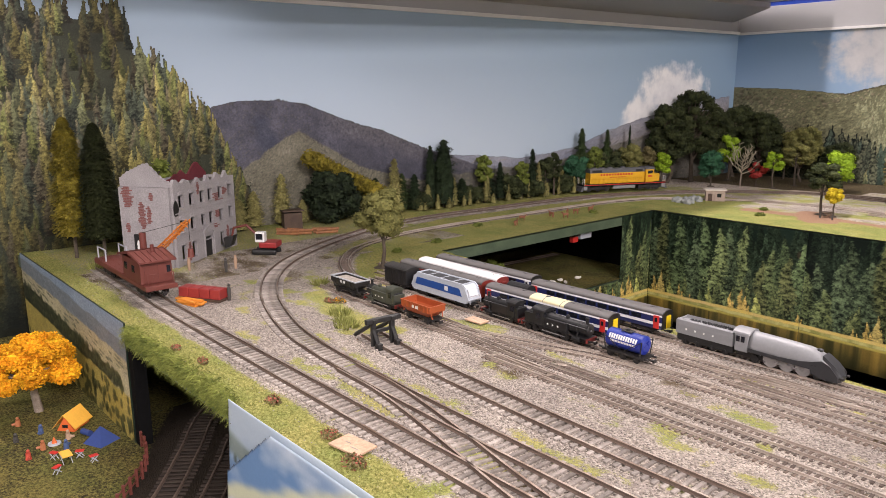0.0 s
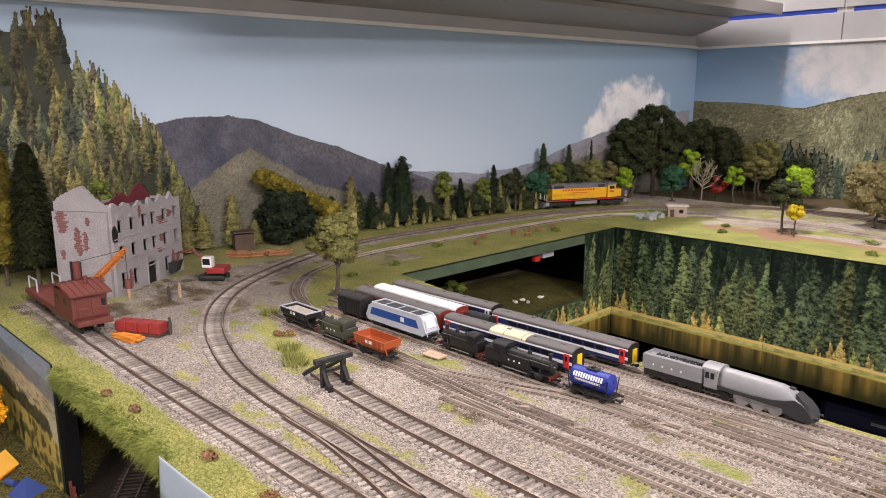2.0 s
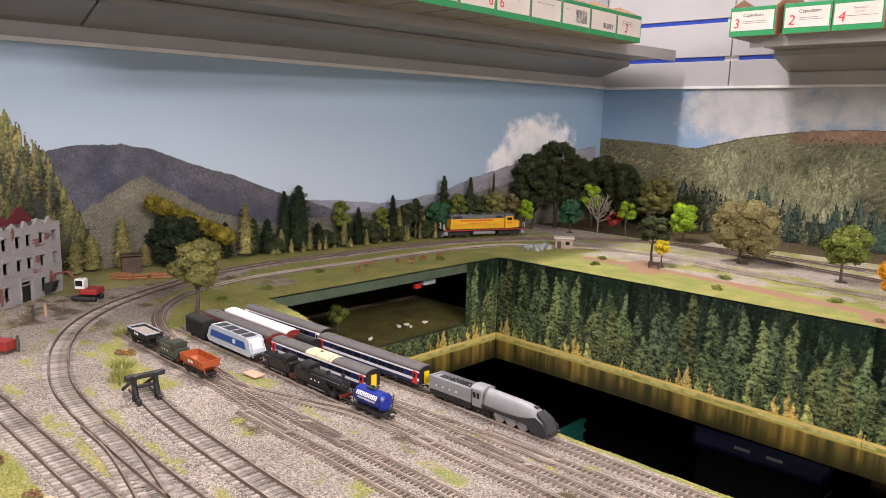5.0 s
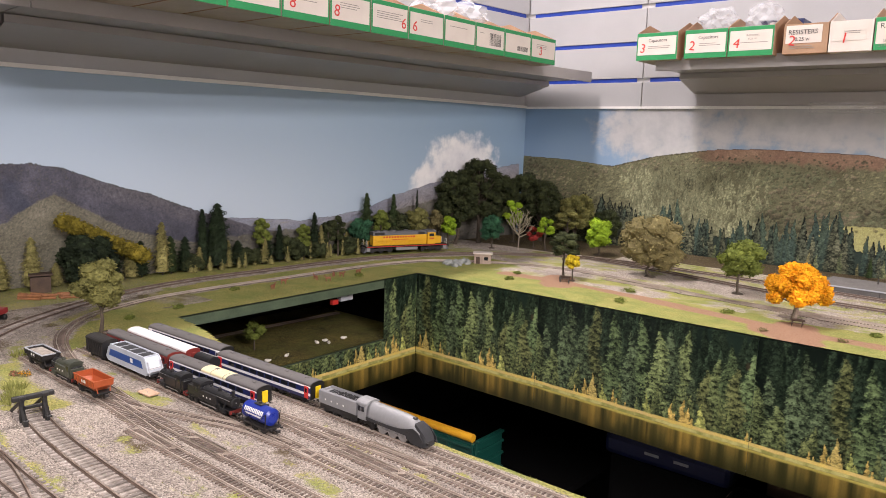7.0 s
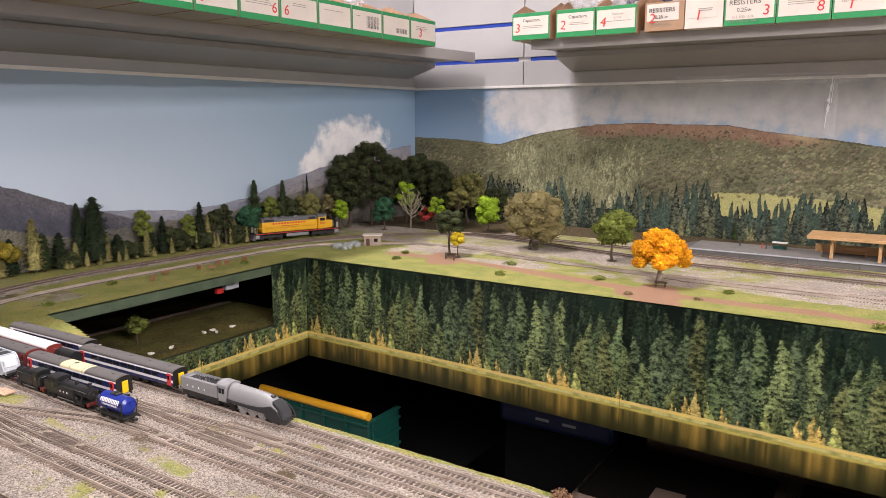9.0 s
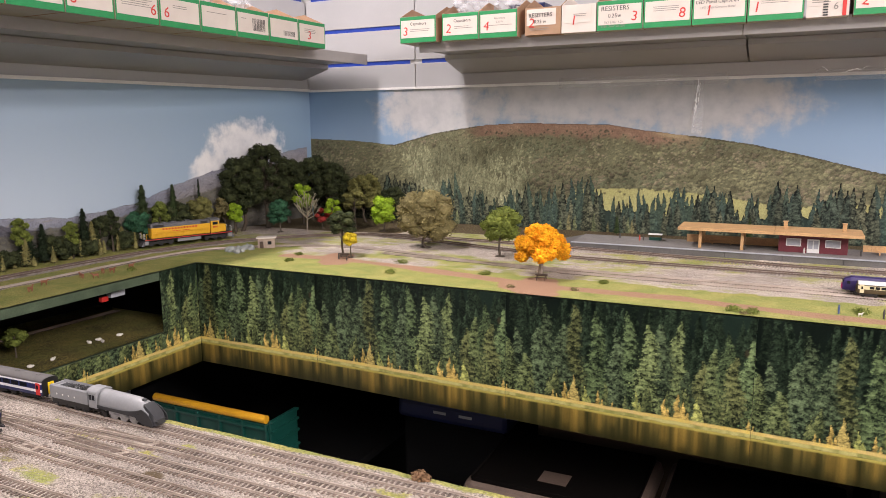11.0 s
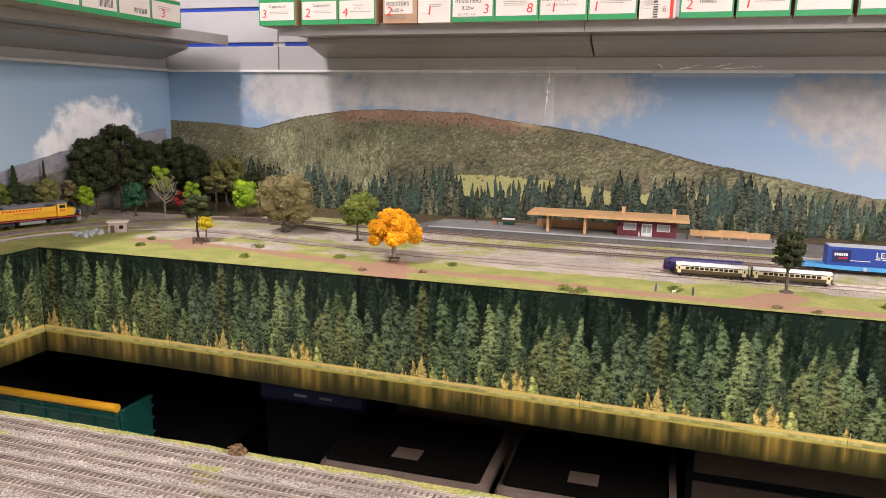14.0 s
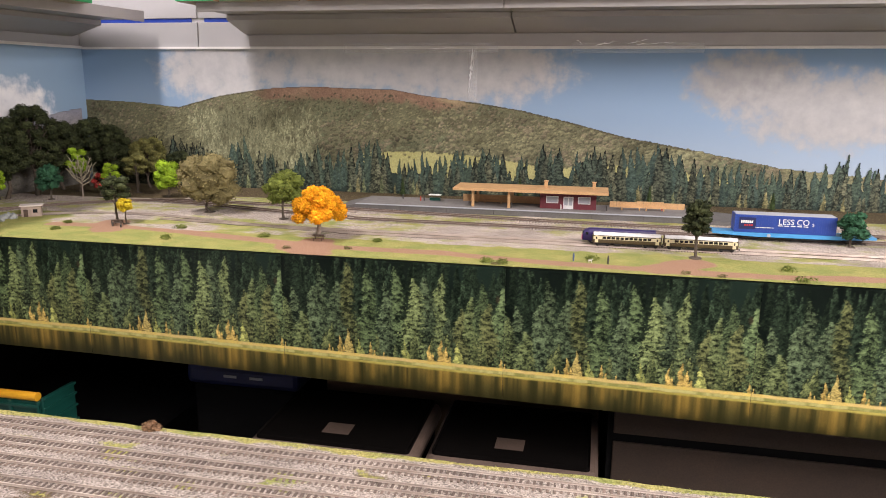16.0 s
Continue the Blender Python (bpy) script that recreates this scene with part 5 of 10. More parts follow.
def coach(m, L, label, roof, upper, band, lower, door, end, group, middle=None, windows=9):
    W, z0, z1, z2 = 0.0184, 0.0064, 0.0203, 0.0246
    c = thing("passenger_coach", m, label, "coach", group)
    h = W / 2
    part("lower_side", extrude(B(), [(-h * 0.93, z0), (h * 0.93, z0), (h, z0 + 0.0022), (h, z0 + 0.0038), (-h, z0 + 0.0038), (-h, z0 + 0.0022)], -L / 2, L / 2), lower, c)
    part("waist_band", box(B(), -L / 2, L / 2, -h - 0.0001, h + 0.0001, z0 + 0.0039, z0 + 0.0066), upper, c)
    part("window_band", extrude(B(), [(-h, z0 + 0.0067), (h, z0 + 0.0067), (h * 0.975, z1 - 0.0017), (-h * 0.975, z1 - 0.0017)], -L / 2, L / 2), band, c)
    part("cantrail", extrude(B(), [(-h * 0.975, z1 - 0.0016), (h * 0.975, z1 - 0.0016), (h * 0.94, z1), (-h * 0.94, z1)], -L / 2, L / 2), upper, c)
    arc = [(h * 0.955 * math.cos(a), z1 + (z2 - z1) * math.sin(a) ** 0.7) for a in [math.pi * k / 14 for k in range(15)]]
    segs = [(-L / 2, L / 2, roof)] if not middle else [(-L / 2, -L * 0.11, roof), (-L * 0.11, L * 0.17, middle), (L * 0.17, L / 2, roof)]
    for a, b, mm in segs:
        part("roof", extrude(B(), arc, a, b), mm, c, smooth=False)
    for k in range(7):
        x = -L * 0.42 + L * 0.14 * k
        part("roof_rib", extrude(B(), [(y * 1.004, z + 0.00012) for y, z in arc], x - 0.0003, x + 0.0003), roof, c)
    for k in range(5):
        x = -L * 0.4 + L * 0.2 * k
        part("vent", box(B(), x - 0.002, x + 0.002, -0.0014, 0.0014, z2 - 0.0002, z2 + 0.0006, 0.0003), roof, c)
    n = windows
    for s in (-1, 1):
        for k in range(n):
            x = -L * 0.37 + L * 0.74 * (k + 0.5) / n
            ww = L * 0.74 / n * 0.4
            part("window", box(B(), x - ww, x + ww, s * h - 0.0003, s * h + 0.0003, z0 + 0.0074, z1 - 0.0022, 0.0002), GLASS, c)
        for e in (-1, 1):
            x = e * (L / 2 - 0.0052)
            d = part("door", box(B(), x - 0.0028, x + 0.0028, s * h - 0.0005, s * h + 0.0005, z0 + 0.0006, z1 - 0.0006, 0.0003), door, c)
            part("door_window", box(B(), x - 0.0011, x + 0.0011, s * h - 0.0008, s * h + 0.0008, z0 + 0.0072, z1 - 0.0026), GLASS, d)
            part("step", box(B(), x - 0.003, x + 0.003, s * h * 0.9 - 0.0006, s * h * 0.9 + 0.0006, z0 - 0.0022, z0 - 0.0016), CHASSIS, c)
    for e in (-1, 1):
        x = e * L / 2
        part("end_wall", extrude(B(), [(-h * 0.95, z0)] + [(y * 0.98, z - 0.0002) for y, z in arc[::-1]] + [(h * 0.95, z0)], min(x, x + e * 0.0008), max(x, x + e * 0.0008)), LOCOBLK if end is GANGWAY else end, c)
        part("gangway", box(B(), min(x + e * 0.0009, x + e * 0.0024), max(x + e * 0.0009, x + e * 0.0024), -0.0031, 0.0031, z0 + 0.0008, z1 - 0.0008, 0.0004), end, c)
        for s in (-1, 1):
            part("buffer", rod(B(), (x + e * 0.0008, s * 0.0056, z0 - 0.0006), (x + e * 0.0032, s * 0.0056, z0 - 0.0006), 0.0006, 0.0009, 8), CHASSIS, c)
        coupler(c, x, x + e * 0.0045, 0.0042)
        bogie(c, e * L * 0.36, 0.0165, 0.003, NG)
    for x, w in ((-L * 0.13, 0.012), (L * 0.08, 0.016), (L * 0.2, 0.007)):
        part("equipment_box", box(B(), x - w / 2, x + w / 2, -h * 0.8, h * 0.8, 0.0024, z0 - 0.0004, 0.0005), CHASSIS, c)
    part("underframe", box(B(), -L * 0.47, L * 0.47, -h * 0.6, h * 0.6, 0.0048, z0 - 0.0001, 0.0004), CHASSIS, c)
    return c


def at(x, y, turn=0, z=NTOP):
    return pose(x, y, z, 0, 0, turn)


G = "trains in the goods yard"
coach(at(-0.4085, 0.559, 1.5) @ Matrix.Diagonal((1, 1, 0.94, 1)), 0.150, "navy and white coach with red doors and grey roof", ROOFGREY, COACHWHITE, NAVY, NAVY, REDLINE, GANGWAY, G)
coach(at(-0.567, 0.5655, 1.5) @ Matrix.Diagonal((1, 1, 0.94, 1)), 0.147, "navy and white coach with a grey roof behind others", ROOFGREY, COACHWHITE, NAVY, NAVY, COACHWHITE, GANGWAY, G)
coach(at(-0.4325, 0.515, 1.5) @ Matrix.Diagonal((1, 1, 0.94, 1)), 0.147, "white and navy coach with a cream roof section and red doors", ROOFGREY, COACHWHITE, NAVY, NAVY, REDLINE, GANGWAY, G, middle=CREAM)
coach(at(-0.5815, 0.5155) @ Matrix.Diagonal((1, 1, 0.94, 1)), 0.134, "maroon coach with a weathered grey roof", ROOFGREY, MAROON, MAROON, MAROON, MAROON, MAROON, G)
coach(at(-0.578, 0.5375) @ Matrix.Diagonal((1, 1, 0.94, 1)), 0.128, "maroon coach with a plain white roof", WHITEROOF, MAROON, MAROON, MAROON, MAROON, MAROON, G)


def streamlined_engine():
    """Silver-grey streamlined express engine; its wheels stay half hidden by a dark skirt."""
    e = thing("steam_locomotive", at(-0.2282, 0.5575) @ Matrix.Diagonal((0.92, 0.96, 0.94, 1)), "silver-grey streamlined steam engine with charcoal wedge nose", "locomotive", G)
    def hoop(x, w, top, low):
        return [(x, w * math.cos(q), low + (top - low) * max(0, math.sin(q)) ** 0.72) for q in [math.pi * j / 16 for j in range(17)]]

    TOPS = ((-0.027, 0.0264), (0.005, 0.0257), (0.022, 0.025), (0.030, 0.0232), (0.036, 0.0198), (0.042, 0.0155), (0.046, 0.0118), (0.0485, 0.0075))

    def line(x):
        return ridge(x, TOPS)
    xs = [-0.027 + 0.004 * k for k in range(17)] + [0.039, 0.0405]
    part("boiler_casing", loft(B(), [hoop(x, 0.0088 if x < 0.02 else 0.0088 - (x - 0.02) * 0.06, line(x), 0.0095) for x in xs]), SILVER, e, smooth=True)
    for x in (-0.016, 0.0, 0.016):
        part("boiler_band", loft(B(), [hoop(x, 0.0089, line(x) + 0.0001, 0.0085), hoop(x + 0.0004, 0.0089, line(x) + 0.0001, 0.0085)]), SILVER, e)
    nx = [0.0335, 0.036, 0.039, 0.042, 0.0445, 0.0465, 0.048, 0.0488]
    part("wedge_nose", loft(B(), [[(x, w * k, z) for k, z in ((-1, 0.0028), (-1, line(x) * 0.62), (-0.82, line(x) + 0.0003), (0.82, line(x) + 0.0003), (1, line(x) * 0.62), (1, 0.0028))] for x, w in zip(nx, (0.0066, 0.0069, 0.0071, 0.0071, 0.0069, 0.0065, 0.0058, 0.005))]), DKGREY, e)
    for s in (-1, 1):
        prof = [(-0.027, 0.0128), (-0.02, 0.0124), (0.0, 0.0122), (0.016, 0.0132), (0.026, 0.0152), (0.034, 0.0178), (0.0405, 0.0152), (0.047, 0.0085), (0.0478, 0.0032), (0.036, 0.003), (0.0265, 0.006), (0.0255, 0.0088), (0.0, 0.0092), (-0.02, 0.0096), (-0.027, 0.0098)]
        part("skirt", side(B(), prof, s * 0.0089 - 0.0004, s * 0.0089 + 0.0004), DKGREY, e)
        for k, x in enumerate((-0.008, 0.0055, 0.019)):
            wheel(e, x, s * 0.0052, 0.0066, STEEL)
        for x in (0.0305, 0.0405):
            wheel(e, x, s * 0.0052, 0.0032, CHASSIS)
        wheel(e, -0.022, s * 0.0052, 0.0036, CHASSIS)
        part("coupling_rod", box(B(), -0.0085, 0.0195, s * 0.0068 - 0.0003, s * 0.0068 + 0.0003, 0.0045, 0.0056), STEEL, e)
        bars(e, 0.026, 0.031, s * 0.0092, 0.0125, 0.0132, 1, LOCOBLK, "nameplate", 0)
    cab = part("cab", box(B(), -0.0395, -0.0275, -0.0088, 0.0088, 0.008, 0.0235, 0.0006), SILVER, e)
    arc = [(0.0092 * math.cos(a), 0.0235 + 0.004 * math.sin(a)) for a in [math.pi * k / 8 for k in range(9)]]
    part("cab_roof", extrude(B(), arc, -0.0415, -0.0265), SILVER, e)
    for s in (-1, 1):
        for x in (-0.0365, -0.032):
            part("cab_window", box(B(), x - 0.0016, x + 0.0016, s * 0.0088 - 0.0003, s * 0.0088 + 0.0003, 0.0165, 0.0215), GLASS, cab)
    part("chimney", box(B(), 0.0265, 0.0315, -0.0022, 0.0022, 0.0228, 0.0248, 0.0007, 0.25), DKGREY, e)
    part("frame", box(B(), -0.04, 0.044, -0.0042, 0.0042, 0.003, 0.0085, 0.0004), CHASSIS, e)
    for s in (-1, 1):
        part("buffer", rod(B(), (0.0475, s * 0.0052, 0.0062), (0.0512, s * 0.0052, 0.0062), 0.0009, 0.0012), CHASSIS, e)
    t = thing("tender", at(-0.2908, 0.5577) @ Matrix.Diagonal((0.92, 0.96, 0.94, 1)), "silver-grey engine tender heaped with coal", "tender", G)
    prof = [(-0.0085, 0.0098), (0.0085, 0.0098), (0.0088, 0.018), (0.0086, 0.0225), (0.0072, 0.0238), (0.0066, 0.0205), (-0.0066, 0.0205), (-0.0072, 0.0238), (-0.0086, 0.0225), (-0.0088, 0.018)]
    body = part("body", extrude(B(), prof, -0.028, 0.0265), SILVER, t)
    part("rear_wall", box(B(), -0.0295, -0.0281, -0.0086, 0.0086, 0.0099, 0.0225, 0.0006), SILVER, t)
    bars(t, -0.019, 0.016, -0.0088, 0.0142, 0.0158, 4, LETTER, gap=0.84)
    bars(t, -0.019, 0.016, 0.0088, 0.0142, 0.0158, 4, LETTER, gap=0.84)
    vs, fs = [], []
    r3 = random.Random(8)
    for k in range(220):
        x, y = r3.uniform(-0.008, 0.025), r3.uniform(-0.006, 0.006)
        z, s = 0.0208 + 0.0022 * r3.random() * (1 - abs(y) / 0.008), r3.uniform(0.0006, 0.0013)
        i0 = len(vs)
        vs += [(x + s, y, z), (x - s, y + s * 0.3, z), (x, y + s, z + s * 0.2), (x, y - s, z), (x, y, z + s), (x, y, z - s)]
        fs += [tuple(i0 + q for q in f) for f in ((0, 2, 4), (2, 1, 4), (1, 3, 4), (3, 0, 4), (2, 0, 5), (1, 2, 5), (3, 1, 5), (0, 3, 5))]
    tagged(raw("coal", vs, fs, COAL, t), kind="stuff")
    for x in (-0.020, -0.0165, -0.013):
        part("filler", box(B(), x - 0.001, x + 0.001, -0.005, 0.005, 0.0206, 0.0218, 0.0003), DKGREY, t)
    part("frame", box(B(), -0.028, 0.027, -0.0078, 0.0078, 0.0035, 0.0097, 0.0005), LOCOBLK, t)
    for s in (-1, 1):
        for x in (-0.02, -0.0065, 0.007, 0.0195):
            wheel(t, x, s * 0.0052, 0.0036)
            part("axlebox", box(B(), x - 0.0014, x + 0.0014, s * 0.0079 - 0.0005, s * 0.0079 + 0.0005, 0.0022, 0.0055, 0.0003), LOCOBLK, t)
    part("corridor_bellows", box(B(), 0.0267, 0.029, -0.005, 0.005, 0.008, 0.024, 0.0008), LOCOBLK, t)


streamlined_engine()


def tank_engine(x, y, scale, label, material, turn=0, long=True, lettered=True):
    e = thing("steam_locomotive", at(x, y, turn) @ Matrix.Diagonal((scale, scale, scale, 1)), label, "locomotive", G)
    fr = 0.040 if long else 0.028
    part("running_plate", box(B(), -fr, fr, -0.0082, 0.0082, 0.0072, 0.0082, 0.0003), material, e)
    part("frame", box(B(), -fr + 0.001, fr - 0.001, -0.004, 0.004, 0.0025, 0.0072), CHASSIS, e)
    b = B()
    rod(b, (-0.012, 0, 0.0155), (fr - 0.008, 0, 0.015), 0.0062, 0.0058, 20)
    boiler = part("boiler", b, material, e, smooth=False)
    b = B()
    rod(b, (fr - 0.0079, 0, 0.015), (fr - 0.001, 0, 0.015), 0.0061, 0.0061, 20)
    rod(b, (fr - 0.0009, 0, 0.015), (fr - 0.0002, 0, 0.015), 0.0052, 0.0046, 20)
    part("smokebox", b, LOCOBLK, e)
    b = B()
    rod(b, (fr - 0.0045, 0, 0.020), (fr - 0.0045, 0, 0.0255), 0.0017, 0.0015, 12)
    rod(b, (fr - 0.0045, 0, 0.0255), (fr - 0.0045, 0, 0.0266), 0.0021, 0.0021, 12)
    part("chimney", b, LOCOBLK, e)
    for x in (fr * 0.5, fr * 0.68, fr * 0.78):
        part("boiler_band", rod(B(), (x, 0, 0.0151), (x + 0.0004, 0, 0.0151), 0.0062, 0.0062, 20), DKGREY, e)
    for s in (-1, 1):
        part("handrail", rod(B(), (fr * 0.42, s * 0.0066, 0.0178), (fr - 0.002, s * 0.0064, 0.0176), 0.00025, 0.00025, 6), STEEL, e)
        part("steam_pipe", rod(B(), (fr - 0.0105, s * 0.0058, 0.0135), (fr - 0.0115, s * 0.0072, 0.007), 0.0009, 0.0009, 8), material, e)
        part("spectacle", rod(B(), (-0.0121, s * 0.0048, 0.0205), (-0.0118, s * 0.0048, 0.0205), 0.0013, 0.0013, 10), GLASS, e)
    part("safety_valve", rod(B(), (-0.004, 0, 0.0205), (-0.004, 0, 0.0238), 0.0012, 0.0008, 10), DKGREY, e)
    part("smokebox_dart", rod(B(), (fr - 0.0002, 0, 0.015), (fr + 0.0009, 0, 0.015), 0.0006, 0.0004, 6), STEEL, e)
    b = B()
    rod(b, (fr * 0.3, 0, 0.020), (fr * 0.3, 0, 0.0232), 0.0021, 0.0021, 12)
    rod(b, (fr * 0.3, 0, 0.0232), (fr * 0.3, 0, 0.0246), 0.0021, 0.0008, 12)
    part("dome", b, material, e)
    for s in (-1, 1):
        part("side_tank", box(B(), -0.012, fr * 0.42, s * 0.0066 - 0.0016, s * 0.0066 + 0.0016, 0.0083, 0.0178, 0.0005), material, e)
        if lettered:
            bars(e, -0.007, 0.012, s * 0.0082, 0.0118, 0.0134, 3, LETTER, gap=0.75)
    cab = part("cab", box(B(), -0.0255 if long else -0.0225, -0.0122, -0.0081, 0.0081, 0.0083, 0.0225, 0.0004), material, e)
    for s in (-1, 1):
        part("cab_opening", box(B(), -0.0215, -0.0165, s * 0.0081 - 0.0003, s * 0.0081 + 0.0003, 0.0145, 0.0205), GLASS, cab)
    arc = [(0.0086 * math.cos(a), 0.0225 + 0.0036 * math.sin(a)) for a in [math.pi * k / 8 for k in range(9)]]
    part("cab_roof", extrude(B(), arc, -0.0275 if long else -0.0245, -0.0105), material, e)
    bk = -0.037 if long else -0.027
    part("bunker", box(B(), bk, -0.0256 if long else -0.0226, -0.0075, 0.0075, 0.0083, 0.0185, 0.0005), material, e)
    part("coal", box(B(), bk + 0.001, -0.0262 if long else -0.0236, -0.0062, 0.0062, 0.0186, 0.0202, 0.0006, 0.25), COAL, e)
    part("buffer_beam", box(B(), fr, fr + 0.0012, -0.0082, 0.0082, 0.0042, 0.0082, 0.0002), MAROON, e, "dull red buffer beam")
    part("buffer_beam", box(B(), -fr - 0.0012, -fr, -0.0082, 0.0082, 0.0042, 0.0082, 0.0002), MAROON, e, "dull red buffer beam")
    for s in (-1, 1):
        for d in (-1, 1):
            part("buffer", rod(B(), (d * (fr + 0.0012), s * 0.0056, 0.0062), (d * (fr + 0.0045), s * 0.0056, 0.0062), 0.0008, 0.0012), CHASSIS, e)
        for x in ((-0.010, 0.002, 0.014) if long else (-0.014, 0.0, 0.014)):
            wheel(e, x, s * 0.0052, 0.0055)
        if long:
            for x in (0.027, -0.024, -0.033):
                wheel(e, x, s * 0.0052, 0.0032)
        part("coupling_rod", box(B(), -0.0145, 0.0145, s * 0.0066 - 0.0003, s * 0.0066 + 0.0003, 0.0036, 0.0045), STEEL, e)
        part("cylinder", rod(B(), (fr - 0.016, s * 0.0072, 0.0058), (fr - 0.007, s * 0.0072, 0.0058), 0.0022, 0.0022, 12), material, e)
    coupler(e, fr, fr + 0.0055, 0.0042)
    return e


tank_engine(-0.3965, 0.4865, 0.91, "black side-tank steam engine with red buffer beam", LOCOBLK)
tank_engine(-0.463, 0.487, 0.86, "small black steam engine standing in the yard", LOCOBLK, turn=180, long=False, lettered=False)
tank_engine(-0.574, 0.428, 0.9, "small dark green tank engine with tall chimney", OLIVEGRN, turn=180, long=False)


def milk_tank():
    w = thing("tank_wagon", at(-0.323, 0.486), "blue milk tank wagon on a black chassis", "wagon", G)
    part("barrel", rod(B(), (-0.0165, 0, 0.0148), (0.0165, 0, 0.0148), 0.0078, 0.0078, 28), TANKBLUE, w)
    for e in (-1, 1):
        part("end_cap", rod(B(), (e * 0.0165, 0, 0.0148), (e * 0.0182, 0, 0.0148), 0.0076, 0.005, 28), TANKBLUE, w)
    part("catwalk", box(B(), -0.005, 0.005, -0.003, 0.003, 0.0228, 0.0236, 0.0002), CHASSIS, w)
    part("manhole", rod(B(), (0, 0, 0.0226), (0, 0, 0.025), 0.0016, 0.0016, 10), CHASSIS, w)
    part("chassis", box(B(), -0.02, 0.02, -0.0078, 0.0078, 0.0045, 0.0066, 0.0004), CHASSIS, w)
    for s in (-1, 1):
        # the two painted lines wrap the upper barrel
        for (a0, a1, x0, x1, n) in ((0.22, 0.72, -0.0135, 0.0135, 12), (-0.12, 0.1, -0.0115, 0.012, 16)):
            g = B()
            step = (x1 - x0) / n
            for k in range(n):
                xa, xb = x0 + step * k, x0 + step * (k + 0.72)
                ring = []
                for aa in np.linspace(a0, a1, 4):
                    ring.append((0.00795 * math.cos(aa) * s, 0.0148 + 0.00795 * math.sin(aa)))
                for (ya, za), (yb, zb) in zip(ring, ring[1:]):
                    g.faces.new([g.verts.new(p) for p in ((xa, ya, za), (xb, ya, za), (xb, yb, zb), (xa, yb, zb))])
            part("lettering", g, LETTER, w, "white block lettering")
        for x in (-0.0165, 0.0165):
            g = B()
            rod(g, (x, s * 0.0072, 0.0066), (x * 1.1, s * 0.0079, 0.0195), 0.0005)
            rod(g, (x * 1.1, s * 0.0079, 0.0195), (0, s * 0.0079, 0.0068), 0.0003)
            part("stay", g, CHASSIS, w)
        for x in (-0.0125, 0, 0.0125):
            wheel(w, x, s * 0.0052, 0.0034)
            part("axlebox", box(B(), x - 0.0014, x + 0.0014, s * 0.0078 - 0.0004, s * 0.0078 + 0.0004, 0.0024, 0.0046), CHASSIS, w)
        for d in (-1, 1):
            part("buffer", rod(B(), (d * 0.02, s * 0.0056, 0.0056), (d * 0.0236, s * 0.0056, 0.0056), 0.0008, 0.0011), CHASSIS, w)
    coupler(w, 0.02, 0.0255, 0.004)


milk_tank()


def hopper(m, L, H, material, label, load=None, rail=None):
    w = thing("hopper_wagon", m, label, "wagon", G)
    hw, t, z0 = 0.0098, 0.0006, 0.0075
    g = B()
    o = [(-L / 2, -hw), (L / 2, -hw), (L / 2, hw), (-L / 2, hw)]

    def ring(kx, ky, z):
        return [(x * kx, y * ky, z) for x, y in o]
    loft(g, [ring(0.72, 0.62, z0), ring(0.98, 0.98, z0 + H * 0.45), ring(1, 1, z0 + H), ring(0.955, 0.93, z0 + H), ring(0.93, 0.9, z0 + H * 0.5), ring(0.68, 0.55, z0 + 0.0015)])
    part("hopper_body", g, material, w)
    part("rim", loft(B(), [ring(1.015, 1.04, z0 + H - 0.0009), ring(1.015, 1.04, z0 + H + 0.0002), ring(0.95, 0.92, z0 + H + 0.0002), ring(0.95, 0.92, z0 + H - 0.0009)], cap=False), rail or material, w)
    for s in (-1, 1):
        for k in range(7):
            x = -L * 0.42 + L * 0.84 * k / 6
            part("rib", box(B(), x - 0.0005, x + 0.0005, s * hw * 1.02 - 0.0005, s * hw * 1.02 + 0.0005, z0 + H * 0.42, z0 + H * 0.97), material, w)
        bars(w, -0.004, 0.006, s * hw * 1.03, z0 + H * 0.55, z0 + H * 0.8, 2, LETTER, gap=0.2)
    if load:
        part("load", box(B(), -L * 0.45, L * 0.45, -hw * 0.86, hw * 0.86, z0 + H * 0.5, z0 + H * 0.88, 0.001, 0.2), load, w)
    part("chassis", box(B(), -L / 2, L / 2, -0.0062, 0.0062, 0.0045, 0.0068, 0.0004), CHASSIS, w)
    for d in (-1, 1):
        g = B()
        for s in (-1, 1):
            rod(g, (d * L * 0.49, s * 0.006, 0.0066), (d * L * 0.46, s * 0.0075, z0 + H * 0.6), 0.0006)
        part("end_stay", g, material, w)
        for s in (-1, 1):
            wheel(w, d * L * 0.31, s * 0.0052, 0.0034)
            part("axle_guard", box(B(), d * L * 0.31 - 0.002, d * L * 0.31 + 0.002, s * 0.0074 - 0.0004, s * 0.0074 + 0.0004, 0.0022, 0.006), CHASSIS, w)
        coupler(w, d * L / 2, d * (L / 2 + 0.005), 0.0042)
    return w


hopper(at(-0.512, 0.4265), 0.043, 0.0112, ORANGE, "orange mineral hopper wagon, empty inside")
hopper(at(-0.637, 0.429), 0.046, 0.0105, CHASSIS, "dark tipper wagon filled with pale stone", SAND, PALEGREY)


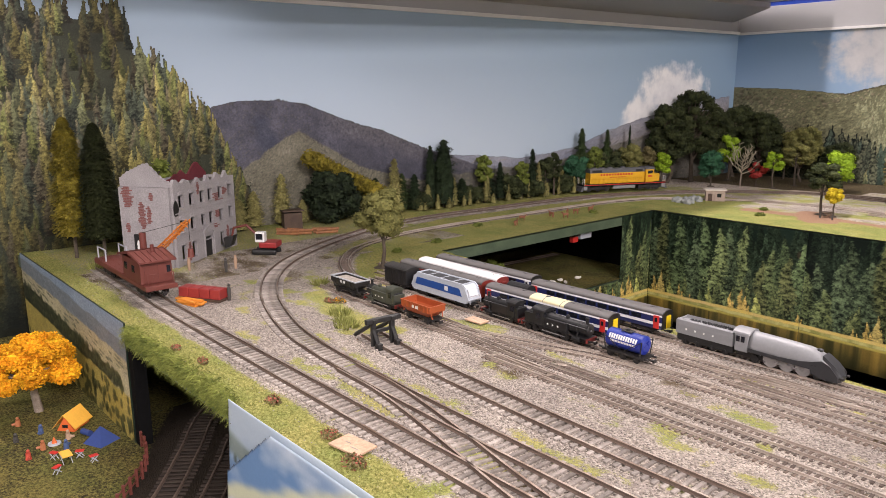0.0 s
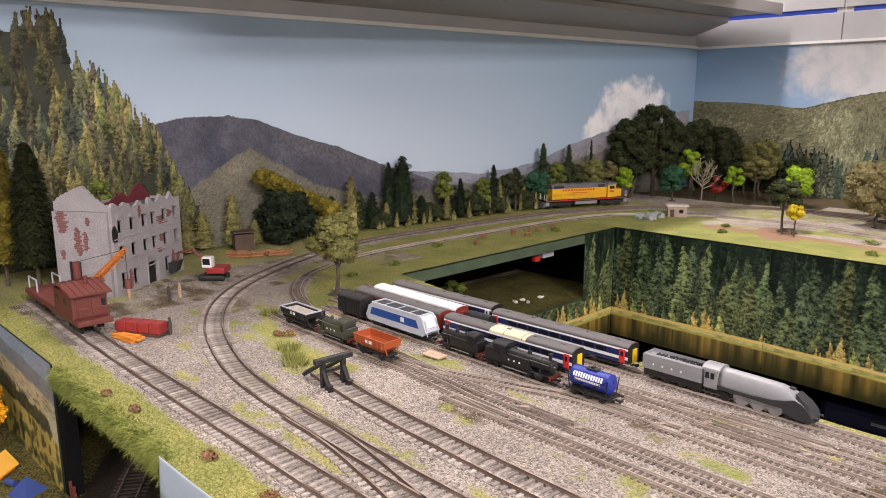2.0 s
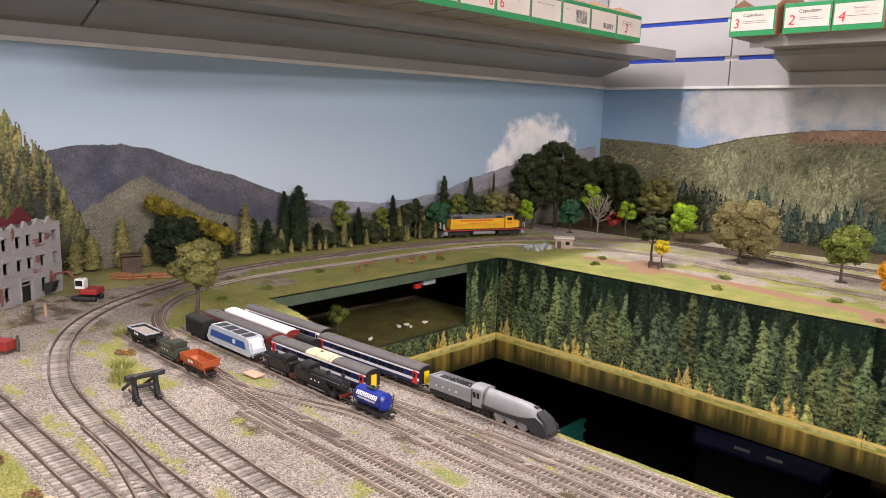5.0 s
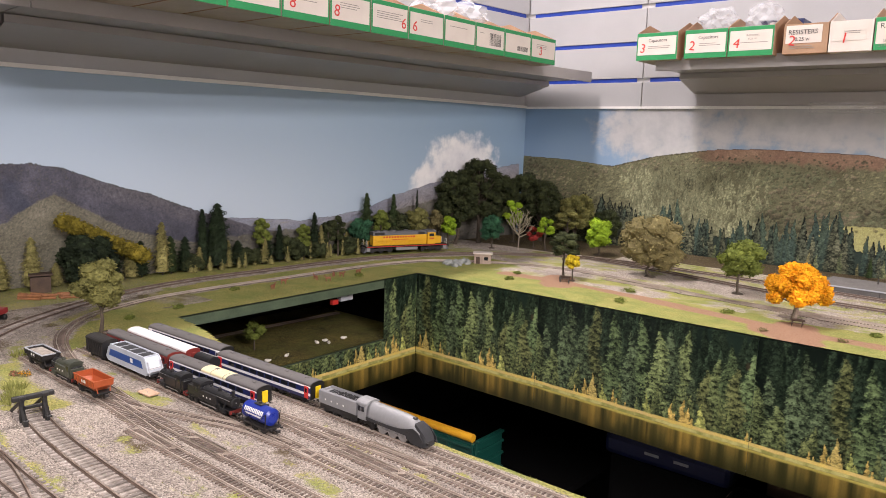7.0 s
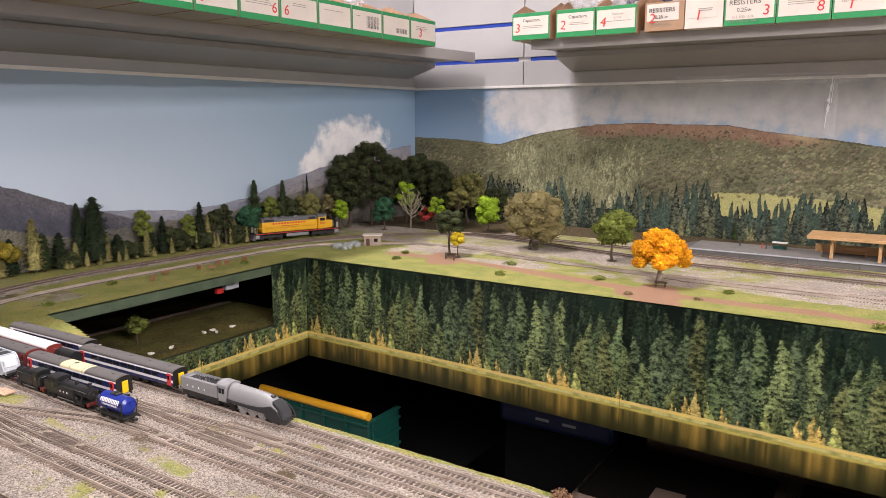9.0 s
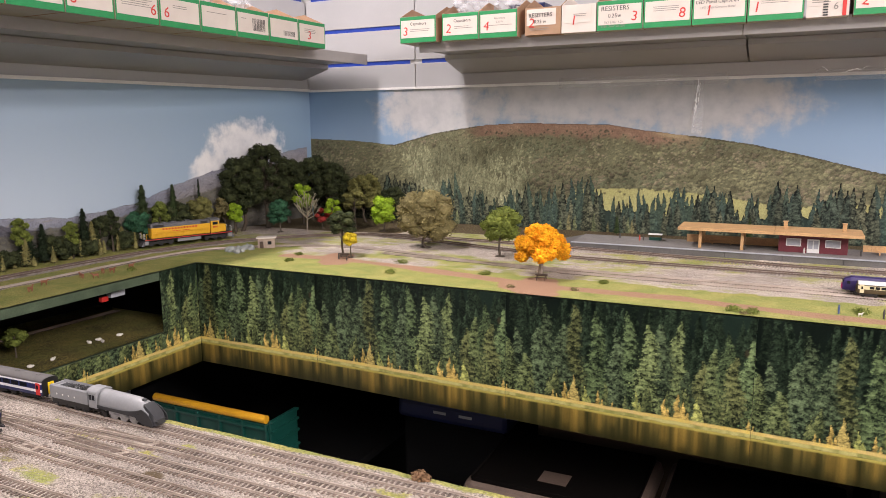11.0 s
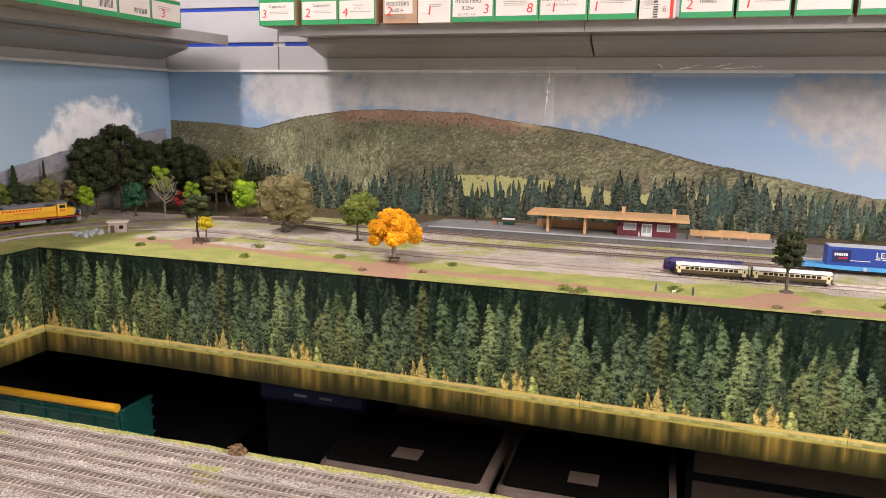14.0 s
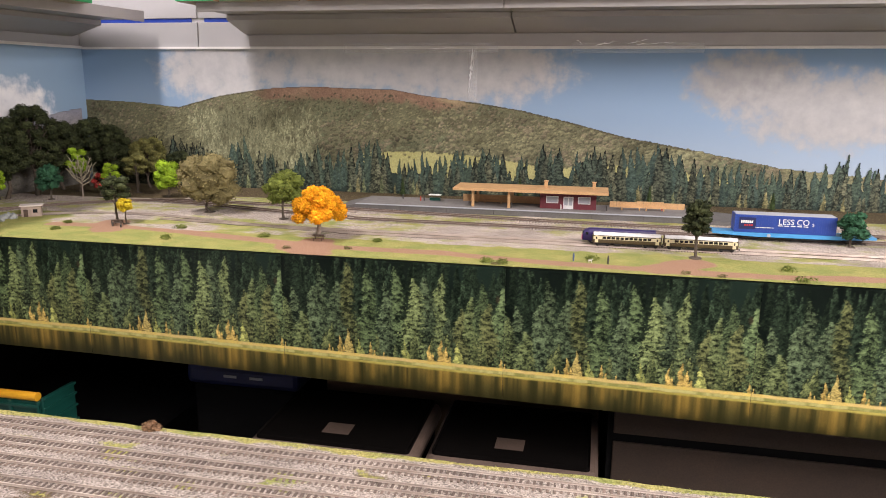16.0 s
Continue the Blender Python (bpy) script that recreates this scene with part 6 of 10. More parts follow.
def aggregate_hopper():
    L, hw = 0.098, 0.0098
    w = thing("hopper_wagon", at(-0.549, 0.488) @ Matrix.Diagonal((0.92, 0.92, 0.92, 1)), "pale grey and blue covered hopper wagon", "wagon", G)
    prof = [(-0.049, 0.011), (-0.044, 0.0065), (0.044, 0.0065), (0.049, 0.011), (0.043, 0.0225), (0.0385, 0.0262), (-0.0385, 0.0262), (-0.043, 0.0225)]
    part("body", side(B(), prof, -hw, hw), HOPPERWHITE, w)
    for s in (-1, 1):
        p2 = [(-0.041, 0.0135), (0.038, 0.0135), (0.034, 0.0218), (-0.038, 0.0218)]
        part("blue_panel", side(B(), p2, s * hw - 0.0003, s * hw + 0.0003), LIVERYBLUE, w)
        bars(w, 0.010, 0.0155, s * (hw + 0.0003), 0.0155, 0.0205, 1, LETTER, "emblem", 0)
    part("opening", box(B(), -0.037, 0.037, -hw * 0.82, hw * 0.82, 0.0263, 0.0265), DKGREY, w, "dark open hopper top")
    for s in (-1, 1):
        part("rim", box(B(), -0.0385, 0.0385, s * hw * 0.91 - 0.0008, s * hw * 0.91 + 0.0008, 0.0263, 0.0277, 0.0003), HOPPERWHITE, w)
        part("rim", box(B(), s * 0.0378 - 0.0007, s * 0.0378 + 0.0007, -hw * 0.8, hw * 0.8, 0.0266, 0.0277, 0.0003), HOPPERWHITE, w)
        part("slope_rail", side(B(), [(0.0432, 0.0228), (0.0385, 0.0266), (0.0395, 0.0275), (0.0445, 0.0232)], s * hw * 0.9 - 0.0006, s * hw * 0.9 + 0.0006), HOPPERWHITE, w)
    for x in (-0.0205, 0.0, 0.0205):
        part("cross_bar", box(B(), x - 0.0006, x + 0.0006, -hw * 0.82, hw * 0.82, 0.0266, 0.0272), PALEGREY, w)
    part("end_plate", side(B(), [(0.0437, 0.0215), (0.0475, 0.0135), (0.0478, 0.0138), (0.044, 0.0218)], -hw * 0.6, hw * 0.6), COACHWHITE, w)
    for d in (-1, 1):
        g = B()
        for s in (-1, 1):
            rod(g, (d * 0.0495, s * 0.008, 0.0068), (d * 0.0455, s * 0.008, 0.0225), 0.0006)
        rod(g, (d * 0.0478, -0.008, 0.015), (d * 0.0478, 0.008, 0.015), 0.0005)
        part("end_ladder", g, PALEGREY, w)
        bogie(w, d * 0.033, 0.013, 0.003, NG)
        coupler(w, d * 0.049, d * 0.053, 0.004)
    part("frame", box(B(), -0.048, 0.048, -0.006, 0.006, 0.0046, 0.0064, 0.0004), CHASSIS, w)


aggregate_hopper()


def box_van():
    w = thing("box_van", at(-0.6225, 0.488), "black covered van with a rounded roof", "wagon", G)
    part("body", box(B(), -0.0195, 0.0195, -0.009, 0.009, 0.006, 0.021, 0.0004), LOCOBLK, w)
    for k in range(9):
        x = -0.018 + 0.0045 * k
        for s in (-1, 1):
            part("rib", box(B(), x - 0.0004, x + 0.0004, s * 0.0091 - 0.0004, s * 0.0091 + 0.0004, 0.0065, 0.0205), CHASSIS, w)
    arc = [(0.0096 * math.cos(a), 0.021 + 0.004 * math.sin(a)) for a in [math.pi * k / 10 for k in range(11)]]
    part("roof", extrude(B(), arc, -0.0202, 0.0202), CHASSIS, w)
    part("chassis", box(B(), -0.0205, 0.0205, -0.0075, 0.0075, 0.004, 0.0059), CHASSIS, w)
    for d in (-1, 1):
        for s in (-1, 1):
            wheel(w, d * 0.012, s * 0.0052, 0.0034)
        coupler(w, d * 0.02, d * 0.0245, 0.0042)


box_van()


def small_tank():
    w = thing("tank_wagon", at(-0.489, 0.5385, 1), "small black cylindrical wagon between coaches", "wagon", G)
    part("barrel", rod(B(), (-0.014, 0, 0.0135), (0.014, 0, 0.0135), 0.0075, 0.0075, 22), LOCOBLK, w)
    part("saddle", box(B(), -0.016, 0.016, -0.007, 0.007, 0.0042, 0.0078, 0.0004), CREAM, w)
    for d in (-1, 1):
        for s in (-1, 1):
            wheel(w, d * 0.01, s * 0.0052, 0.0034)


small_tank()


def road_diesel(m):
    """American six-axle hood unit, yellow with grey roof."""
    e = thing("diesel_locomotive", m, "yellow diesel locomotive with dark grey roof and red lettering", "locomotive")
    L = 0.2
    part("frame", box(B(), -L / 2, L / 2, -0.0172, 0.0172, 0.0128, 0.0165, 0.0006), CHASSIS, e)
    for s in (-1, 1):
        part("sill_stripe", box(B(), -L / 2 + 0.001, L / 2 - 0.001, s * 0.0174 - 0.0003, s * 0.0174 + 0.0003, 0.0143, 0.0158), REDLINE, e, "thin dark red sill stripe")
    hood = part("long_hood", box(B(), -0.082, 0.05, -0.0112, 0.0112, 0.0166, 0.0395, 0.0012), YELLOW, e)
    part("hood_roof", extrude(B(), [(-0.0114, 0.0396), (0.0114, 0.0396), (0.0112, 0.044), (0.0085, 0.0478), (-0.0085, 0.0478), (-0.0112, 0.044)], -0.083, 0.05), HOODGREY, e)
    for x in (-0.068, -0.05, -0.03):
        f = part("roof_fan", rod(B(), (x, 0, 0.0479), (x, 0, 0.0502), 0.0068, 0.0062, 24), HOODGREY, e)
        part("fan_grille", rod(B(), (x, 0, 0.0503), (x, 0, 0.0506), 0.0052, 0.0052, 18), CHASSIS, f)
    part("exhaust", box(B(), -0.004, 0.006, -0.003, 0.003, 0.0479, 0.0505, 0.0004), HOODGREY, e)
    for s in (-1, 1):
        part("radiator_grille", box(B(), -0.078, -0.055, s * 0.0113 - 0.0004, s * 0.0113 + 0.0004, 0.0405, 0.0455), CHASSIS, e)
        part("air_intake", box(B(), 0.028, 0.044, s * 0.0114 - 0.0005, s * 0.0114 + 0.0005, 0.04, 0.0455), CHASSIS, e)
        for k in range(13):
            x = -0.079 + 0.0095 * k
            part("hood_door", box(B(), x, x + 0.0086, s * 0.0113 - 0.0003, s * 0.0113 + 0.0003, 0.0185, 0.0325, 0.0002), YELLOW, e)
        bars(e, -0.058, 0.022, s * 0.0117, 0.0338, 0.0374, 12, REDLINE, "red_lettering", 0.42)
        bars(e, -0.036, 0.004, s * 0.0117, 0.029, 0.0305, 6, REDLINE, "small_lettering", 0.25)
    cab = part("cab", box(B(), 0.0505, 0.0705, -0.0158, 0.0158, 0.0166, 0.044, 0.001), YELLOW, e)
    part("cab_roof", extrude(B(), [(-0.0162, 0.0441), (0.0162, 0.0441), (0.0145, 0.0475), (0.009, 0.0492), (-0.009, 0.0492), (-0.0145, 0.0475)], 0.0495, 0.0718), HOODGREY, e)
    for s in (-1, 1):
        part("cab_window", box(B(), 0.0545, 0.0665, s * 0.0158 - 0.0004, s * 0.0158 + 0.0004, 0.035, 0.0415, 0.0003), GLASS, cab)
        part("windscreen", box(B(), 0.0702, 0.071, s * 0.008 - 0.0055, s * 0.008 + 0.0055, 0.037, 0.0425, 0.0003), GLASS, cab)
        bars(e, 0.055, 0.066, s * 0.0162, 0.028, 0.0318, 4, REDLINE, "number_bars", 0.3)
    part("short_hood", box(B(), 0.0715, 0.0885, -0.0105, 0.0105, 0.0166, 0.034, 0.0018), YELLOW, e)
    part("fuel_tank", box(B(), -0.027, 0.027, -0.0135, 0.0135, 0.0045, 0.0127, 0.002), SILVER, e)
    for d in (-1, 1):
        bogie(e, d * 0.062, 0.042, 0.0058, OO, 3)
        part("step_plate", box(B(), min(d * 0.0905, d * 0.0995), max(d * 0.0905, d * 0.0995), -0.016, 0.016, 0.0045, 0.0127, 0.0008), SILVER, e)
        part("plough", side(B(), [(d * 0.0998, 0.002), (d * 0.106, 0.0022), (d * 0.1005, 0.0125)], -0.0145, 0.0145), HOODGREY, e)
        coupler(e, d * 0.1, d * 0.109, 0.0105)
        g = B()
        for y in (-0.0158, -0.009, 0.009, 0.0158):
            rod(g, (d * 0.0985, y, 0.0165), (d * 0.0985, y, 0.0285), 0.0005, seg=6)
        rod(g, (d * 0.0985, -0.0158, 0.0285), (d * 0.0985, -0.0085, 0.0285), 0.0005, seg=6)
        rod(g, (d * 0.0985, 0.0085, 0.0285), (d * 0.0985, 0.0158, 0.0285), 0.0005, seg=6)
        part("end_rail", g, LETTER, e)
    for s in (-1, 1):
        g = B()
        for k in range(14):
            x = -0.096 + k * 0.0112
            rod(g, (x, s * 0.0168, 0.0165), (x, s * 0.0168, 0.0285), 0.0004, seg=5)
        rod(g, (-0.096, s * 0.0168, 0.0285), (0.0496, s * 0.0168, 0.0285), 0.0004, seg=5)
        part("handrail", g, YELLOW, e)
    return e


road_diesel(pose(-0.925, 1.335, OOTOP, 0, 0, 66))


def crane_wagon():
    w = thing("crane_wagon", pose(-0.825, 0.2665, OOTOP, 0, 0, -1.0), "red-brown railway crane wagon with a ribbed cabin", "wagon")
    part("deck", box(B(), -0.095, 0.085, -0.0165, 0.0165, 0.0115, 0.0165, 0.0006), OXIDE, w)
    for k in range(16):
        x = -0.094 + 0.0065 * k
        part("plank", box(B(), x, x + 0.0061, -0.016, 0.016, 0.0166, 0.0176, 0.0002), OXIDE, w)
    cab = part("cabin", box(B(), 0.015, 0.072, -0.0165, 0.0165, 0.0166, 0.0405, 0.0006), OXIDE, w)
    roof = part("cabin_roof", side(B(), [(0.009, 0.0398), (0.0435, 0.0458), (0.079, 0.0398), (0.079, 0.0412), (0.0435, 0.0474), (0.009, 0.0412)], -0.0195, 0.0195), OXIDE, w)
    for k in range(7):
        y = -0.0185 + 0.0062 * k
        g = B()
        side(g, [(0.009, 0.0413), (0.0435, 0.0475), (0.079, 0.0413), (0.079, 0.042), (0.0435, 0.0482), (0.009, 0.042)], y - 0.0003, y + 0.0003)
        part("roof_batten", g, OXIDE, roof)
    for y in (-0.008, 0.006):
        part("cabin_door", box(B(), 0.0718, 0.0728, y - 0.0045, y + 0.0045, 0.0185, 0.036, 0.0002), OXIDE, cab)
    part("cabin_window", box(B(), 0.0718, 0.0729, 0.0105, 0.0145, 0.0265, 0.034, 0.0002), GLASS, cab)
    for x in (0.026, 0.05):
        part("cabin_window", box(B(), x - 0.004, x + 0.004, -0.0169, -0.0162, 0.0265, 0.034, 0.0002), GLASS, cab)
        part("cabin_window", box(B(), x - 0.004, x + 0.004, 0.0162, 0.0169, 0.0265, 0.034, 0.0002), GLASS, cab)
    part("stove_pipe", rod(B(), (0.052, 0.004, 0.044), (0.052, 0.004, 0.054), 0.0019, 0.0019, 10), OXIDE, w)
    part("mast", rod(B(), (0.0, 0.012, 0.0166), (0.0, 0.012, 0.058), 0.0038, 0.0038, 12), OXIDE, w)
    b0, b1 = Vector((0.008, 0.013, 0.026)), Vector((0.076, 0.036, 0.079))
    g = B()
    for dy, dz in ((-0.004, 0.002), (0.004, 0.002), (-0.0025, -0.003), (0.0025, -0.003)):
        rod(g, b0 + Vector((0, dy, dz)), b1 + Vector((0, dy * 0.5, dz * 0.5)), 0.0009, seg=6)
    for k in range(1, 11):
        p = b0.lerp(b1, k / 11)
        rod(g, p + Vector((0, -0.0038, 0.0018)), p + Vector((0, 0.0038, 0.0018)), 0.0008, seg=6)
        rod(g, p + Vector((0, -0.0038, 0.0018)), p + Vector((0.003, 0.0025, -0.0028)), 0.0006, seg=5)
    part("jib", g, paint("jib_orange", (0.62, 0.2, 0.03), 0.5), w, "orange lattice jib")
    g = B()
    rod(g, (0.0, 0.012, 0.058), b1, 0.0003, seg=5)
    rod(g, b1, b1 + Vector((0.001, 0, -0.03)), 0.0003, seg=5)
    part("cable", g, CHASSIS, w)
    hk = b1 + Vector((0.001, 0, -0.03))
    part("bucket", rod(B(), hk, hk + Vector((0, 0, -0.009)), 0.0028, 0.0036, 10), OXIDE, w)
    for y in (-0.012, 0.012):
        g = B()
        rod(g, (-0.092, y, 0.0166), (-0.092, y, 0.031), 0.0009)
        rod(g, (-0.092, y, 0.031), (-0.062, y, 0.031), 0.0009)
        rod(g, (-0.062, y, 0.031), (-0.062, y, 0.0166), 0.0009)
        part("deck_rail", g, PALEGREY, w)
    for d in (-0.06, 0.055):
        bogie(w, d, 0.022, 0.0055, OO)
    for d in (-1, 1):
        coupler(w, -0.005 + d * 0.09, -0.005 + d * 0.098, 0.0095)
    g = B()
    for y in (-0.013, 0.013):
        rod(g, (0.0845, y, 0.0166), (0.0845, y, 0.029), 0.0005, seg=6)
        rod(g, (0.0845, y, 0.029), (0.0845, y * 0.4, 0.029), 0.0005, seg=6)
    part("end_rail", g, OXIDE, w)


crane_wagon()


def container_wagon():
    w = thing("container_wagon", pose(0.745, 1.478, OOTOP, 0, 0, 0), "sky-blue flat wagon under a container", "wagon")
    part("deck", box(B(), -0.135, 0.135, -0.0165, 0.0165, 0.009, 0.0125, 0.0006), WAGONBLUE, w)
    for s in (-1, 1):
        part("side_sill", side(B(), [(-0.135, 0.0125), (-0.135, 0.0085), (-0.07, 0.0055), (0.07, 0.0055), (0.135, 0.0085), (0.135, 0.0125)], s * 0.0172 - 0.0008, s * 0.0172 + 0.0008), WAGONBLUE, w)
        part("handwheel", rod(B(), (-0.04, s * 0.018, 0.0085), (-0.04, s * 0.0195, 0.0085), 0.0032, 0.0032, 14), PALEGREY, w)
    for d in (-1, 1):
        bogie(w, d * 0.098, 0.024, 0.0058, OO)
        coupler(w, d * 0.135, d * 0.143, 0.009)
    c = thing("shipping_container", pose(0.731, 1.478, OOTOP + 0.0126), "dark blue shipping container with white slogan", "container")
    L, H, hw = 0.166, 0.0315, 0.0162
    part("box_body", box(B(), -L / 2, L / 2, -hw, hw, 0.0, H, 0.0006), CONTBLUE, c)
    for s in (-1, 1):
        for k in range(44):
            x = -L / 2 + 0.004 + (L - 0.008) * k / 43
            part("corrugation", box(B(), x - 0.0009, x + 0.0009, s * hw - 0.0004, s * hw + 0.0004, 0.002, H - 0.002), CONTBLUE, c)
        part("emblem_panel", box(B(), -L / 2 + 0.006, -L / 2 + 0.034, s * (hw + 0.0006) - 0.0002, s * (hw + 0.0006) + 0.0002, 0.006, 0.027), NAVY, c)
        bars(c, -L / 2 + 0.009, -L / 2 + 0.03, s * (hw + 0.0008), 0.017, 0.0215, 6, LETTER, "emblem", 0.3)
        bars(c, -L / 2 + 0.015, -L / 2 + 0.03, s * (hw + 0.0008), 0.0118, 0.0145, 4, REDLINE, "emblem", 0.3)
    part("container_roof", box(B(), -L / 2, L / 2, -hw, hw, H + 0.0001, H + 0.0012, 0.0004), PALEGREY, c)
    for d in (-1, 1):
        part("corner_post", box(B(), d * L / 2 - 0.0018, d * L / 2 + 0.0006, -hw - 0.0006, hw + 0.0006, 0.0, H + 0.0006, 0.0003), CONTBLUE, c)

    def words(text, x, z, size):
        cu = bpy.data.curves.new("slogan", "FONT")
        cu.body, cu.size, cu.extrude = text, size, 0.0002
        tmp = new("slogan_text", cu)
        bpy.context.view_layer.update()
        me = bpy.data.meshes.new_from_object(tmp.evaluated_get(bpy.context.evaluated_depsgraph_get()))
        bpy.data.objects.remove(tmp)
        me.materials.clear()
        me.materials.append(LETTER)
        ob = new("slogan", me)
        ob.parent = c
        ob.matrix_local = pose(x, -hw - 0.001, z, 90, 0, 0)
    words("LESS CO", -0.012, 0.0165, 0.0138)
    words("2", 0.0432, 0.0145, 0.0082)
    for k in range(5):
        bars(c, -0.012 + 0.0105 * k, -0.0035 + 0.0105 * k, -hw - 0.0005, 0.0132, 0.0147, 1, LETTER, "underline", 0.1)
    bars(c, -0.05, -0.018, -hw - 0.0005, 0.009, 0.0101, 8, LETTER, "small_print", 0.2)


container_wagon()
G2 = "train on the front line"
coach(at(0.456, 1.350) @ Matrix.Diagonal((1, 1, 0.94, 1)), 0.110, "cream and brown coach with a white roof", WHITEROOF, CHOCO, CREAM, CHOCO, CREAM, CHOCO, G2, windows=11)
coach(at(0.5755, 1.350) @ Matrix.Diagonal((1, 1, 0.94, 1)), 0.115, "cream and brown coach with a white roof", WHITEROOF, CHOCO, CREAM, CHOCO, CREAM, CHOCO, G2, windows=11)


def power_car():
    e = thing("power_car", at(0.445, 1.3765), "deep purple power car with a magenta nose end", "locomotive")
    rings = []
    for x, k, top in ((-0.063, 0.75, 0.017), (-0.060, 0.92, 0.0215), (-0.052, 1, 0.0248), (0.06, 1, 0.0248)):
        rings.append([(x, 0.0094 * k * c, 0.004 + (top - 0.004) * s) for c, s in ((-0.95, 0), (-1, 0.25), (-1, 0.7), (-0.75, 0.95), (-0.4, 1), (0.4, 1), (0.75, 0.95), (1, 0.7), (1, 0.25), (0.95, 0))])
    part("body", loft(B(), rings), PURPLE, e)
    part("nose_panel", box(B(), -0.0645, -0.0625, -0.0068, 0.0068, 0.005, 0.0125, 0.0008), MAGENTA, e)
    part("windscreen", box(B(), -0.0632, -0.0615, -0.0065, 0.0065, 0.0142, 0.019, 0.0005), GLASS, e)
    for s in (-1, 1):
        part("cab_window", box(B(), -0.057, -0.053, s * 0.0094 - 0.0004, s * 0.0094 + 0.0004, 0.014, 0.0185), GLASS, e)
        for x in (-0.03, 0.0, 0.03):
            part("grille", box(B(), x - 0.008, x + 0.008, s * 0.0094 - 0.0003, s * 0.0094 + 0.0003, 0.0145, 0.0195), LOCOBLK, e)
    for d in (-1, 1):
        bogie(e, d * 0.041, 0.017, 0.003, NG)
    part("underframe", box(B(), -0.028, 0.028, -0.007, 0.007, 0.002, 0.0039), CHASSIS, e)


power_car()

# ---- trees and plants ----
BARK = surf("bark", (0.11, 0.085, 0.06), (0.05, 0.038, 0.028), 200, 900, 0.85, 0, 0.6)
PALEBARK = surf("pale_bark", (0.3, 0.25, 0.2), (0.17, 0.13, 0.1), 200, 900, 0.85, 0, 0.5)


def leaves(name, a, b):
    return surf(name, a, b, 70, 420, 0.8, 0, 0.6, 0.3, 0.4, 0.0015, spec=0.15)


DARKLEAF = leaves("dark_leaf", (0.07, 0.082, 0.032), (0.013, 0.02, 0.01))
DEEPLEAF = leaves("deep_green_leaf", (0.032, 0.046, 0.022), (0.008, 0.013, 0.008))
OLIVELEAF = leaves("olive_leaf", (0.24, 0.23, 0.075), (0.11, 0.11, 0.038))
KHAKILEAF = leaves("khaki_leaf", (0.25, 0.215, 0.095), (0.12, 0.1, 0.045))
MIDLEAF = leaves("mid_green_leaf", (0.2, 0.24, 0.05), (0.09, 0.115, 0.025))
LIMELEAF = leaves("lime_leaf", (0.33, 0.48, 0.03), (0.15, 0.26, 0.018))
TEALLEAF = leaves("bluish_leaf", (0.05, 0.15, 0.075), (0.022, 0.07, 0.04))
YELLOWLEAF = leaves("yellow_leaf", (0.72, 0.56, 0.03), (0.42, 0.32, 0.02))
AUTUMN = surf("autumn_leaf", (0.82, 0.46, 0.02), (0.62, 0.19, 0.008), 110, 520, 0.85, 0, 0.6, 0.34, 0.5, 0.0015, spec=0.1)
REDLEAF = leaves("red_leaf", (0.6, 0.085, 0.075), (0.3, 0.035, 0.03))
FIRDARK = leaves("dark_fir_needle", (0.03, 0.048, 0.022), (0.013, 0.021, 0.011))
FIRMID = leaves("fir_needle", (0.06, 0.09, 0.032), (0.025, 0.04, 0.016))
FIRGOLD = leaves("golden_fir_needle", (0.4, 0.36, 0.14), (0.16, 0.15, 0.055))
CYPRESS = leaves("golden_cypress", (0.27, 0.215, 0.03), (0.09, 0.075, 0.011))
CYPRESSDARK = leaves("dark_cypress", (0.036, 0.042, 0.015), (0.013, 0.017, 0.007))
GRASSBLADE = leaves("grass_blade", (0.34, 0.34, 0.11), (0.16, 0.18, 0.045))
FRINGEGREEN = leaves("fringe_grass", (0.3, 0.33, 0.08), (0.09, 0.115, 0.024))


_ball = B()
bmesh.ops.create_icosphere(_ball, subdivisions=2, radius=1)
BALL_V = [v.co.copy() for v in _ball.verts]
BALL_F = [tuple(v.index for v in f.verts) for f in _ball.faces]
_ball.free()
_ball = B()
bmesh.ops.create_icosphere(_ball, subdivisions=4, radius=1)
FOAM_V = [v.co.copy() for v in _ball.verts]
FOAM_F = [tuple(v.index for v in f.verts) for f in _ball.faces]
_ball.free()


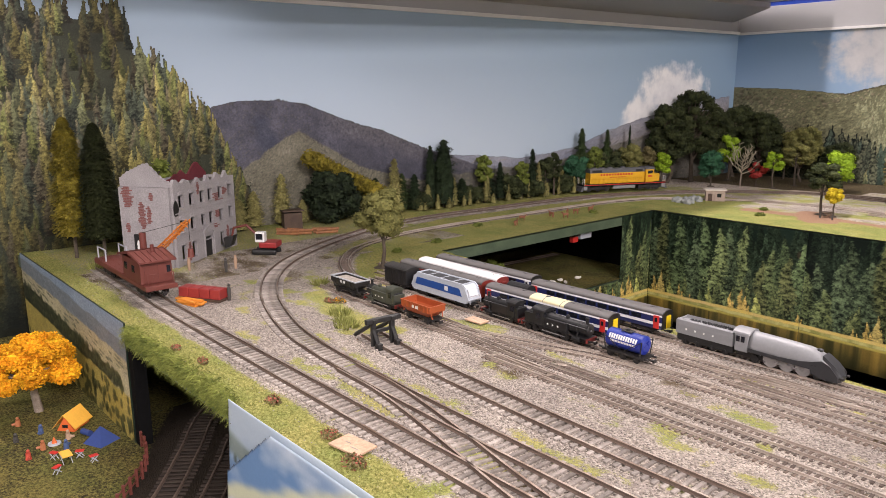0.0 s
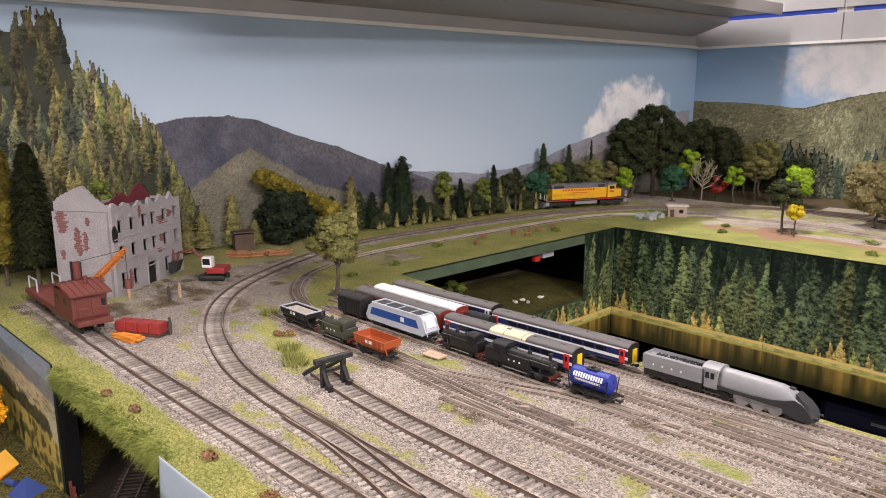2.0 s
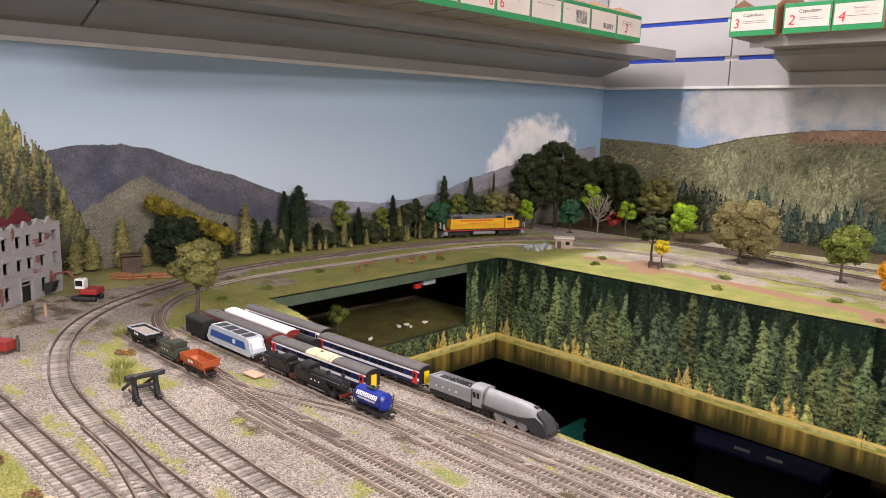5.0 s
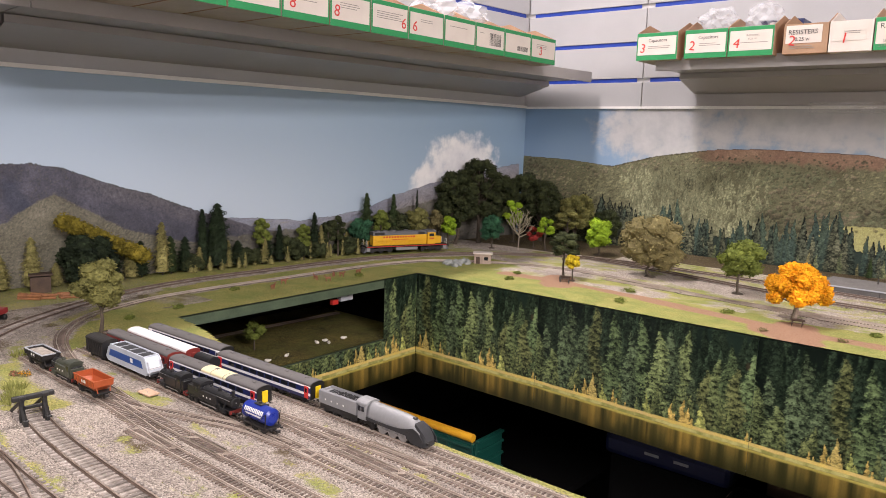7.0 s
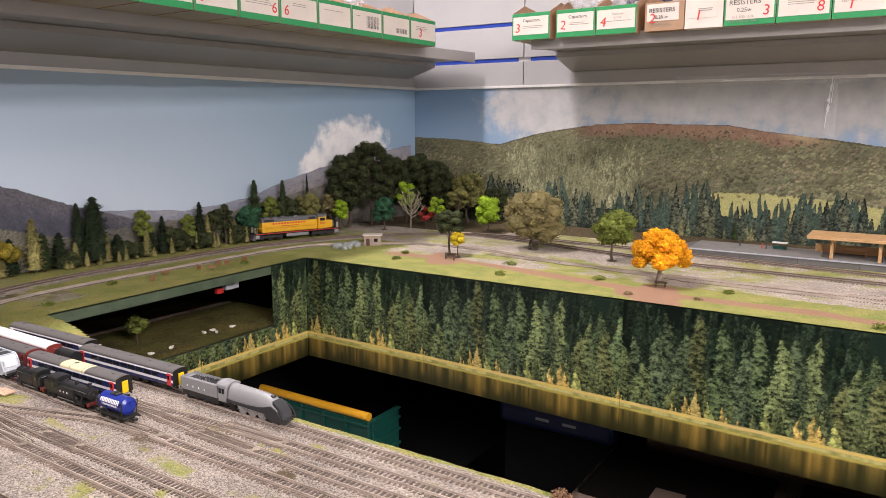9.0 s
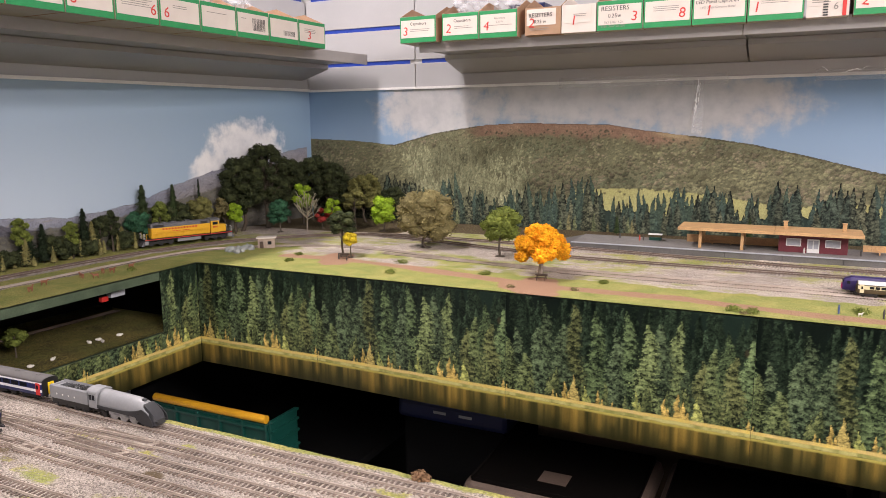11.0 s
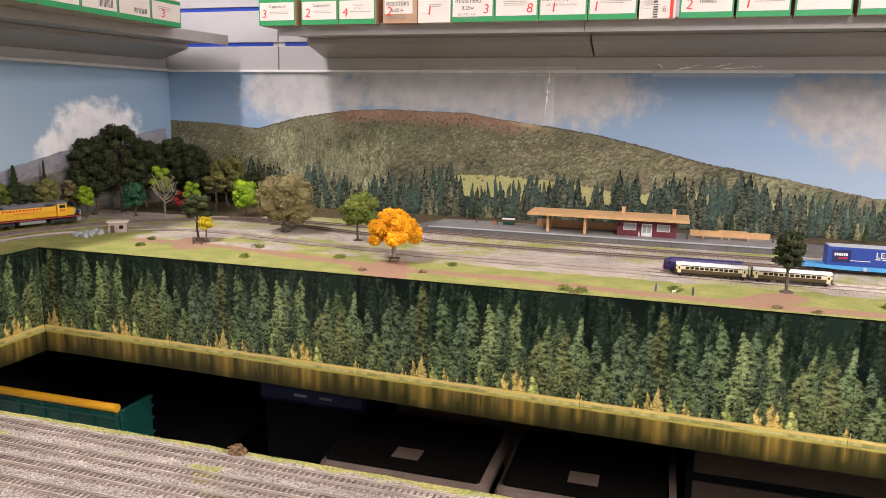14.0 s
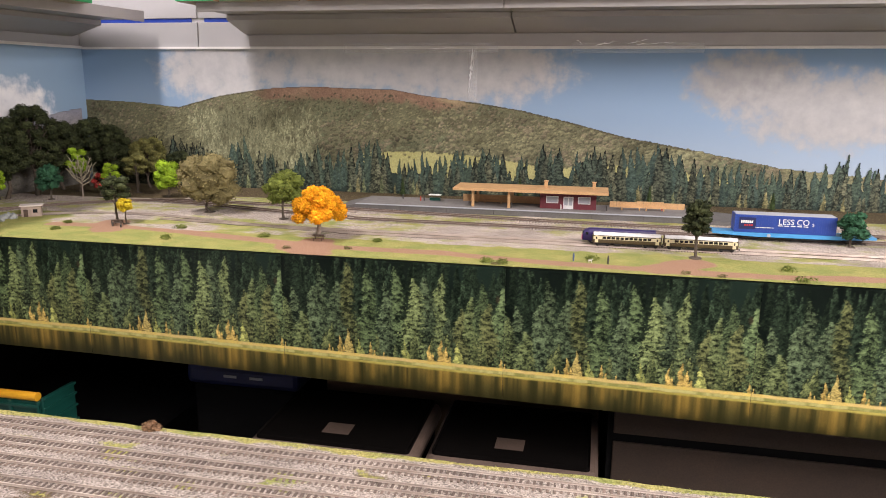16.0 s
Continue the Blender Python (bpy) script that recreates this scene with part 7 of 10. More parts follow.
def foliage(clumps, n, size, rng, droop=0.0, core=0.0, foam=False):
    """Many small tilted leaves over the skins of the clumps (x, y, z, rx, rz); core: how far foam fills each clump."""
    vs, fs = [], []
    if core:
        for cx, cy, cz, rx, rz in clumps:
            i0 = len(vs)
            for v in (FOAM_V if foam else BALL_V):
                at_ = v + Vector((cx, cy, cz)) * 90
                k = core * (1 + 0.55 * noise.noise(at_ * 2.3))
                if foam:
                    k += core * (0.3 * noise.noise(at_ * 5.5) + 0.22 * noise.noise(at_ * 12))
                vs.append((cx + v.x * rx * k, cy + v.y * rx * k, cz + v.z * rz * k))
            fs += [tuple(i + i0 for i in f) for f in (FOAM_F if foam else BALL_F)]
    tot = sum(c[3] * c[3] for c in clumps)
    for cx, cy, cz, rx, rz in clumps:
        for k in range(max(6, int(n * rx * rx / tot))):
            while True:
                d = Vector((rng.gauss(0, 1), rng.gauss(0, 1), rng.gauss(0, 1)))
                if d.length > 0.01:
                    break
            d.normalize()
            r = rng.uniform(0.72, 1.06) if rng.random() < 0.8 else rng.uniform(0.3, 0.8)
            p = Vector((cx + d.x * rx * r, cy + d.y * rx * r, cz + d.z * rz * r - droop * rng.random()))
            t1 = Vector((rng.gauss(0, 1), rng.gauss(0, 1), rng.gauss(0, 0.7))).normalized()
            t2 = t1.cross((d + Vector((rng.gauss(0, 0.5), rng.gauss(0, 0.5), rng.gauss(0, 0.5)))).normalized()).normalized()
            s = size * rng.uniform(0.6, 1.35)
            i0 = len(vs)
            vs += [p - t1 * s, p + t2 * s * 0.62, p + t1 * s, p - t2 * s * 0.62]
            fs.append((i0, i0 + 1, i0 + 2, i0 + 3))
    return vs, fs


def broadleaf(x, y, h, w, mat_leaf, label, seed, z=0.0, trunk=0.3, n=1500, leaf=0.0021, bark=None, clumps=9, flat=0.75, base=True, lean=0.0, core=0.8, puff=1.0, stout=1.0, dome=False):
    rng = random.Random(seed)
    t = thing("tree", pose(x, y, z, 0, 0, rng.uniform(0, 360)), label, "tree", "scenic trees")
    r = w / 2
    g = B()
    tw = max(0.0013, h * 0.022) * stout
    top = Vector((lean, rng.uniform(-0.1, 0.1) * r, h * (trunk + 0.25)))
    mid = Vector((lean * 0.4 + rng.uniform(-0.06, 0.06) * h, rng.uniform(-0.04, 0.04) * h, h * trunk * 0.6))
    rod(g, (0, 0, -0.001), mid, tw * 1.25, tw, 8)
    rod(g, mid, top, tw, tw * 0.6, 8)
    cl = []
    for k in range(clumps):
        a = k * 2.4 + rng.uniform(-0.4, 0.4)
        u = (k + 0.5) / clumps
        rad = r * (0.62 + 0.22 * (1 - puff)) * math.sqrt(1 - (2 * u - 0.9) ** 2 * 0.75) * rng.uniform(0.75, 1.1)
        cz = h * trunk + (h * (1 - trunk)) * (0.16 + 0.68 * u)
        cr = r * rng.uniform(0.36, 0.52) * puff
        if dome:                                      # broad below, narrowing to a knob
            rad = r * 0.8 * math.sqrt(max(0.0, 1 - u ** 1.5)) * (1.0 if k % 3 else 0.45)
            cz = h * (trunk + 0.1 + (0.9 - trunk) * (0.04 + 0.8 * u)) - rad * 0.12
        cl.append((lean + rad * math.cos(a), rad * math.sin(a), cz, cr, cr * flat))
        rod(g, mid.lerp(top, min(1, u + 0.2)), (lean + rad * math.cos(a) * 0.8, rad * math.sin(a) * 0.8, cz), tw * 0.45, tw * 0.2, 5)
    part("trunk", g, bark or BARK, t)
    vs, fs = foliage(cl, n, leaf, rng, 0.0, core, stout > 1)
    raw("crown", vs, fs, mat_leaf, t)
    if base:
        b = B()
        rod(b, (0, 0, -0.0005), (0, 0, 0.0016), tw * 5, tw * 3.6, 14)
        part("root_mound", b, BARK, t)
    return t


def lump(u, seed):
    return noise.noise((u * 21, seed * 2.3, 4))


def conifer(x, y, h, w, mat_leaf, label, seed, z=0.0, n=1500, trunk=0.08, blunt=0.0):
    rng = random.Random(seed)
    t = thing("conifer", pose(x, y, z, 0, 0, rng.uniform(0, 360)), label, "tree", "scenic conifers")
    g = B()
    rod(g, (0, 0, -0.001), (0, 0, h * 0.9), max(0.0011, h * 0.014), 0.0004, 7)
    part("trunk", g, BARK, t)
    vs, fs = [], []
    for k in range(13):                               # dense inner body
        u = k / 12
        for q in range(9):
            a = q * math.tau / 9
            r = 0.62 * w / 2 * ((1 - u) ** 0.75 * (1 - blunt) + blunt * math.sqrt(max(0, 1 - u * u))) * rng.uniform(0.75, 1.15)
            vs.append((r * math.cos(a), r * math.sin(a), h * (trunk + (0.96 - trunk) * u)))
    fs = [(k * 9 + q, k * 9 + (q + 1) % 9, (k + 1) * 9 + (q + 1) % 9, (k + 1) * 9 + q) for k in range(12) for q in range(9)]
    for k in range(n):
        u = rng.random() ** 0.8
        zz = h * (trunk + (1 - trunk) * u)
        r = w / 2 * ((1 - u) ** 0.75 * (1 - blunt) + blunt * math.sqrt(max(0, 1 - u * u))) * (0.86 + (0.03 if blunt > 0.8 else 0.22) * math.sin(u * 55 + seed) + 0.26 * noise.noise((u * 9, seed * 1.7, 0)) + (0.22 * lump(u, seed) if blunt > 0.8 else 0))
        a = rng.uniform(0, math.tau)
        rr = r * math.sqrt(rng.uniform(0.25, 1.0))
        p = Vector((rr * math.cos(a), rr * math.sin(a), zz))
        out = Vector((math.cos(a), math.sin(a), -0.5 + rng.uniform(-0.3, 0.5))).normalized()
        sd = Vector((-math.sin(a), math.cos(a), rng.uniform(-0.3, 0.3)))
        s = min(0.0027, max(0.0017, w * 0.085)) * rng.uniform(0.6, 1.5)
        i0 = len(vs)
        vs += [p - out * s * 0.5, p + sd * s * 0.45, p + out * s * 1.1, p - sd * s * 0.45]
        fs.append((i0, i0 + 1, i0 + 2, i0 + 3))
    raw("needles", vs, fs, mat_leaf, t)
    return t


def tuft(x, y, h, w, material, label, seed, z=0.0, n=70):
    rng = random.Random(seed)
    vs, fs = [], []
    for k in range(n):
        a, r = rng.uniform(0, math.tau), w / 2 * math.sqrt(rng.random())
        bx, by = r * math.cos(a), r * math.sin(a)
        hh = h * rng.uniform(0.5, 1.1)
        lx, ly = bx + rng.gauss(0, 0.25) * h + bx * 0.4, by + rng.gauss(0, 0.25) * h + by * 0.4
        d = Vector((rng.gauss(0, 1), rng.gauss(0, 1), 0)).normalized() * h * 0.08
        i0 = len(vs)
        vs += [(bx - d.x, by - d.y, -0.0005), (bx + d.x, by + d.y, -0.0005), (lx, ly, hh)]
        fs.append((i0, i0 + 1, i0 + 2))
    ob = raw("grass_tuft", vs, fs, material)
    ob.matrix_world = pose(x, y, z)
    return tagged(ob, label, "plant", "grass tufts")


def bare_tree(x, y, h, w, label, seed):
    """Leafless: upswept limbs that fork into short stout twigs."""
    rng = random.Random(seed)
    t = thing("tree", pose(x, y, 0), label, "tree", "scenic trees")
    g = B()
    rod(g, (0, 0, -0.001), (0.002, 0, h * 0.62), h * 0.02, h * 0.011, 7)
    part("trunk", g, PALEBARK, t)
    for k in range(15):
        a, u = k * 2.4 + rng.uniform(-0.3, 0.3), 0.28 + 0.034 * k * 0.68
        r = w / 2 * (1.05 - 0.55 * (k / 15)) * rng.uniform(0.8, 1.1)
        p0 = Vector((0.001, 0, h * u))
        p1 = Vector((r * 0.55 * math.cos(a), r * 0.55 * math.sin(a), h * (u + 0.1)))
        p2 = Vector((r * math.cos(a), r * math.sin(a), h * min(1, u + 0.3 + 0.12 * rng.random())))
        g = B()
        rod(g, p0, p1, h * 0.011, h * 0.009, 6)
        rod(g, p1, p2, h * 0.009, h * 0.006, 6)
        for q in range(6):
            base = p1.lerp(p2, rng.uniform(0.1, 1.0))
            tip = base + Vector((rng.gauss(0, 0.5) + math.cos(a) * 0.5, rng.gauss(0, 0.5) + math.sin(a) * 0.5, rng.uniform(0.4, 1.1))).normalized() * h * rng.uniform(0.07, 0.14)
            rod(g, base, tip, h * 0.0065, h * 0.0045, 5)
        part("limb", g, TWIG, t)
    return t


TWIG = leaves("pale_lichen_twig", (0.46, 0.42, 0.31), (0.25, 0.22, 0.15))
# single trees of the layout
broadleaf(-0.716, 0.531, 0.104, 0.062, OLIVELEAF, "olive-green model tree beside the well edge", 1, trunk=0.34, n=4200, clumps=14, leaf=0.0021)
broadleaf(-0.40, 1.495, 0.126, 0.13, KHAKILEAF, "large round khaki model tree on a brown mound", 2, trunk=0.14, n=6500, clumps=20, leaf=0.0026)
broadleaf(-0.216, 1.459, 0.101, 0.082, MIDLEAF, "mid-green round model tree on a brown mound", 3, trunk=0.28, n=4200, clumps=14, leaf=0.0025)
broadleaf(-0.083, 1.31, 0.09, 0.1, AUTUMN, "bright orange autumn tree with a pale forked trunk", 4, trunk=0.34, n=14000, clumps=36, bark=PALEBARK, base=False, flat=0.78, leaf=0.0017, core=0.8, puff=0.66, stout=1.9, dome=True)
broadleaf(-0.511, 1.343, 0.096, 0.062, DARKLEAF, "slim dark spreading tree above a picnic table", 5, trunk=0.42, n=1700, clumps=11, flat=0.5)
broadleaf(-0.486, 1.333, 0.052, 0.031, YELLOWLEAF, "small bright yellow bush-like tree", 6, trunk=0.45, n=1300, clumps=8)
broadleaf(-0.607, 1.666, 0.092, 0.072, LIMELEAF, "vivid lime-green bushy tree", 7, trunk=0.12, n=3200, clumps=12)
broadleaf(-0.727, 1.627, 0.086, 0.048, LIMELEAF, "lime-green round-headed model tree", 8, trunk=0.42, n=1000, clumps=7)
bare_tree(-0.792, 1.605, 0.1, 0.085, "pale bare twiggy tree", 9)
broadleaf(-0.837, 1.556, 0.085, 0.06, TEALLEAF, "bluish-green leafy tree beside the track", 10, trunk=0.22, n=2800, clumps=11)
broadleaf(-0.775, 1.65, 0.058, 0.046, REDLEAF, "small crimson shrub beneath the trees", 11, trunk=0.2, n=420, clumps=7)
broadleaf(-0.865, 1.69, 0.118, 0.062, LIMELEAF, "yellow-green broadleaf tree in the corner wood", 12, trunk=0.3, n=1500, clumps=9)
broadleaf(-0.712, 1.704, 0.104, 0.062, OLIVELEAF, "olive spreading tree in the corner wood", 13, trunk=0.4, n=1300, clumps=9, flat=0.45)
for k, (x, y, h, w, m) in enumerate([(-0.938, 1.535, 0.22, 0.12, DARKLEAF), (-0.915, 1.605, 0.232, 0.13, DARKLEAF), (-0.83, 1.77, 0.19, 0.12, DARKLEAF), (-0.90, 1.78, 0.205, 0.14, DARKLEAF), (-0.74, 1.80, 0.15, 0.1, OLIVELEAF), (-0.66, 1.81, 0.11, 0.08, DARKLEAF), (-0.945, 1.52, 0.15, 0.08, DARKLEAF), (-0.79, 1.82, 0.13, 0.1, OLIVELEAF), (-0.92, 1.70, 0.2, 0.13, DARKLEAF)]):
    broadleaf(x, y, h * (1.03 if k == 1 else 0.93), w, m, "tall dark broadleaf tree in the corner wood", 30 + k, trunk=0.2, n=11000, clumps=34, leaf=0.0024, base=False, puff=0.58, core=0.72)
for k, (x, y, h, w, m, lab) in enumerate([
        (-1.014, 1.004, 0.102, 0.03, MIDLEAF, "bright green tree against the sky"), (-1.008, 1.069, 0.052, 0.046, DARKLEAF, "low dark bush by the track"),
        (-1.004, 1.103, 0.081, 0.028, MIDLEAF, "mid-green oval tree by the wall"), (-0.997, 1.166, 0.085, 0.03, DARKLEAF, "dark round tree by the wall"),
        (-0.995, 1.193, 0.096, 0.028, DARKLEAF, "slim dark tree by the wall"), (-0.985, 1.254, 0.083, 0.048, TEALLEAF, "bluish-green spreading tree by the wall"),
        (-0.983, 1.315, 0.102, 0.036, MIDLEAF, "mid-green oval tree by the wall"), (-0.982, 1.364, 0.092, 0.056, DARKLEAF, "dark spreading tree by the wall"),
        (-0.968, 1.423, 0.1, 0.056, OLIVELEAF, "olive lollipop tree by the wall"), (-0.96, 1.492, 0.094, 0.04, KHAKILEAF, "khaki lollipop tree by the wall"),
        (-1.03, 0.86, 0.03, 0.045, DARKLEAF, "low dark bush by the track"), (-1.02, 0.97, 0.035, 0.05, DARKLEAF, "low dark bush by the track"), (-1.006, 1.085, 0.04, 0.04, DARKLEAF, "low dark bush by the track"),
        (-1.0, 1.135, 0.036, 0.05, DARKLEAF, "low dark bush by the track"), (-0.992, 1.22, 0.04, 0.055, DARKLEAF, "low dark bush by the track"), (-0.985, 1.29, 0.045, 0.055, DARKLEAF, "low dark bush by the track"),
        (-0.925, 1.495, 0.08, 0.032, LIMELEAF, "small fresh-green tree by the wall")]):
    broadleaf(x, y, h, w * 1.22, m, lab, 50 + k, trunk=0.3 if h > 0.06 else 0.1, n=2600, clumps=10, base=False)
for k, (x, y, h, w, m) in enumerate([
        (-1.034, 0.798, 0.098, 0.028, FIRGOLD), (-1.036, 0.816, 0.07, 0.026, FIRMID), (-1.034, 0.844, 0.067, 0.026, FIRDARK), (-1.03, 0.879, 0.117, 0.026, FIRDARK), (-1.026, 0.909, 0.127, 0.048, FIRDARK),
        (-1.018, 1.016, 0.06, 0.034, FIRDARK), (-1.01, 1.044, 0.078, 0.02, FIRDARK), (-1.001, 1.13, 0.099, 0.022, FIRDARK), (-0.987, 1.272, 0.136, 0.032, FIRMID), (-0.979, 1.352, 0.131, 0.028, FIRMID),
        (-0.973, 1.428, 0.138, 0.014, FIRDARK), (-0.985, 1.335, 0.085, 0.024, FIRDARK), (-1.02, 0.95, 0.052, 0.03, FIRDARK), (-1.04, 0.76, 0.066, 0.026, FIRDARK), (-1.042, 0.742, 0.055, 0.022, FIRGOLD),
        (-0.999, 1.147, 0.07, 0.019, FIRGOLD), (-1.008, 1.006, 0.053, 0.018, FIRGOLD), (-1.023, 0.867, 0.047, 0.016, FIRGOLD), (-1.016, 0.925, 0.056, 0.018, FIRGOLD), (-0.992, 1.215, 0.052, 0.018, FIRGOLD),
        (-1.06, 0.585, 0.085, 0.03, FIRGOLD), (-1.07, 0.54, 0.06, 0.028, FIRGOLD), (-1.06, 0.51, 0.05, 0.024, FIRGOLD), (-1.055, 0.62, 0.04, 0.02, FIRGOLD)]):
    conifer(x, y, h, w * 1.4, m, "narrow model conifer along the backdrop", 70 + k, n=2600 if w > 0.03 else 1700, blunt=0.75 if m is FIRDARK and w > 0.04 else 0.3 if w > 0.02 else 0.15)
rr = random.Random(77)
for k in range(24):
    y = 0.84 + 0.6 * k / 24 + rr.uniform(-0.012, 0.012)
    conifer(west_x(y) + 0.045 + rr.uniform(-0.006, 0.01), y, rr.uniform(0.018, 0.04), rr.uniform(0.012, 0.018), FIRGOLD, "tiny golden conifer at the foot of the backdrop", 100 + k, n=260)
for k in range(5):
    x = -0.33 + 0.28 * k + rr.uniform(-0.03, 0.03)
    conifer(x, 1.83, rr.uniform(0.035, 0.055), 0.022, FIRMID, "small pale conifer at the foot of the backdrop", 130 + k, n=260)
broadleaf(0.563, 1.300, 0.102, 0.046, DARKLEAF, "dark pine with a bare lower trunk", 140, trunk=0.3, n=3200, clumps=18, flat=0.6, leaf=0.002)
broadleaf(0.838, 1.452, 0.066, 0.056, TEALLEAF, "round green tree on a red earth mound", 141, trunk=0.16, n=1500, clumps=10)
# dark tree group behind the tall ruin, and the leaning bush by the curve
conifer(-1.035, 0.262, 0.185, 0.056, CYPRESS, "tall yellow-green cypress tree", 142, n=9500, blunt=0.84, trunk=0.17)
conifer(-1.000, 0.288, 0.178, 0.06, CYPRESSDARK, "tall dark-green cypress tree", 143, n=9500, blunt=0.84, trunk=0.17)
broadleaf(-1.035, 0.375, 0.135, 0.06, MIDLEAF, "green tree rising behind the ruin", 144, trunk=0.3, n=1500, clumps=8)
broadleaf(-1.028, 0.665, 0.088, 0.1, DEEPLEAF, "dense dark bush by the railway curve", 145, trunk=0.05, n=7000, clumps=16, leaf=0.003, base=False)
shrub = thing("shrub", pose(-1.045, 0.70, 0), "yellow-green leaning shrub over the dark bush", "plant")
part("stem", rod(B(), (0.008, 0.03, -0.001), (0.004, -0.02, 0.07), 0.0016, 0.001, 7), BARK, shrub)
r6 = random.Random(150)
vs, fs = foliage([(0.018 * k / 11 + r6.uniform(-0.004, 0.004), -0.068 + 0.125 * k / 11, 0.108 - 0.066 * k / 11, 0.0165, 0.015) for k in range(12)], 5200, 0.002, r6, 0.0, 0.82)
raw("crown", vs, fs, CYPRESS, shrub)
# campsite tree on the lower level
broadleaf(-0.825, 0.155, 0.086, 0.1, AUTUMN, "bright orange autumn tree over the campsite", 160, z=LOW, trunk=0.4, n=17000, clumps=34, bark=PALEBARK, base=False, flat=0.72, leaf=0.0015, core=0.8, puff=0.6, stout=2.0, dome=True)
broadleaf(-0.845, 0.86, 0.05, 0.04, MIDLEAF, "small dim tree on the lower level", 161, z=LOW, trunk=0.35, n=600, clumps=6, base=False)

for k, (x, y, h, w) in enumerate([(-0.588, 0.382, 0.009, 0.02), (-0.55, 0.366, 0.009, 0.022), (-0.7, 0.43, 0.009, 0.02), (-0.566, 0.373, 0.007, 0.018), (-0.95, 0.262, 0.01, 0.02)]):
    tuft(x, y, h, w, GRASSBLADE, "spiky green grass tuft among the sidings", 200 + k, n=130)
for k, (x, y, w) in enumerate([(0.239, 1.195, 0.026), (0.268, 1.19, 0.026), (0.401, 1.25, 0.026), (0.690, 1.245, 0.028), (0.70, 1.185, 0.028), (-0.580, 1.25, 0.02), (-0.361, 1.317, 0.025), (-0.336, 1.226, 0.025), (-0.176, 1.285, 0.022), (-0.60, 1.31, 0.018), (-0.841, 0.815, 0.018), (-0.79, 0.68, 0.018), (-0.79, 1.06, 0.018), (-0.775, 0.6, 0.016), (0.03, 1.29, 0.018)]):
    r4 = random.Random(220 + k)
    vs, fs = foliage([(r4.uniform(-0.3, 0.3) * w, r4.uniform(-0.3, 0.3) * w, 0.002, w * 0.32, w * 0.2) for q in range(4)], 260, 0.0014, r4)
    ob = raw("low_bush", vs, fs, MIDLEAF)
    ob.matrix_world = pose(x, y, 0.0005)
    tagged(ob, "low green scatter bush on the grass", "plant", "low bushes")
for k, (x, y) in enumerate([(0.535, 1.19), (0.585, 1.18), (-0.10, 1.205), (0.0, 1.225), (0.255, 1.178)]):
    r4 = random.Random(260 + k)
    vs, fs = foliage([(0, 0, 0.0015, 0.006, 0.003), (0.005, 0.002, 0.0015, 0.004, 0.003)], 120, 0.0012, r4)
    ob = raw("dead_bush", vs, fs, KHAKILEAF)
    ob.matrix_world = pose(x, y, 0.0005)
    tagged(ob, "small brown scrub clump by the path", "plant")

# hanging static grass over the tunnel mouth
vs, fs = [], []
rg = random.Random(9)
for k in range(15000):
    x = rg.uniform(-0.687, -0.458)
    y = 0.2095 + abs(rg.gauss(0, 0.005))
    d = Vector((rg.gauss(0, 0.5), -rg.uniform(0.2, 1.2), rg.uniform(-0.8, 0.9))).normalized()
    L = rg.uniform(0.003, 0.01)
    s = Vector((rg.gauss(0, 1), rg.gauss(0, 0.4), rg.gauss(0, 0.4))).normalized() * 0.0005
    p = Vector((x, y - 0.004 * rg.random(), rg.uniform(-0.012, 0.002)))
    i0 = len(vs)
    vs += [p - s, p + s, p + d * L + Vector((0, 0, -L * 0.25))]
    fs.append((i0, i0 + 1, i0 + 2))
tagged(raw("grass_fringe", vs, fs, FRINGEGREEN), "shaggy green grass fringe above the tunnel mouth", "plant", kind="stuff")

# loose ballast and grass fibres over the yard
vs, fs = [], []
rg = random.Random(10)
while len(fs) < 34000 * 8:
    x, y = rg.uniform(-0.95, 0.75), rg.uniform(0.212, 0.58)
    if y > yard_back(max(x, -0.73)) - 0.003:
        continue
    g, pth, e = cover(x, y)
    if rg.random() < g * 0.8:
        continue
    s = rg.uniform(0.00025, 0.00062)
    z = 0.0004 + s * 0.4
    i0 = len(vs)
    a = rg.uniform(0, 3)
    ca, sa = math.cos(a) * s, math.sin(a) * s
    vs += [(x + ca, y + sa, z), (x - sa, y + ca, z), (x - ca, y - sa, z), (x + sa, y - ca, z), (x + rg.uniform(-0.3, 0.3) * s, y, z + s * 0.8), (x, y, z - s * 0.6)]
    fs += [tuple(i0 + q for q in f) for f in ((0, 1, 4), (1, 2, 4), (2, 3, 4), (3, 0, 4), (1, 0, 5), (2, 1, 5), (3, 2, 5), (0, 3, 5))]
tagged(raw("ballast_chips", vs, fs, STONE), "loose grey ballast chips over the yard", "ballast", kind="stuff")
vs, fs = [], []
for k in range(42000):
    x, y = rg.uniform(-1.02, 0.8), rg.uniform(0.21, 0.585)
    if rg.random() < 0.4:
        y = rg.uniform(0.2095, 0.245)
    if x > -0.735 and y > yard_back(x) - 0.001:
        continue
    g, pth, e = cover(x, y)
    if rg.random() > g * 1.1 - 0.15:
        continue
    hgt = rg.uniform(0.0007, 0.002)
    dx, dy = rg.gauss(0, 0.0009), rg.gauss(0, 0.0009)
    a = rg.uniform(0, math.tau)
    sx, sy = math.cos(a) * 0.00035, math.sin(a) * 0.00035
    i0 = len(vs)
    vs += [(x - sx, y - sy, 0), (x + sx, y + sy, 0), (x + dx, y + dy, hgt)]
    fs.append((i0, i0 + 1, i0 + 2))
tagged(raw("grass_fibres", vs, fs, GRASSBLADE), "short static grass between the sidings", "grass", kind="stuff")

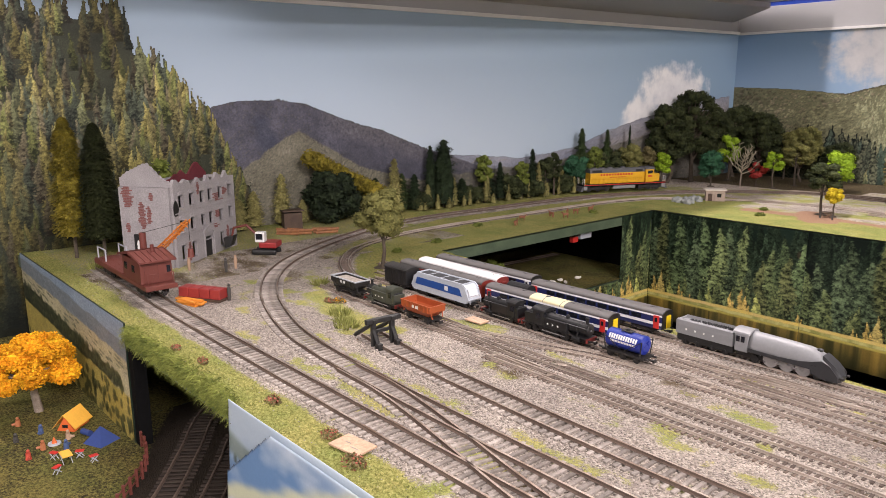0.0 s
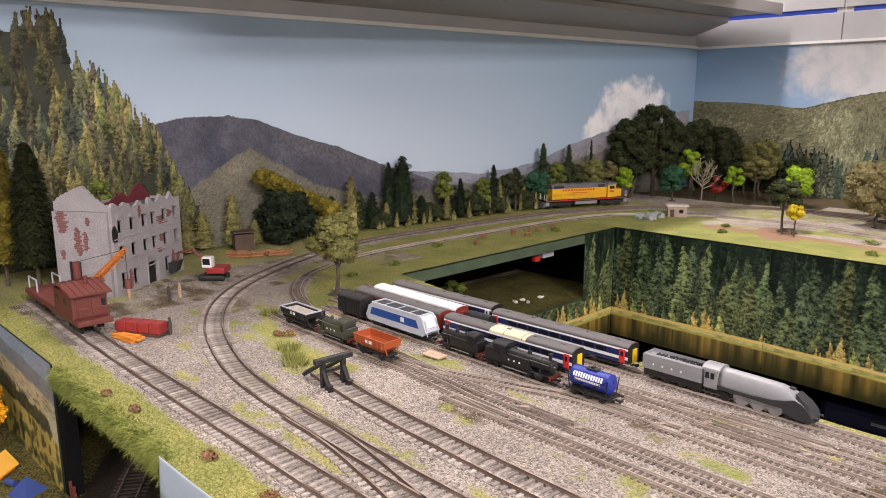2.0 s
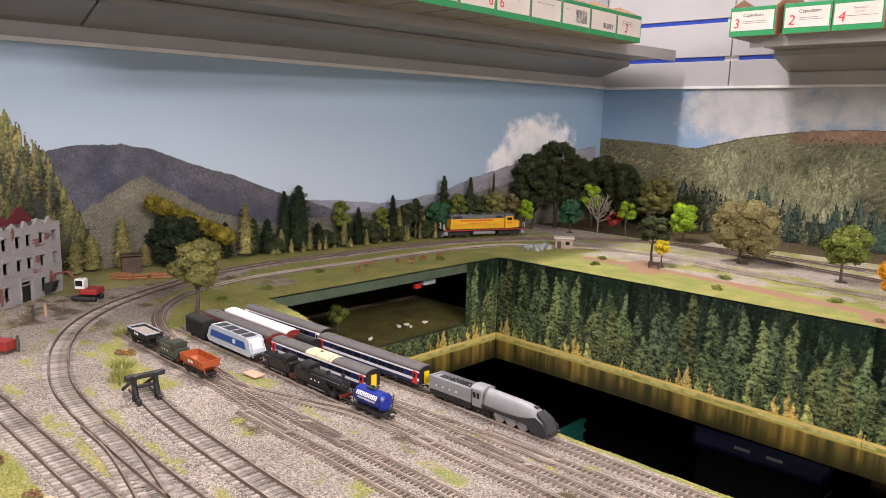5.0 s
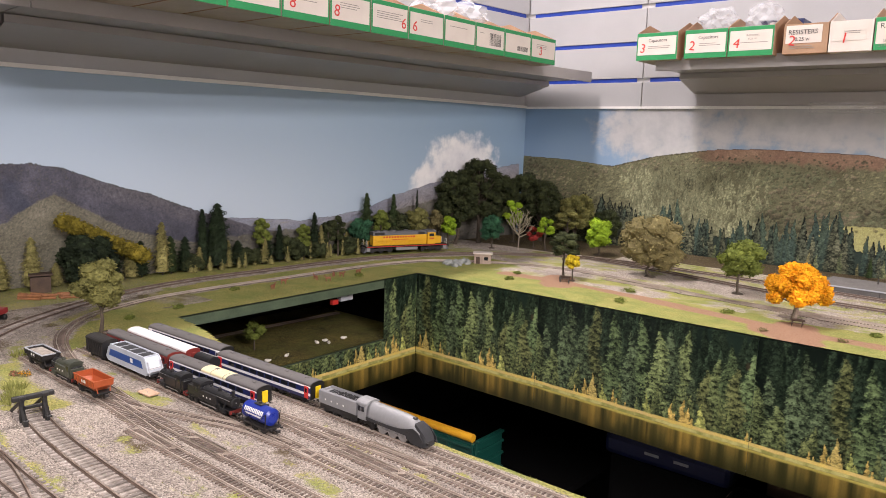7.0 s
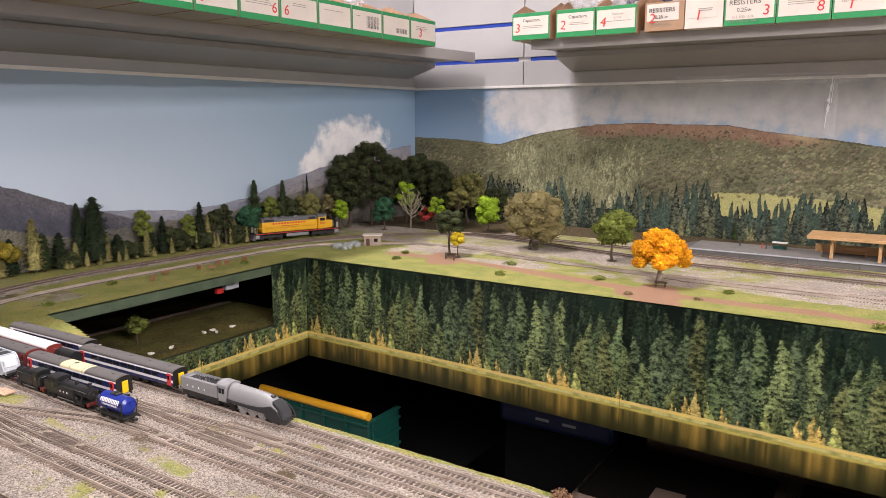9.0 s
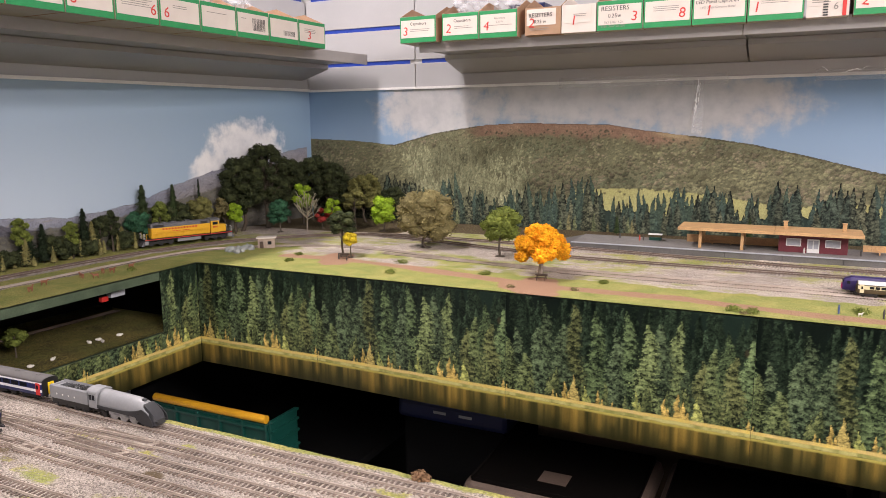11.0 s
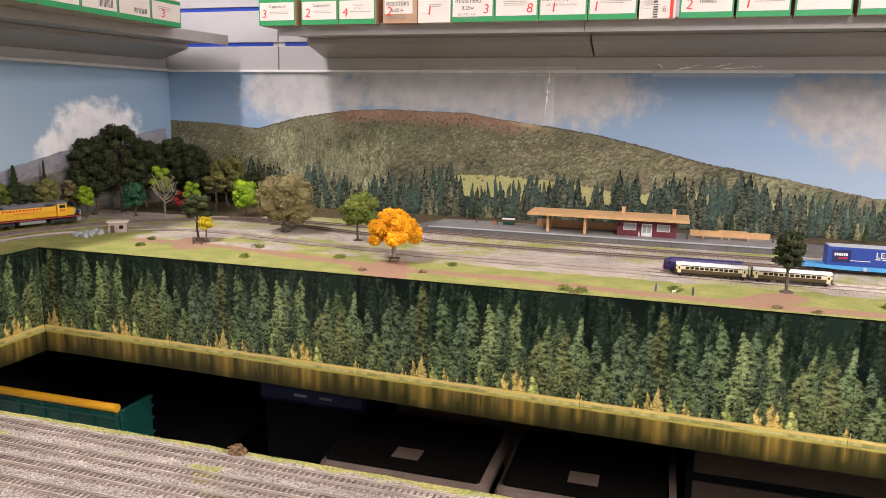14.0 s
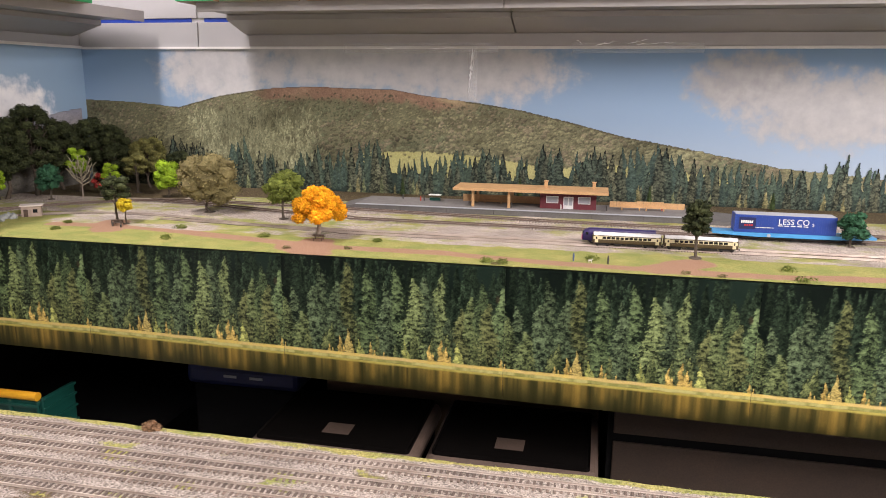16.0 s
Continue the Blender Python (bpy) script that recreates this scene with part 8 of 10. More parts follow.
# ---- buildings and small things ----
RENDER_GREY = surf("ruin_render", (0.345, 0.328, 0.332), (0.29, 0.272, 0.278), 40, 600, 0.75, 0, 0.25)
BRICKPATCH = surf("exposed_brick", (0.26, 0.11, 0.1), (0.18, 0.075, 0.07), 260, 900, 0.85, 0, 0.5)
ROOFTAR = surf("flat_roof_felt", (0.15, 0.135, 0.12), (0.1, 0.09, 0.08), 40, 600, 0.85)
DARKRED = surf("dark_red_plastic", (0.16, 0.025, 0.035), (0.11, 0.018, 0.025), 40, 600, 0.6)
TANWOOD = surf("tan_wood", (0.58, 0.36, 0.17), (0.46, 0.27, 0.12), 60, 700, 0.55)
DKWOOD = surf("dark_wood", (0.09, 0.055, 0.035), (0.05, 0.03, 0.02), 90, 700, 0.7)
PLATGREY = surf("platform_grey", (0.14, 0.135, 0.13), (0.1, 0.095, 0.09), 40, 600, 0.75)
PLATTOP = surf("platform_top", (0.22, 0.21, 0.2), (0.16, 0.152, 0.148), 40, 600, 0.8)
CARD = surf("plain_card", (0.5, 0.44, 0.38), (0.44, 0.38, 0.32), 30, 500, 0.75, grain=0.15)
BROWNCARD = surf("brown_card", (0.42, 0.26, 0.16), (0.36, 0.22, 0.13), 30, 500, 0.75, grain=0.15)
LABELW = surf("label_paper", (0.72, 0.65, 0.59), (0.66, 0.59, 0.53), 20, 600, 0.6, 0, 0.01, grain=0.05)
BOXGREEN = paint("box_green", (0.02, 0.3, 0.1), 0.5)
INKRED = paint("marker_red", (0.7, 0.05, 0.04), 0.6)
INKBLACK = paint("printed_black", (0.03, 0.03, 0.03), 0.6)
INKGREY = paint("printed_grey", (0.3, 0.27, 0.24), 0.6)
BUFFERBLK = surf("buffer_black", (0.02, 0.02, 0.02), (0.012, 0.012, 0.012), 90, 700, 0.5)
TENTOR = paint("tent_orange", (0.7, 0.14, 0.03), 0.6)
TENTYE = paint("tent_yellow", (0.85, 0.45, 0.06), 0.6)
TENTBL = paint("tent_blue", (0.03, 0.06, 0.22), 0.6)
CRATEGREEN = paint("crate_green", (0.005, 0.055, 0.042), 0.35)
CRATEYEL = paint("crate_handle_yellow", (0.7, 0.35, 0.02), 0.35)
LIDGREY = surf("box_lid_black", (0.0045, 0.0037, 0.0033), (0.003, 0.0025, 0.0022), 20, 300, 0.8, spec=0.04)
LIDRIM = surf("box_rim_taupe", (0.12, 0.085, 0.066), (0.085, 0.06, 0.047), 20, 300, 0.5)
CRATEBLUE = paint("crate_blue", (0.01, 0.016, 0.075), 0.4)
DIMWOOD = surf("brown_cupboard_front", (0.05, 0.032, 0.021), (0.038, 0.025, 0.017), 14, 400, 0.8)
KRAFT = surf("kraft_card", (0.11, 0.07, 0.045), (0.085, 0.055, 0.036), 20, 400, 0.8)
ROCKS = surf("pale_rock", (0.42, 0.44, 0.42), (0.22, 0.24, 0.23), 200, 900, 0.9, 0, 0.6)


def clear_film(name, alpha, rough):
    m, t, b = nodes_of(name)
    b.inputs["Base Color"].default_value = (0.85, 0.87, 0.9, 1)
    b.inputs["Alpha"].default_value = alpha
    b.inputs["Roughness"].default_value = rough
    b.inputs["Specular IOR Level"].default_value = 0.8
    return m


FILM = clear_film("polythene", 0.3, 0.12)
TAPE = clear_film("clear_tape", 0.2, 0.06)
# near-white colour paints the glints on the tape's folds
TAPEGLINT = paint("white_tape_glint", (0.95, 0.95, 0.96), 0.3, 0.3)


def text_mesh(name, body, size, material, parent, m, extrude_by=0.0001, align="LEFT"):
    cu = bpy.data.curves.new(name, "FONT")
    cu.body, cu.size, cu.extrude, cu.align_x, cu.resolution_u = body, size, extrude_by, align, 3
    tmp = new("text_tmp", cu)
    bpy.context.view_layer.update()
    me = bpy.data.meshes.new_from_object(tmp.evaluated_get(bpy.context.evaluated_depsgraph_get()))
    bpy.data.objects.remove(tmp)
    me.materials.clear()
    me.materials.append(material)
    ob = new(name, me)
    ob.parent = parent
    ob.matrix_local = m
    return ob


def holed_wall(W, H, holes, thick, y0=0.0):
    """A wall in x and z with openings right through it; holes: (x0, x1, z0, z1)."""
    xs = sorted({0, W, *[h[0] for h in holes], *[h[1] for h in holes]})
    zs = sorted({0, H, *[h[2] for h in holes], *[h[3] for h in holes]})
    g = B()
    for xa, xb in zip(xs, xs[1:]):
        for za, zb in zip(zs, zs[1:]):
            cx, cz = (xa + xb) / 2, (za + zb) / 2
            if not any(h[0] < cx < h[1] and h[2] < cz < h[3] for h in holes):
                box(g, xa, xb, y0, y0 + thick, za, zb)
    bmesh.ops.remove_doubles(g, verts=g.verts, dist=0.00001)
    return g


def patch(rng, cx, cz, sx, sz, n=16):
    return [(cx + sx * math.cos(a) * rng.uniform(0.65, 1.1), cz + sz * math.sin(a) * rng.uniform(0.65, 1.1)) for a in [math.tau * k / n for k in range(n)]]


def ruin():
    t = thing("ruined_building", pose(-0.885, 0.340, 0, 0, 0, 125), "grey three-storey ruined building with exposed brick patches", "building")
    W, D, H = 0.146, 0.070, 0.101
    holes = []
    for row, (z0, z1) in enumerate(((0.0075, 0.0265), (0.0435, 0.0585), (0.0745, 0.0895))):
        for k, x in enumerate((0.0098, 0.0335, 0.058, 0.0776, 0.1027, 0.128)):
            if row == 0 and k in (2, 3):
                continue
            holes.append((x, x + 0.0102, z0, z1))
    holes.append((0.064, 0.0832, 0.0, 0.0275))
    front = part("front_wall", holed_wall(W, H, holes, 0.004), RENDER_GREY, t)
    for h in holes:
        if h[2] > 0:
            part("lintel", box(B(), h[0] - 0.0012, h[1] + 0.0012, -0.0012, -0.0001, h[3] + 0.0004, h[3] + 0.0022, 0.0003), RENDER_GREY, front)
            part("sill", box(B(), h[0] - 0.001, h[1] + 0.001, -0.0012, -0.0001, h[2] - 0.0016, h[2] - 0.0002, 0.0003), RENDER_GREY, front)
            if h[2] > 0.04:
                arc = [(h[0] + 0.0051 + 0.0068 * math.cos(a), h[3] + 0.0022 + 0.0035 * math.sin(a)) for a in [math.pi * k / 8 for k in range(9)]]
                part("hood_mould", side(B(), arc, -0.0010, -0.0001), RENDER_GREY, front)
    part("door_leaf", box(B(), 0.0655, 0.0817, 0.0015, 0.0025, 0, 0.0225), LOCOBLK, front)
    part("door_transom", box(B(), 0.064, 0.0832, 0.0005, 0.0022, 0.0222, 0.0237), RENDER_GREY, front)
    for x in (0.0608, 0.0842):
        part("pilaster", box(B(), x, x + 0.002, -0.0016, -0.0001, 0, 0.033, 0.0003), RENDER_GREY, front)
    arc = [(0.0736 + 0.0145 * math.cos(a), 0.0332 + 0.0075 * math.sin(a)) for a in [math.pi * k / 12 for k in range(13)]]
    part("door_arch", side(B(), arc, -0.0018, -0.0001), RENDER_GREY, front)
    for z in (0.0388, 0.0675):
        part("string_course", box(B(), 0, W, -0.0008, -0.0001, z, z + 0.0012), RENDER_GREY, front)
    rg2 = random.Random(3)
    top, x = [], 0.0
    while x < W:
        top.append((x, H + 0.0002 + max(0, 0.006 * math.sin(x * 260) + rg2.uniform(-0.003, 0.0035)) + (0.004 if x < 0.03 else 0)))
        x += 0.0035
    part("broken_parapet", side(B(), [(0, H + 0.0001)] + top + [(W, H + 0.0001)], 0, 0.004), RENDER_GREY, t)
    # side wall facing the siding: x runs back from the corner
    s = part("side_wall", holed_wall(D, H, [], 0.004), RENDER_GREY, t)
    s.matrix_local = pose(0, 0.0041, 0, 0, 0, 90)
    ragged = [(0.0, 0.0), (0.0, 0.004)]
    x, z = 0.006, 0.004
    for k in range(26):
        u = k / 25
        prof = np.interp(u, [0, 0.12, 0.25, 0.37, 0.46, 0.62, 0.88, 1.0], [0.005, 0.0085, 0.0155, 0.0242, 0.0288, 0.0242, 0.016, 0.0095])
        ragged.append((D * u, float(prof) + (0.0016 if k % 2 else 0)))
    ragged.append((D, 0.0))
    g = part("gable_top", side(B(), ragged, -0.004, 0.0), RENDER_GREY, t)
    g.matrix_local = pose(0, 0.0041, H + 0.0002, 0, 0, 90)
    hole = part("shell_hole", side(B(), patch(rg2, 0.0035, 0.0735, 0.006, 0.011, 12), -0.0006, -0.0002), LOCOBLK, t)
    part("back_wall", box(B(), 0, W, D, D + 0.004, 0, H), RENDER_GREY, t)
    part("far_wall", box(B(), W - 0.004, W, 0.0041, D - 0.0001, 0, H), RENDER_GREY, t)
    part("flat_roof", box(B(), 0.0042, W - 0.0042, 0.0042, D - 0.0002, H - 0.006, H - 0.003), ROOFTAR, t)
    for z in (0.036, 0.064):
        part("inner_floor", box(B(), 0.0042, W - 0.0042, 0.0042, D - 0.0002, z, z + 0.002), ROOFTAR, t)
    k_ = W / 0.124
    jag = [(0.035, H - 0.003), (0.043, H + 0.003), (0.05, H + 0.0035), (0.058, H + 0.009), (0.064, H + 0.0085), (0.07, H + 0.013), (0.078, H + 0.006), (0.084, H + 0.006), (0.094, H + 0.017), (0.099, H + 0.021), (0.103, H + 0.021), (W - 0.0045, H + 0.004), (W - 0.0045, H - 0.003)]
    part("broken_roof_panel", side(B(), [(min(x * k_, W - 0.0045), H + (z - H) * 0.95) for x, z in jag], 0.040, 0.043), DARKRED, t)
    def brick_rows(cx, cz, sx, sz, y0, y1, avoid, turn=False):
        """Plaster fallen away in a ragged patch: one strip to each brick course."""
        g = B()
        n = max(2, int(2 * sz / 0.0019))
        for q in range(n):
            u = (q + 0.5) / n * 2 - 1
            half = sx * math.sqrt(1 - u * u * 0.8) * rg2.uniform(0.6, 1.15)
            mid = cx + rg2.uniform(-0.3, 0.3) * sx
            za, zb = cz + u * sz - 0.0009, cz + u * sz + 0.00075
            xa, xb = mid - half, mid + half
            for h in avoid:
                if h[2] - 0.001 < zb and h[3] + 0.001 > za and h[0] < xb and h[1] > xa:
                    if h[0] - xa > xb - h[1]:
                        xb = h[0] - 0.0002
                    else:
                        xa = h[1] + 0.0002
            if xb - xa > 0.0012:
                box(g, xa, xb, y0, y1, za, zb)
        if len(g.verts):
            p = part("brick_patch", g, BRICKPATCH, t)
            if turn:
                p.matrix_local = pose(0, 0.0041, 0, 0, 0, 90)

    for cx, cz, sx, sz in ((0.1, 0.077, 0.014, 0.0055), (0.118, 0.083, 0.006, 0.005), (0.054, 0.094, 0.003, 0.008), (0.098, 0.054, 0.006, 0.005), (0.0275, 0.016, 0.004, 0.012), (0.122, 0.02, 0.0035, 0.014), (0.092, 0.0385, 0.008, 0.003)):
        brick_rows(cx, cz, sx, sz, -0.0006, -0.0001, holes)
    for cx, cz, sx, sz in ((0.058, 0.089, 0.006, 0.013), (0.0385, 0.066, 0.0042, 0.017), (0.029, 0.067, 0.003, 0.011), (0.0245, 0.09, 0.003, 0.005), (0.06, 0.05, 0.0028, 0.006), (0.014, 0.02, 0.004, 0.012)):
        brick_rows(cx, cz, sx * 1.2, sz, 0.0041, 0.0046, [], True)
    p = part("poster_board", box(B(), 0.038, 0.053, 0.0041, 0.0046, 0.014, 0.042), LOCOBLK, t, "dark poster with a pale oval")
    p.matrix_local = pose(0, 0.0041, 0, 0, 0, 90)
    p = part("poster_oval", side(B(), patch(random.Random(1), 0.0455, 0.027, 0.0042, 0.010, 20), 0.0047, 0.0049), LETTER, t)
    p.matrix_local = pose(0, 0.0041, 0, 0, 0, 90)


ruin()


def figure(x, y, h, cols, seed, z=0.0, seated=False):
    """A plain painted peg figure, one mesh."""
    r = random.Random(seed)
    g = B()
    k = h / 0.02
    if seated:
        rod(g, (0, 0, 0), (0, 0, 0.007 * k), 0.0028 * k, 0.0022 * k, 8)
        rod(g, (0, 0, 0.003 * k), (0.006 * k, 0, 0.003 * k), 0.0016 * k, 0.0013 * k, 6)
        zz = 0.007 * k
    else:
        rod(g, (0, 0, 0), (0, 0, 0.009 * k), 0.0017 * k, 0.0021 * k, 8)
        rod(g, (0, 0, 0.009 * k), (0, 0, 0.0155 * k), 0.0024 * k, 0.0018 * k, 8)
        zz = 0.0155 * k
    bmesh.ops.create_icosphere(g, subdivisions=2, radius=0.0017 * k, matrix=Matrix.Translation((0, 0, zz + 0.0018 * k)))
    ob = link("figurine", g, cols)
    ob.matrix_world = pose(x, y, z, 0, 0, r.uniform(0, 360))
    return tagged(ob, "tiny painted peg figurine standing on the layout" if not seated else "tiny painted peg figurine sitting on the grass", "figurine", "figurines")


PH_FIG = 0.0095
FIGS = [paint("fig_" + n, c, 0.6) for n, c in (("blue", (0.06, 0.1, 0.22)), ("red", (0.5, 0.07, 0.04)), ("dark", (0.06, 0.055, 0.05)), ("tan", (0.45, 0.3, 0.2)), ("white", (0.65, 0.62, 0.58)), ("orange", (0.42, 0.15, 0.06)))]
for k, (x, y, c) in enumerate([(-0.826, 0.375, 2), (-0.835, 0.392, 3), (-0.865, 0.345, 3), (-0.708, 0.323, 2), (-0.935, 0.478, 5)]):
    figure(x, y, 0.019, FIGS[c], k)
for k, (x, y, c) in enumerate([(-0.766, 0.143, 0), (-0.735, 0.160, 3), (-0.761, 0.120, 2), (-0.716, 0.121, 1), (-0.728, 0.136, 5), (-0.715, 0.153, 0), (-0.80, 0.13, 5)]):
    figure(x, y, 0.019, FIGS[c], 20 + k, LOW, seated=True)
for k, (x, y, c) in enumerate([(-0.03, 1.70, 2), (0.015, 1.685, 1), (0.022, 1.69, 2), (0.225, 1.645, 2), (0.425, 1.655, 2), (0.54, 1.69, 1), (0.59, 1.68, 2), (0.33, 1.648, 4)]):
    figure(x, y, 0.015, FIGS[c], 40 + k, PH_FIG)
for k, (x, y, c) in enumerate([(0.372, 1.232, 0), (0.425, 1.226, 2), (-0.497, 1.305, 2)]):
    figure(x, y, 0.014, FIGS[c], 60 + k)


def animal(x, y, size, material, label, turn, z=0.0):
    g = B()
    s = size
    box(g, -0.5 * s, 0.4 * s, -0.17 * s, 0.17 * s, 0.42 * s, 0.78 * s, 0.1 * s)
    for lx in (-0.38, 0.28):
        for ly in (-0.1, 0.1):
            rod(g, (lx * s, ly * s, 0), (lx * s, ly * s, 0.5 * s), 0.05 * s, 0.07 * s, 6)
    rod(g, (0.34 * s, 0, 0.65 * s), (0.58 * s, 0, 0.95 * s), 0.12 * s, 0.08 * s, 7)
    rod(g, (0.52 * s, 0, 0.95 * s), (0.78 * s, 0, 0.86 * s), 0.09 * s, 0.05 * s, 7)
    ob = link("animal_figurine", g, material)
    ob.matrix_world = pose(x, y, z, 0, 0, turn)
    return tagged(ob, label, "figurine", "animal figurines")


def sheep(x, y, size, label, turn, z=0.0):
    """Lying down: a woolly back with a low head."""
    vs, fs = [], []
    for cx, cz, rx, ry, rz in ((0, 0.3, 0.62, 0.36, 0.34), (0.62, 0.42, 0.22, 0.16, 0.2)):
        i0 = len(vs)
        for v in BALL_V:
            k = 1 + 0.12 * noise.noise(v * 3 + Vector((x * 90, cx, 0)))
            vs.append((size * (cx + v.x * rx * k), size * v.y * ry * k, max(0, size * (cz + v.z * rz * k))))
        fs += [tuple(i + i0 for i in f) for f in BALL_F]
    ob = raw("animal_figurine", vs, fs, SHEEP, smooth=True)
    ob.matrix_world = pose(x, y, z, 0, 0, turn)
    return tagged(ob, label, "figurine", "animal figurines")


DEER = paint("deer_brown", (0.26, 0.1, 0.05), 0.7)
SHEEP = surf("sheep_wool", (0.75, 0.72, 0.66), (0.6, 0.57, 0.5), 300, 900, 0.9)
for k, (x, y) in enumerate([(-0.826, 0.91), (-0.802, 0.868), (-0.817, 0.975), (-0.793, 0.984), (-0.818, 1.02), (-0.808, 1.032), (-0.808, 1.075)]):
    animal(x, y, 0.011, DEER, "tiny brown deer figurine grazing beside the track", 40 + k * 67)
for k, (x, y) in enumerate([(-0.775, 0.835), (-0.775, 0.875), (-0.80, 0.965), (-0.80, 0.985), (-0.785, 0.98), (-0.79, 1.02)]):
    sheep(x, y, 0.0085, "tiny cream sheep figurine lying on the lower meadow", 30 + k * 75, LOW)
animal(0.398, 1.228, 0.006, SHEEP, "tiny pale animal figurine by the path", 20)
animal(-0.475, 1.30, 0.007, FIGS[2], "tiny dark animal figurine by the picnic table", 120)


DIGGERRED = paint("digger_red", (0.32, 0.03, 0.03), 0.4)
LOGBROWN = surf("sawn_log", (0.34, 0.15, 0.06), (0.2, 0.08, 0.035), 150, 800, 0.7)


def excavator():
    t = thing("excavator", pose(-0.888, 0.463, 0, 0, 0, -138), "red and white model excavator on black tracks", "excavator")
    for s in (-1, 1):
        part("crawler", box(B(), -0.017, 0.017, s * 0.0095 - 0.0035, s * 0.0095 + 0.0035, 0.0, 0.0075, 0.0025), BUFFERBLK, t)
    part("turntable", rod(B(), (0, 0, 0.0072), (0, 0, 0.0095), 0.008, 0.008, 16), BUFFERBLK, t)
    part("house", box(B(), -0.018, 0.006, -0.0125, 0.0125, 0.0096, 0.0175, 0.0015), DIGGERRED, t)
    cab = part("cab", box(B(), -0.002, 0.011, 0.001, 0.0125, 0.0176, 0.0315, 0.0012), LETTER, t)
    part("cab_window", box(B(), 0.0, 0.0095, 0.0123, 0.0129, 0.0215, 0.0295, 0.0003), GLASS, cab)
    part("cab_window", box(B(), 0.0107, 0.0113, 0.002, 0.0115, 0.021, 0.0295, 0.0003), GLASS, cab)
    g = B()
    rod(g, (0.004, -0.004, 0.016), (0.028, -0.004, 0.038), 0.0022, 0.0018, 8)
    rod(g, (0.028, -0.004, 0.038), (0.046, -0.004, 0.034), 0.0018, 0.0015, 8)
    part("boom", g, OXIDE, t)
    part("arm", rod(B(), (0.046, -0.004, 0.035), (0.05, -0.004, 0.02), 0.0016, 0.0013, 8), OXIDE, t)
    part("bucket", side(B(), [(0.044, 0.024), (0.059, 0.021), (0.057, 0.007), (0.050, 0.009)], -0.011, 0.003), BUFFERBLK, t)


excavator()


def shed():
    t = thing("shed", pose(-1.036, 0.588, 0, 0, 0, -20), "small dark brown wooden shed beside the bush", "shed")
    part("shell", box(B(), -0.018, 0.018, -0.014, 0.014, 0, 0.026), DKWOOD, t)
    for k in range(8):
        x = -0.0175 + 0.0045 * k
        part("board", box(B(), x, x + 0.0041, -0.0148, -0.0141, 0.0005, 0.0255), DKWOOD, t)
    part("roof", side(B(), [(-0.021, 0.0255), (0.021, 0.0285), (0.021, 0.0305), (-0.021, 0.0275)], -0.017, 0.017), DKWOOD, t)
    part("door", box(B(), -0.004, 0.006, -0.0156, -0.0149, 0.0005, 0.02), DKWOOD, t)


shed()
for k, (x, y, a, lab) in enumerate([(-0.985, 0.548, 30, "x"), (-0.975, 0.565, 42, "x"), (-0.955, 0.60, 60, "x")]):
    pile = thing("log_pile", pose(x, y, 0, 0, 0, a), "small pile of sawn brown logs on the ground", "logs")
    for q in range(4):
        k_ = (0.006, -0.003, 0.009, -0.008)[q]        # none lies quite along the others
        part("log", rod(B(), (-0.017 + k_ * 0.4, 0.0046 * (q % 2) - k_ * 0.4, 0.0023 + 0.0042 * (q // 2)), (0.017 + k_ * 0.4, 0.0046 * (q % 2) + k_ * 0.4, 0.0023 + 0.0045 * (q // 2)), 0.0024, 0.0022, 8), LOGBROWN, pile)


CRATERED = paint("crate_red", (0.3, 0.035, 0.03), 0.45)


def crates():
    t = thing("cargo_pallet", pose(-0.730, 0.304, 0, 0, 0, 30), "row of dark red crates on a pallet", "crates")
    part("pallet", box(B(), -0.026, 0.026, -0.008, 0.008, 0.0, 0.0028, 0.0004), DKWOOD, t)
    for k in range(4):
        x = -0.0195 + 0.013 * k
        part("crate", box(B(), x - 0.0062, x + 0.0062, -0.0075, 0.0075, 0.0029, 0.0135, 0.0009), CRATERED, t)
    p = thing("plank_stack", pose(-0.722, 0.287, 0, 0, 0, 20), "loose stack of orange timber planks", "timber")
    r = random.Random(4)
    for k in range(8):
        g = part("plank", box(B(), -0.016, 0.016, -0.002, 0.002, 0, 0.0018, 0.0002), paint("plank_orange", (0.72, 0.26, 0.03), 0.6) if k == 0 else bpy.data.materials["plank_orange"], p)
        g.matrix_local = pose(r.uniform(-0.004, 0.004), 0.0046 * (k % 3) - 0.004, 0.0019 * (k // 3), 0, 0, r.uniform(-9, 9))


crates()


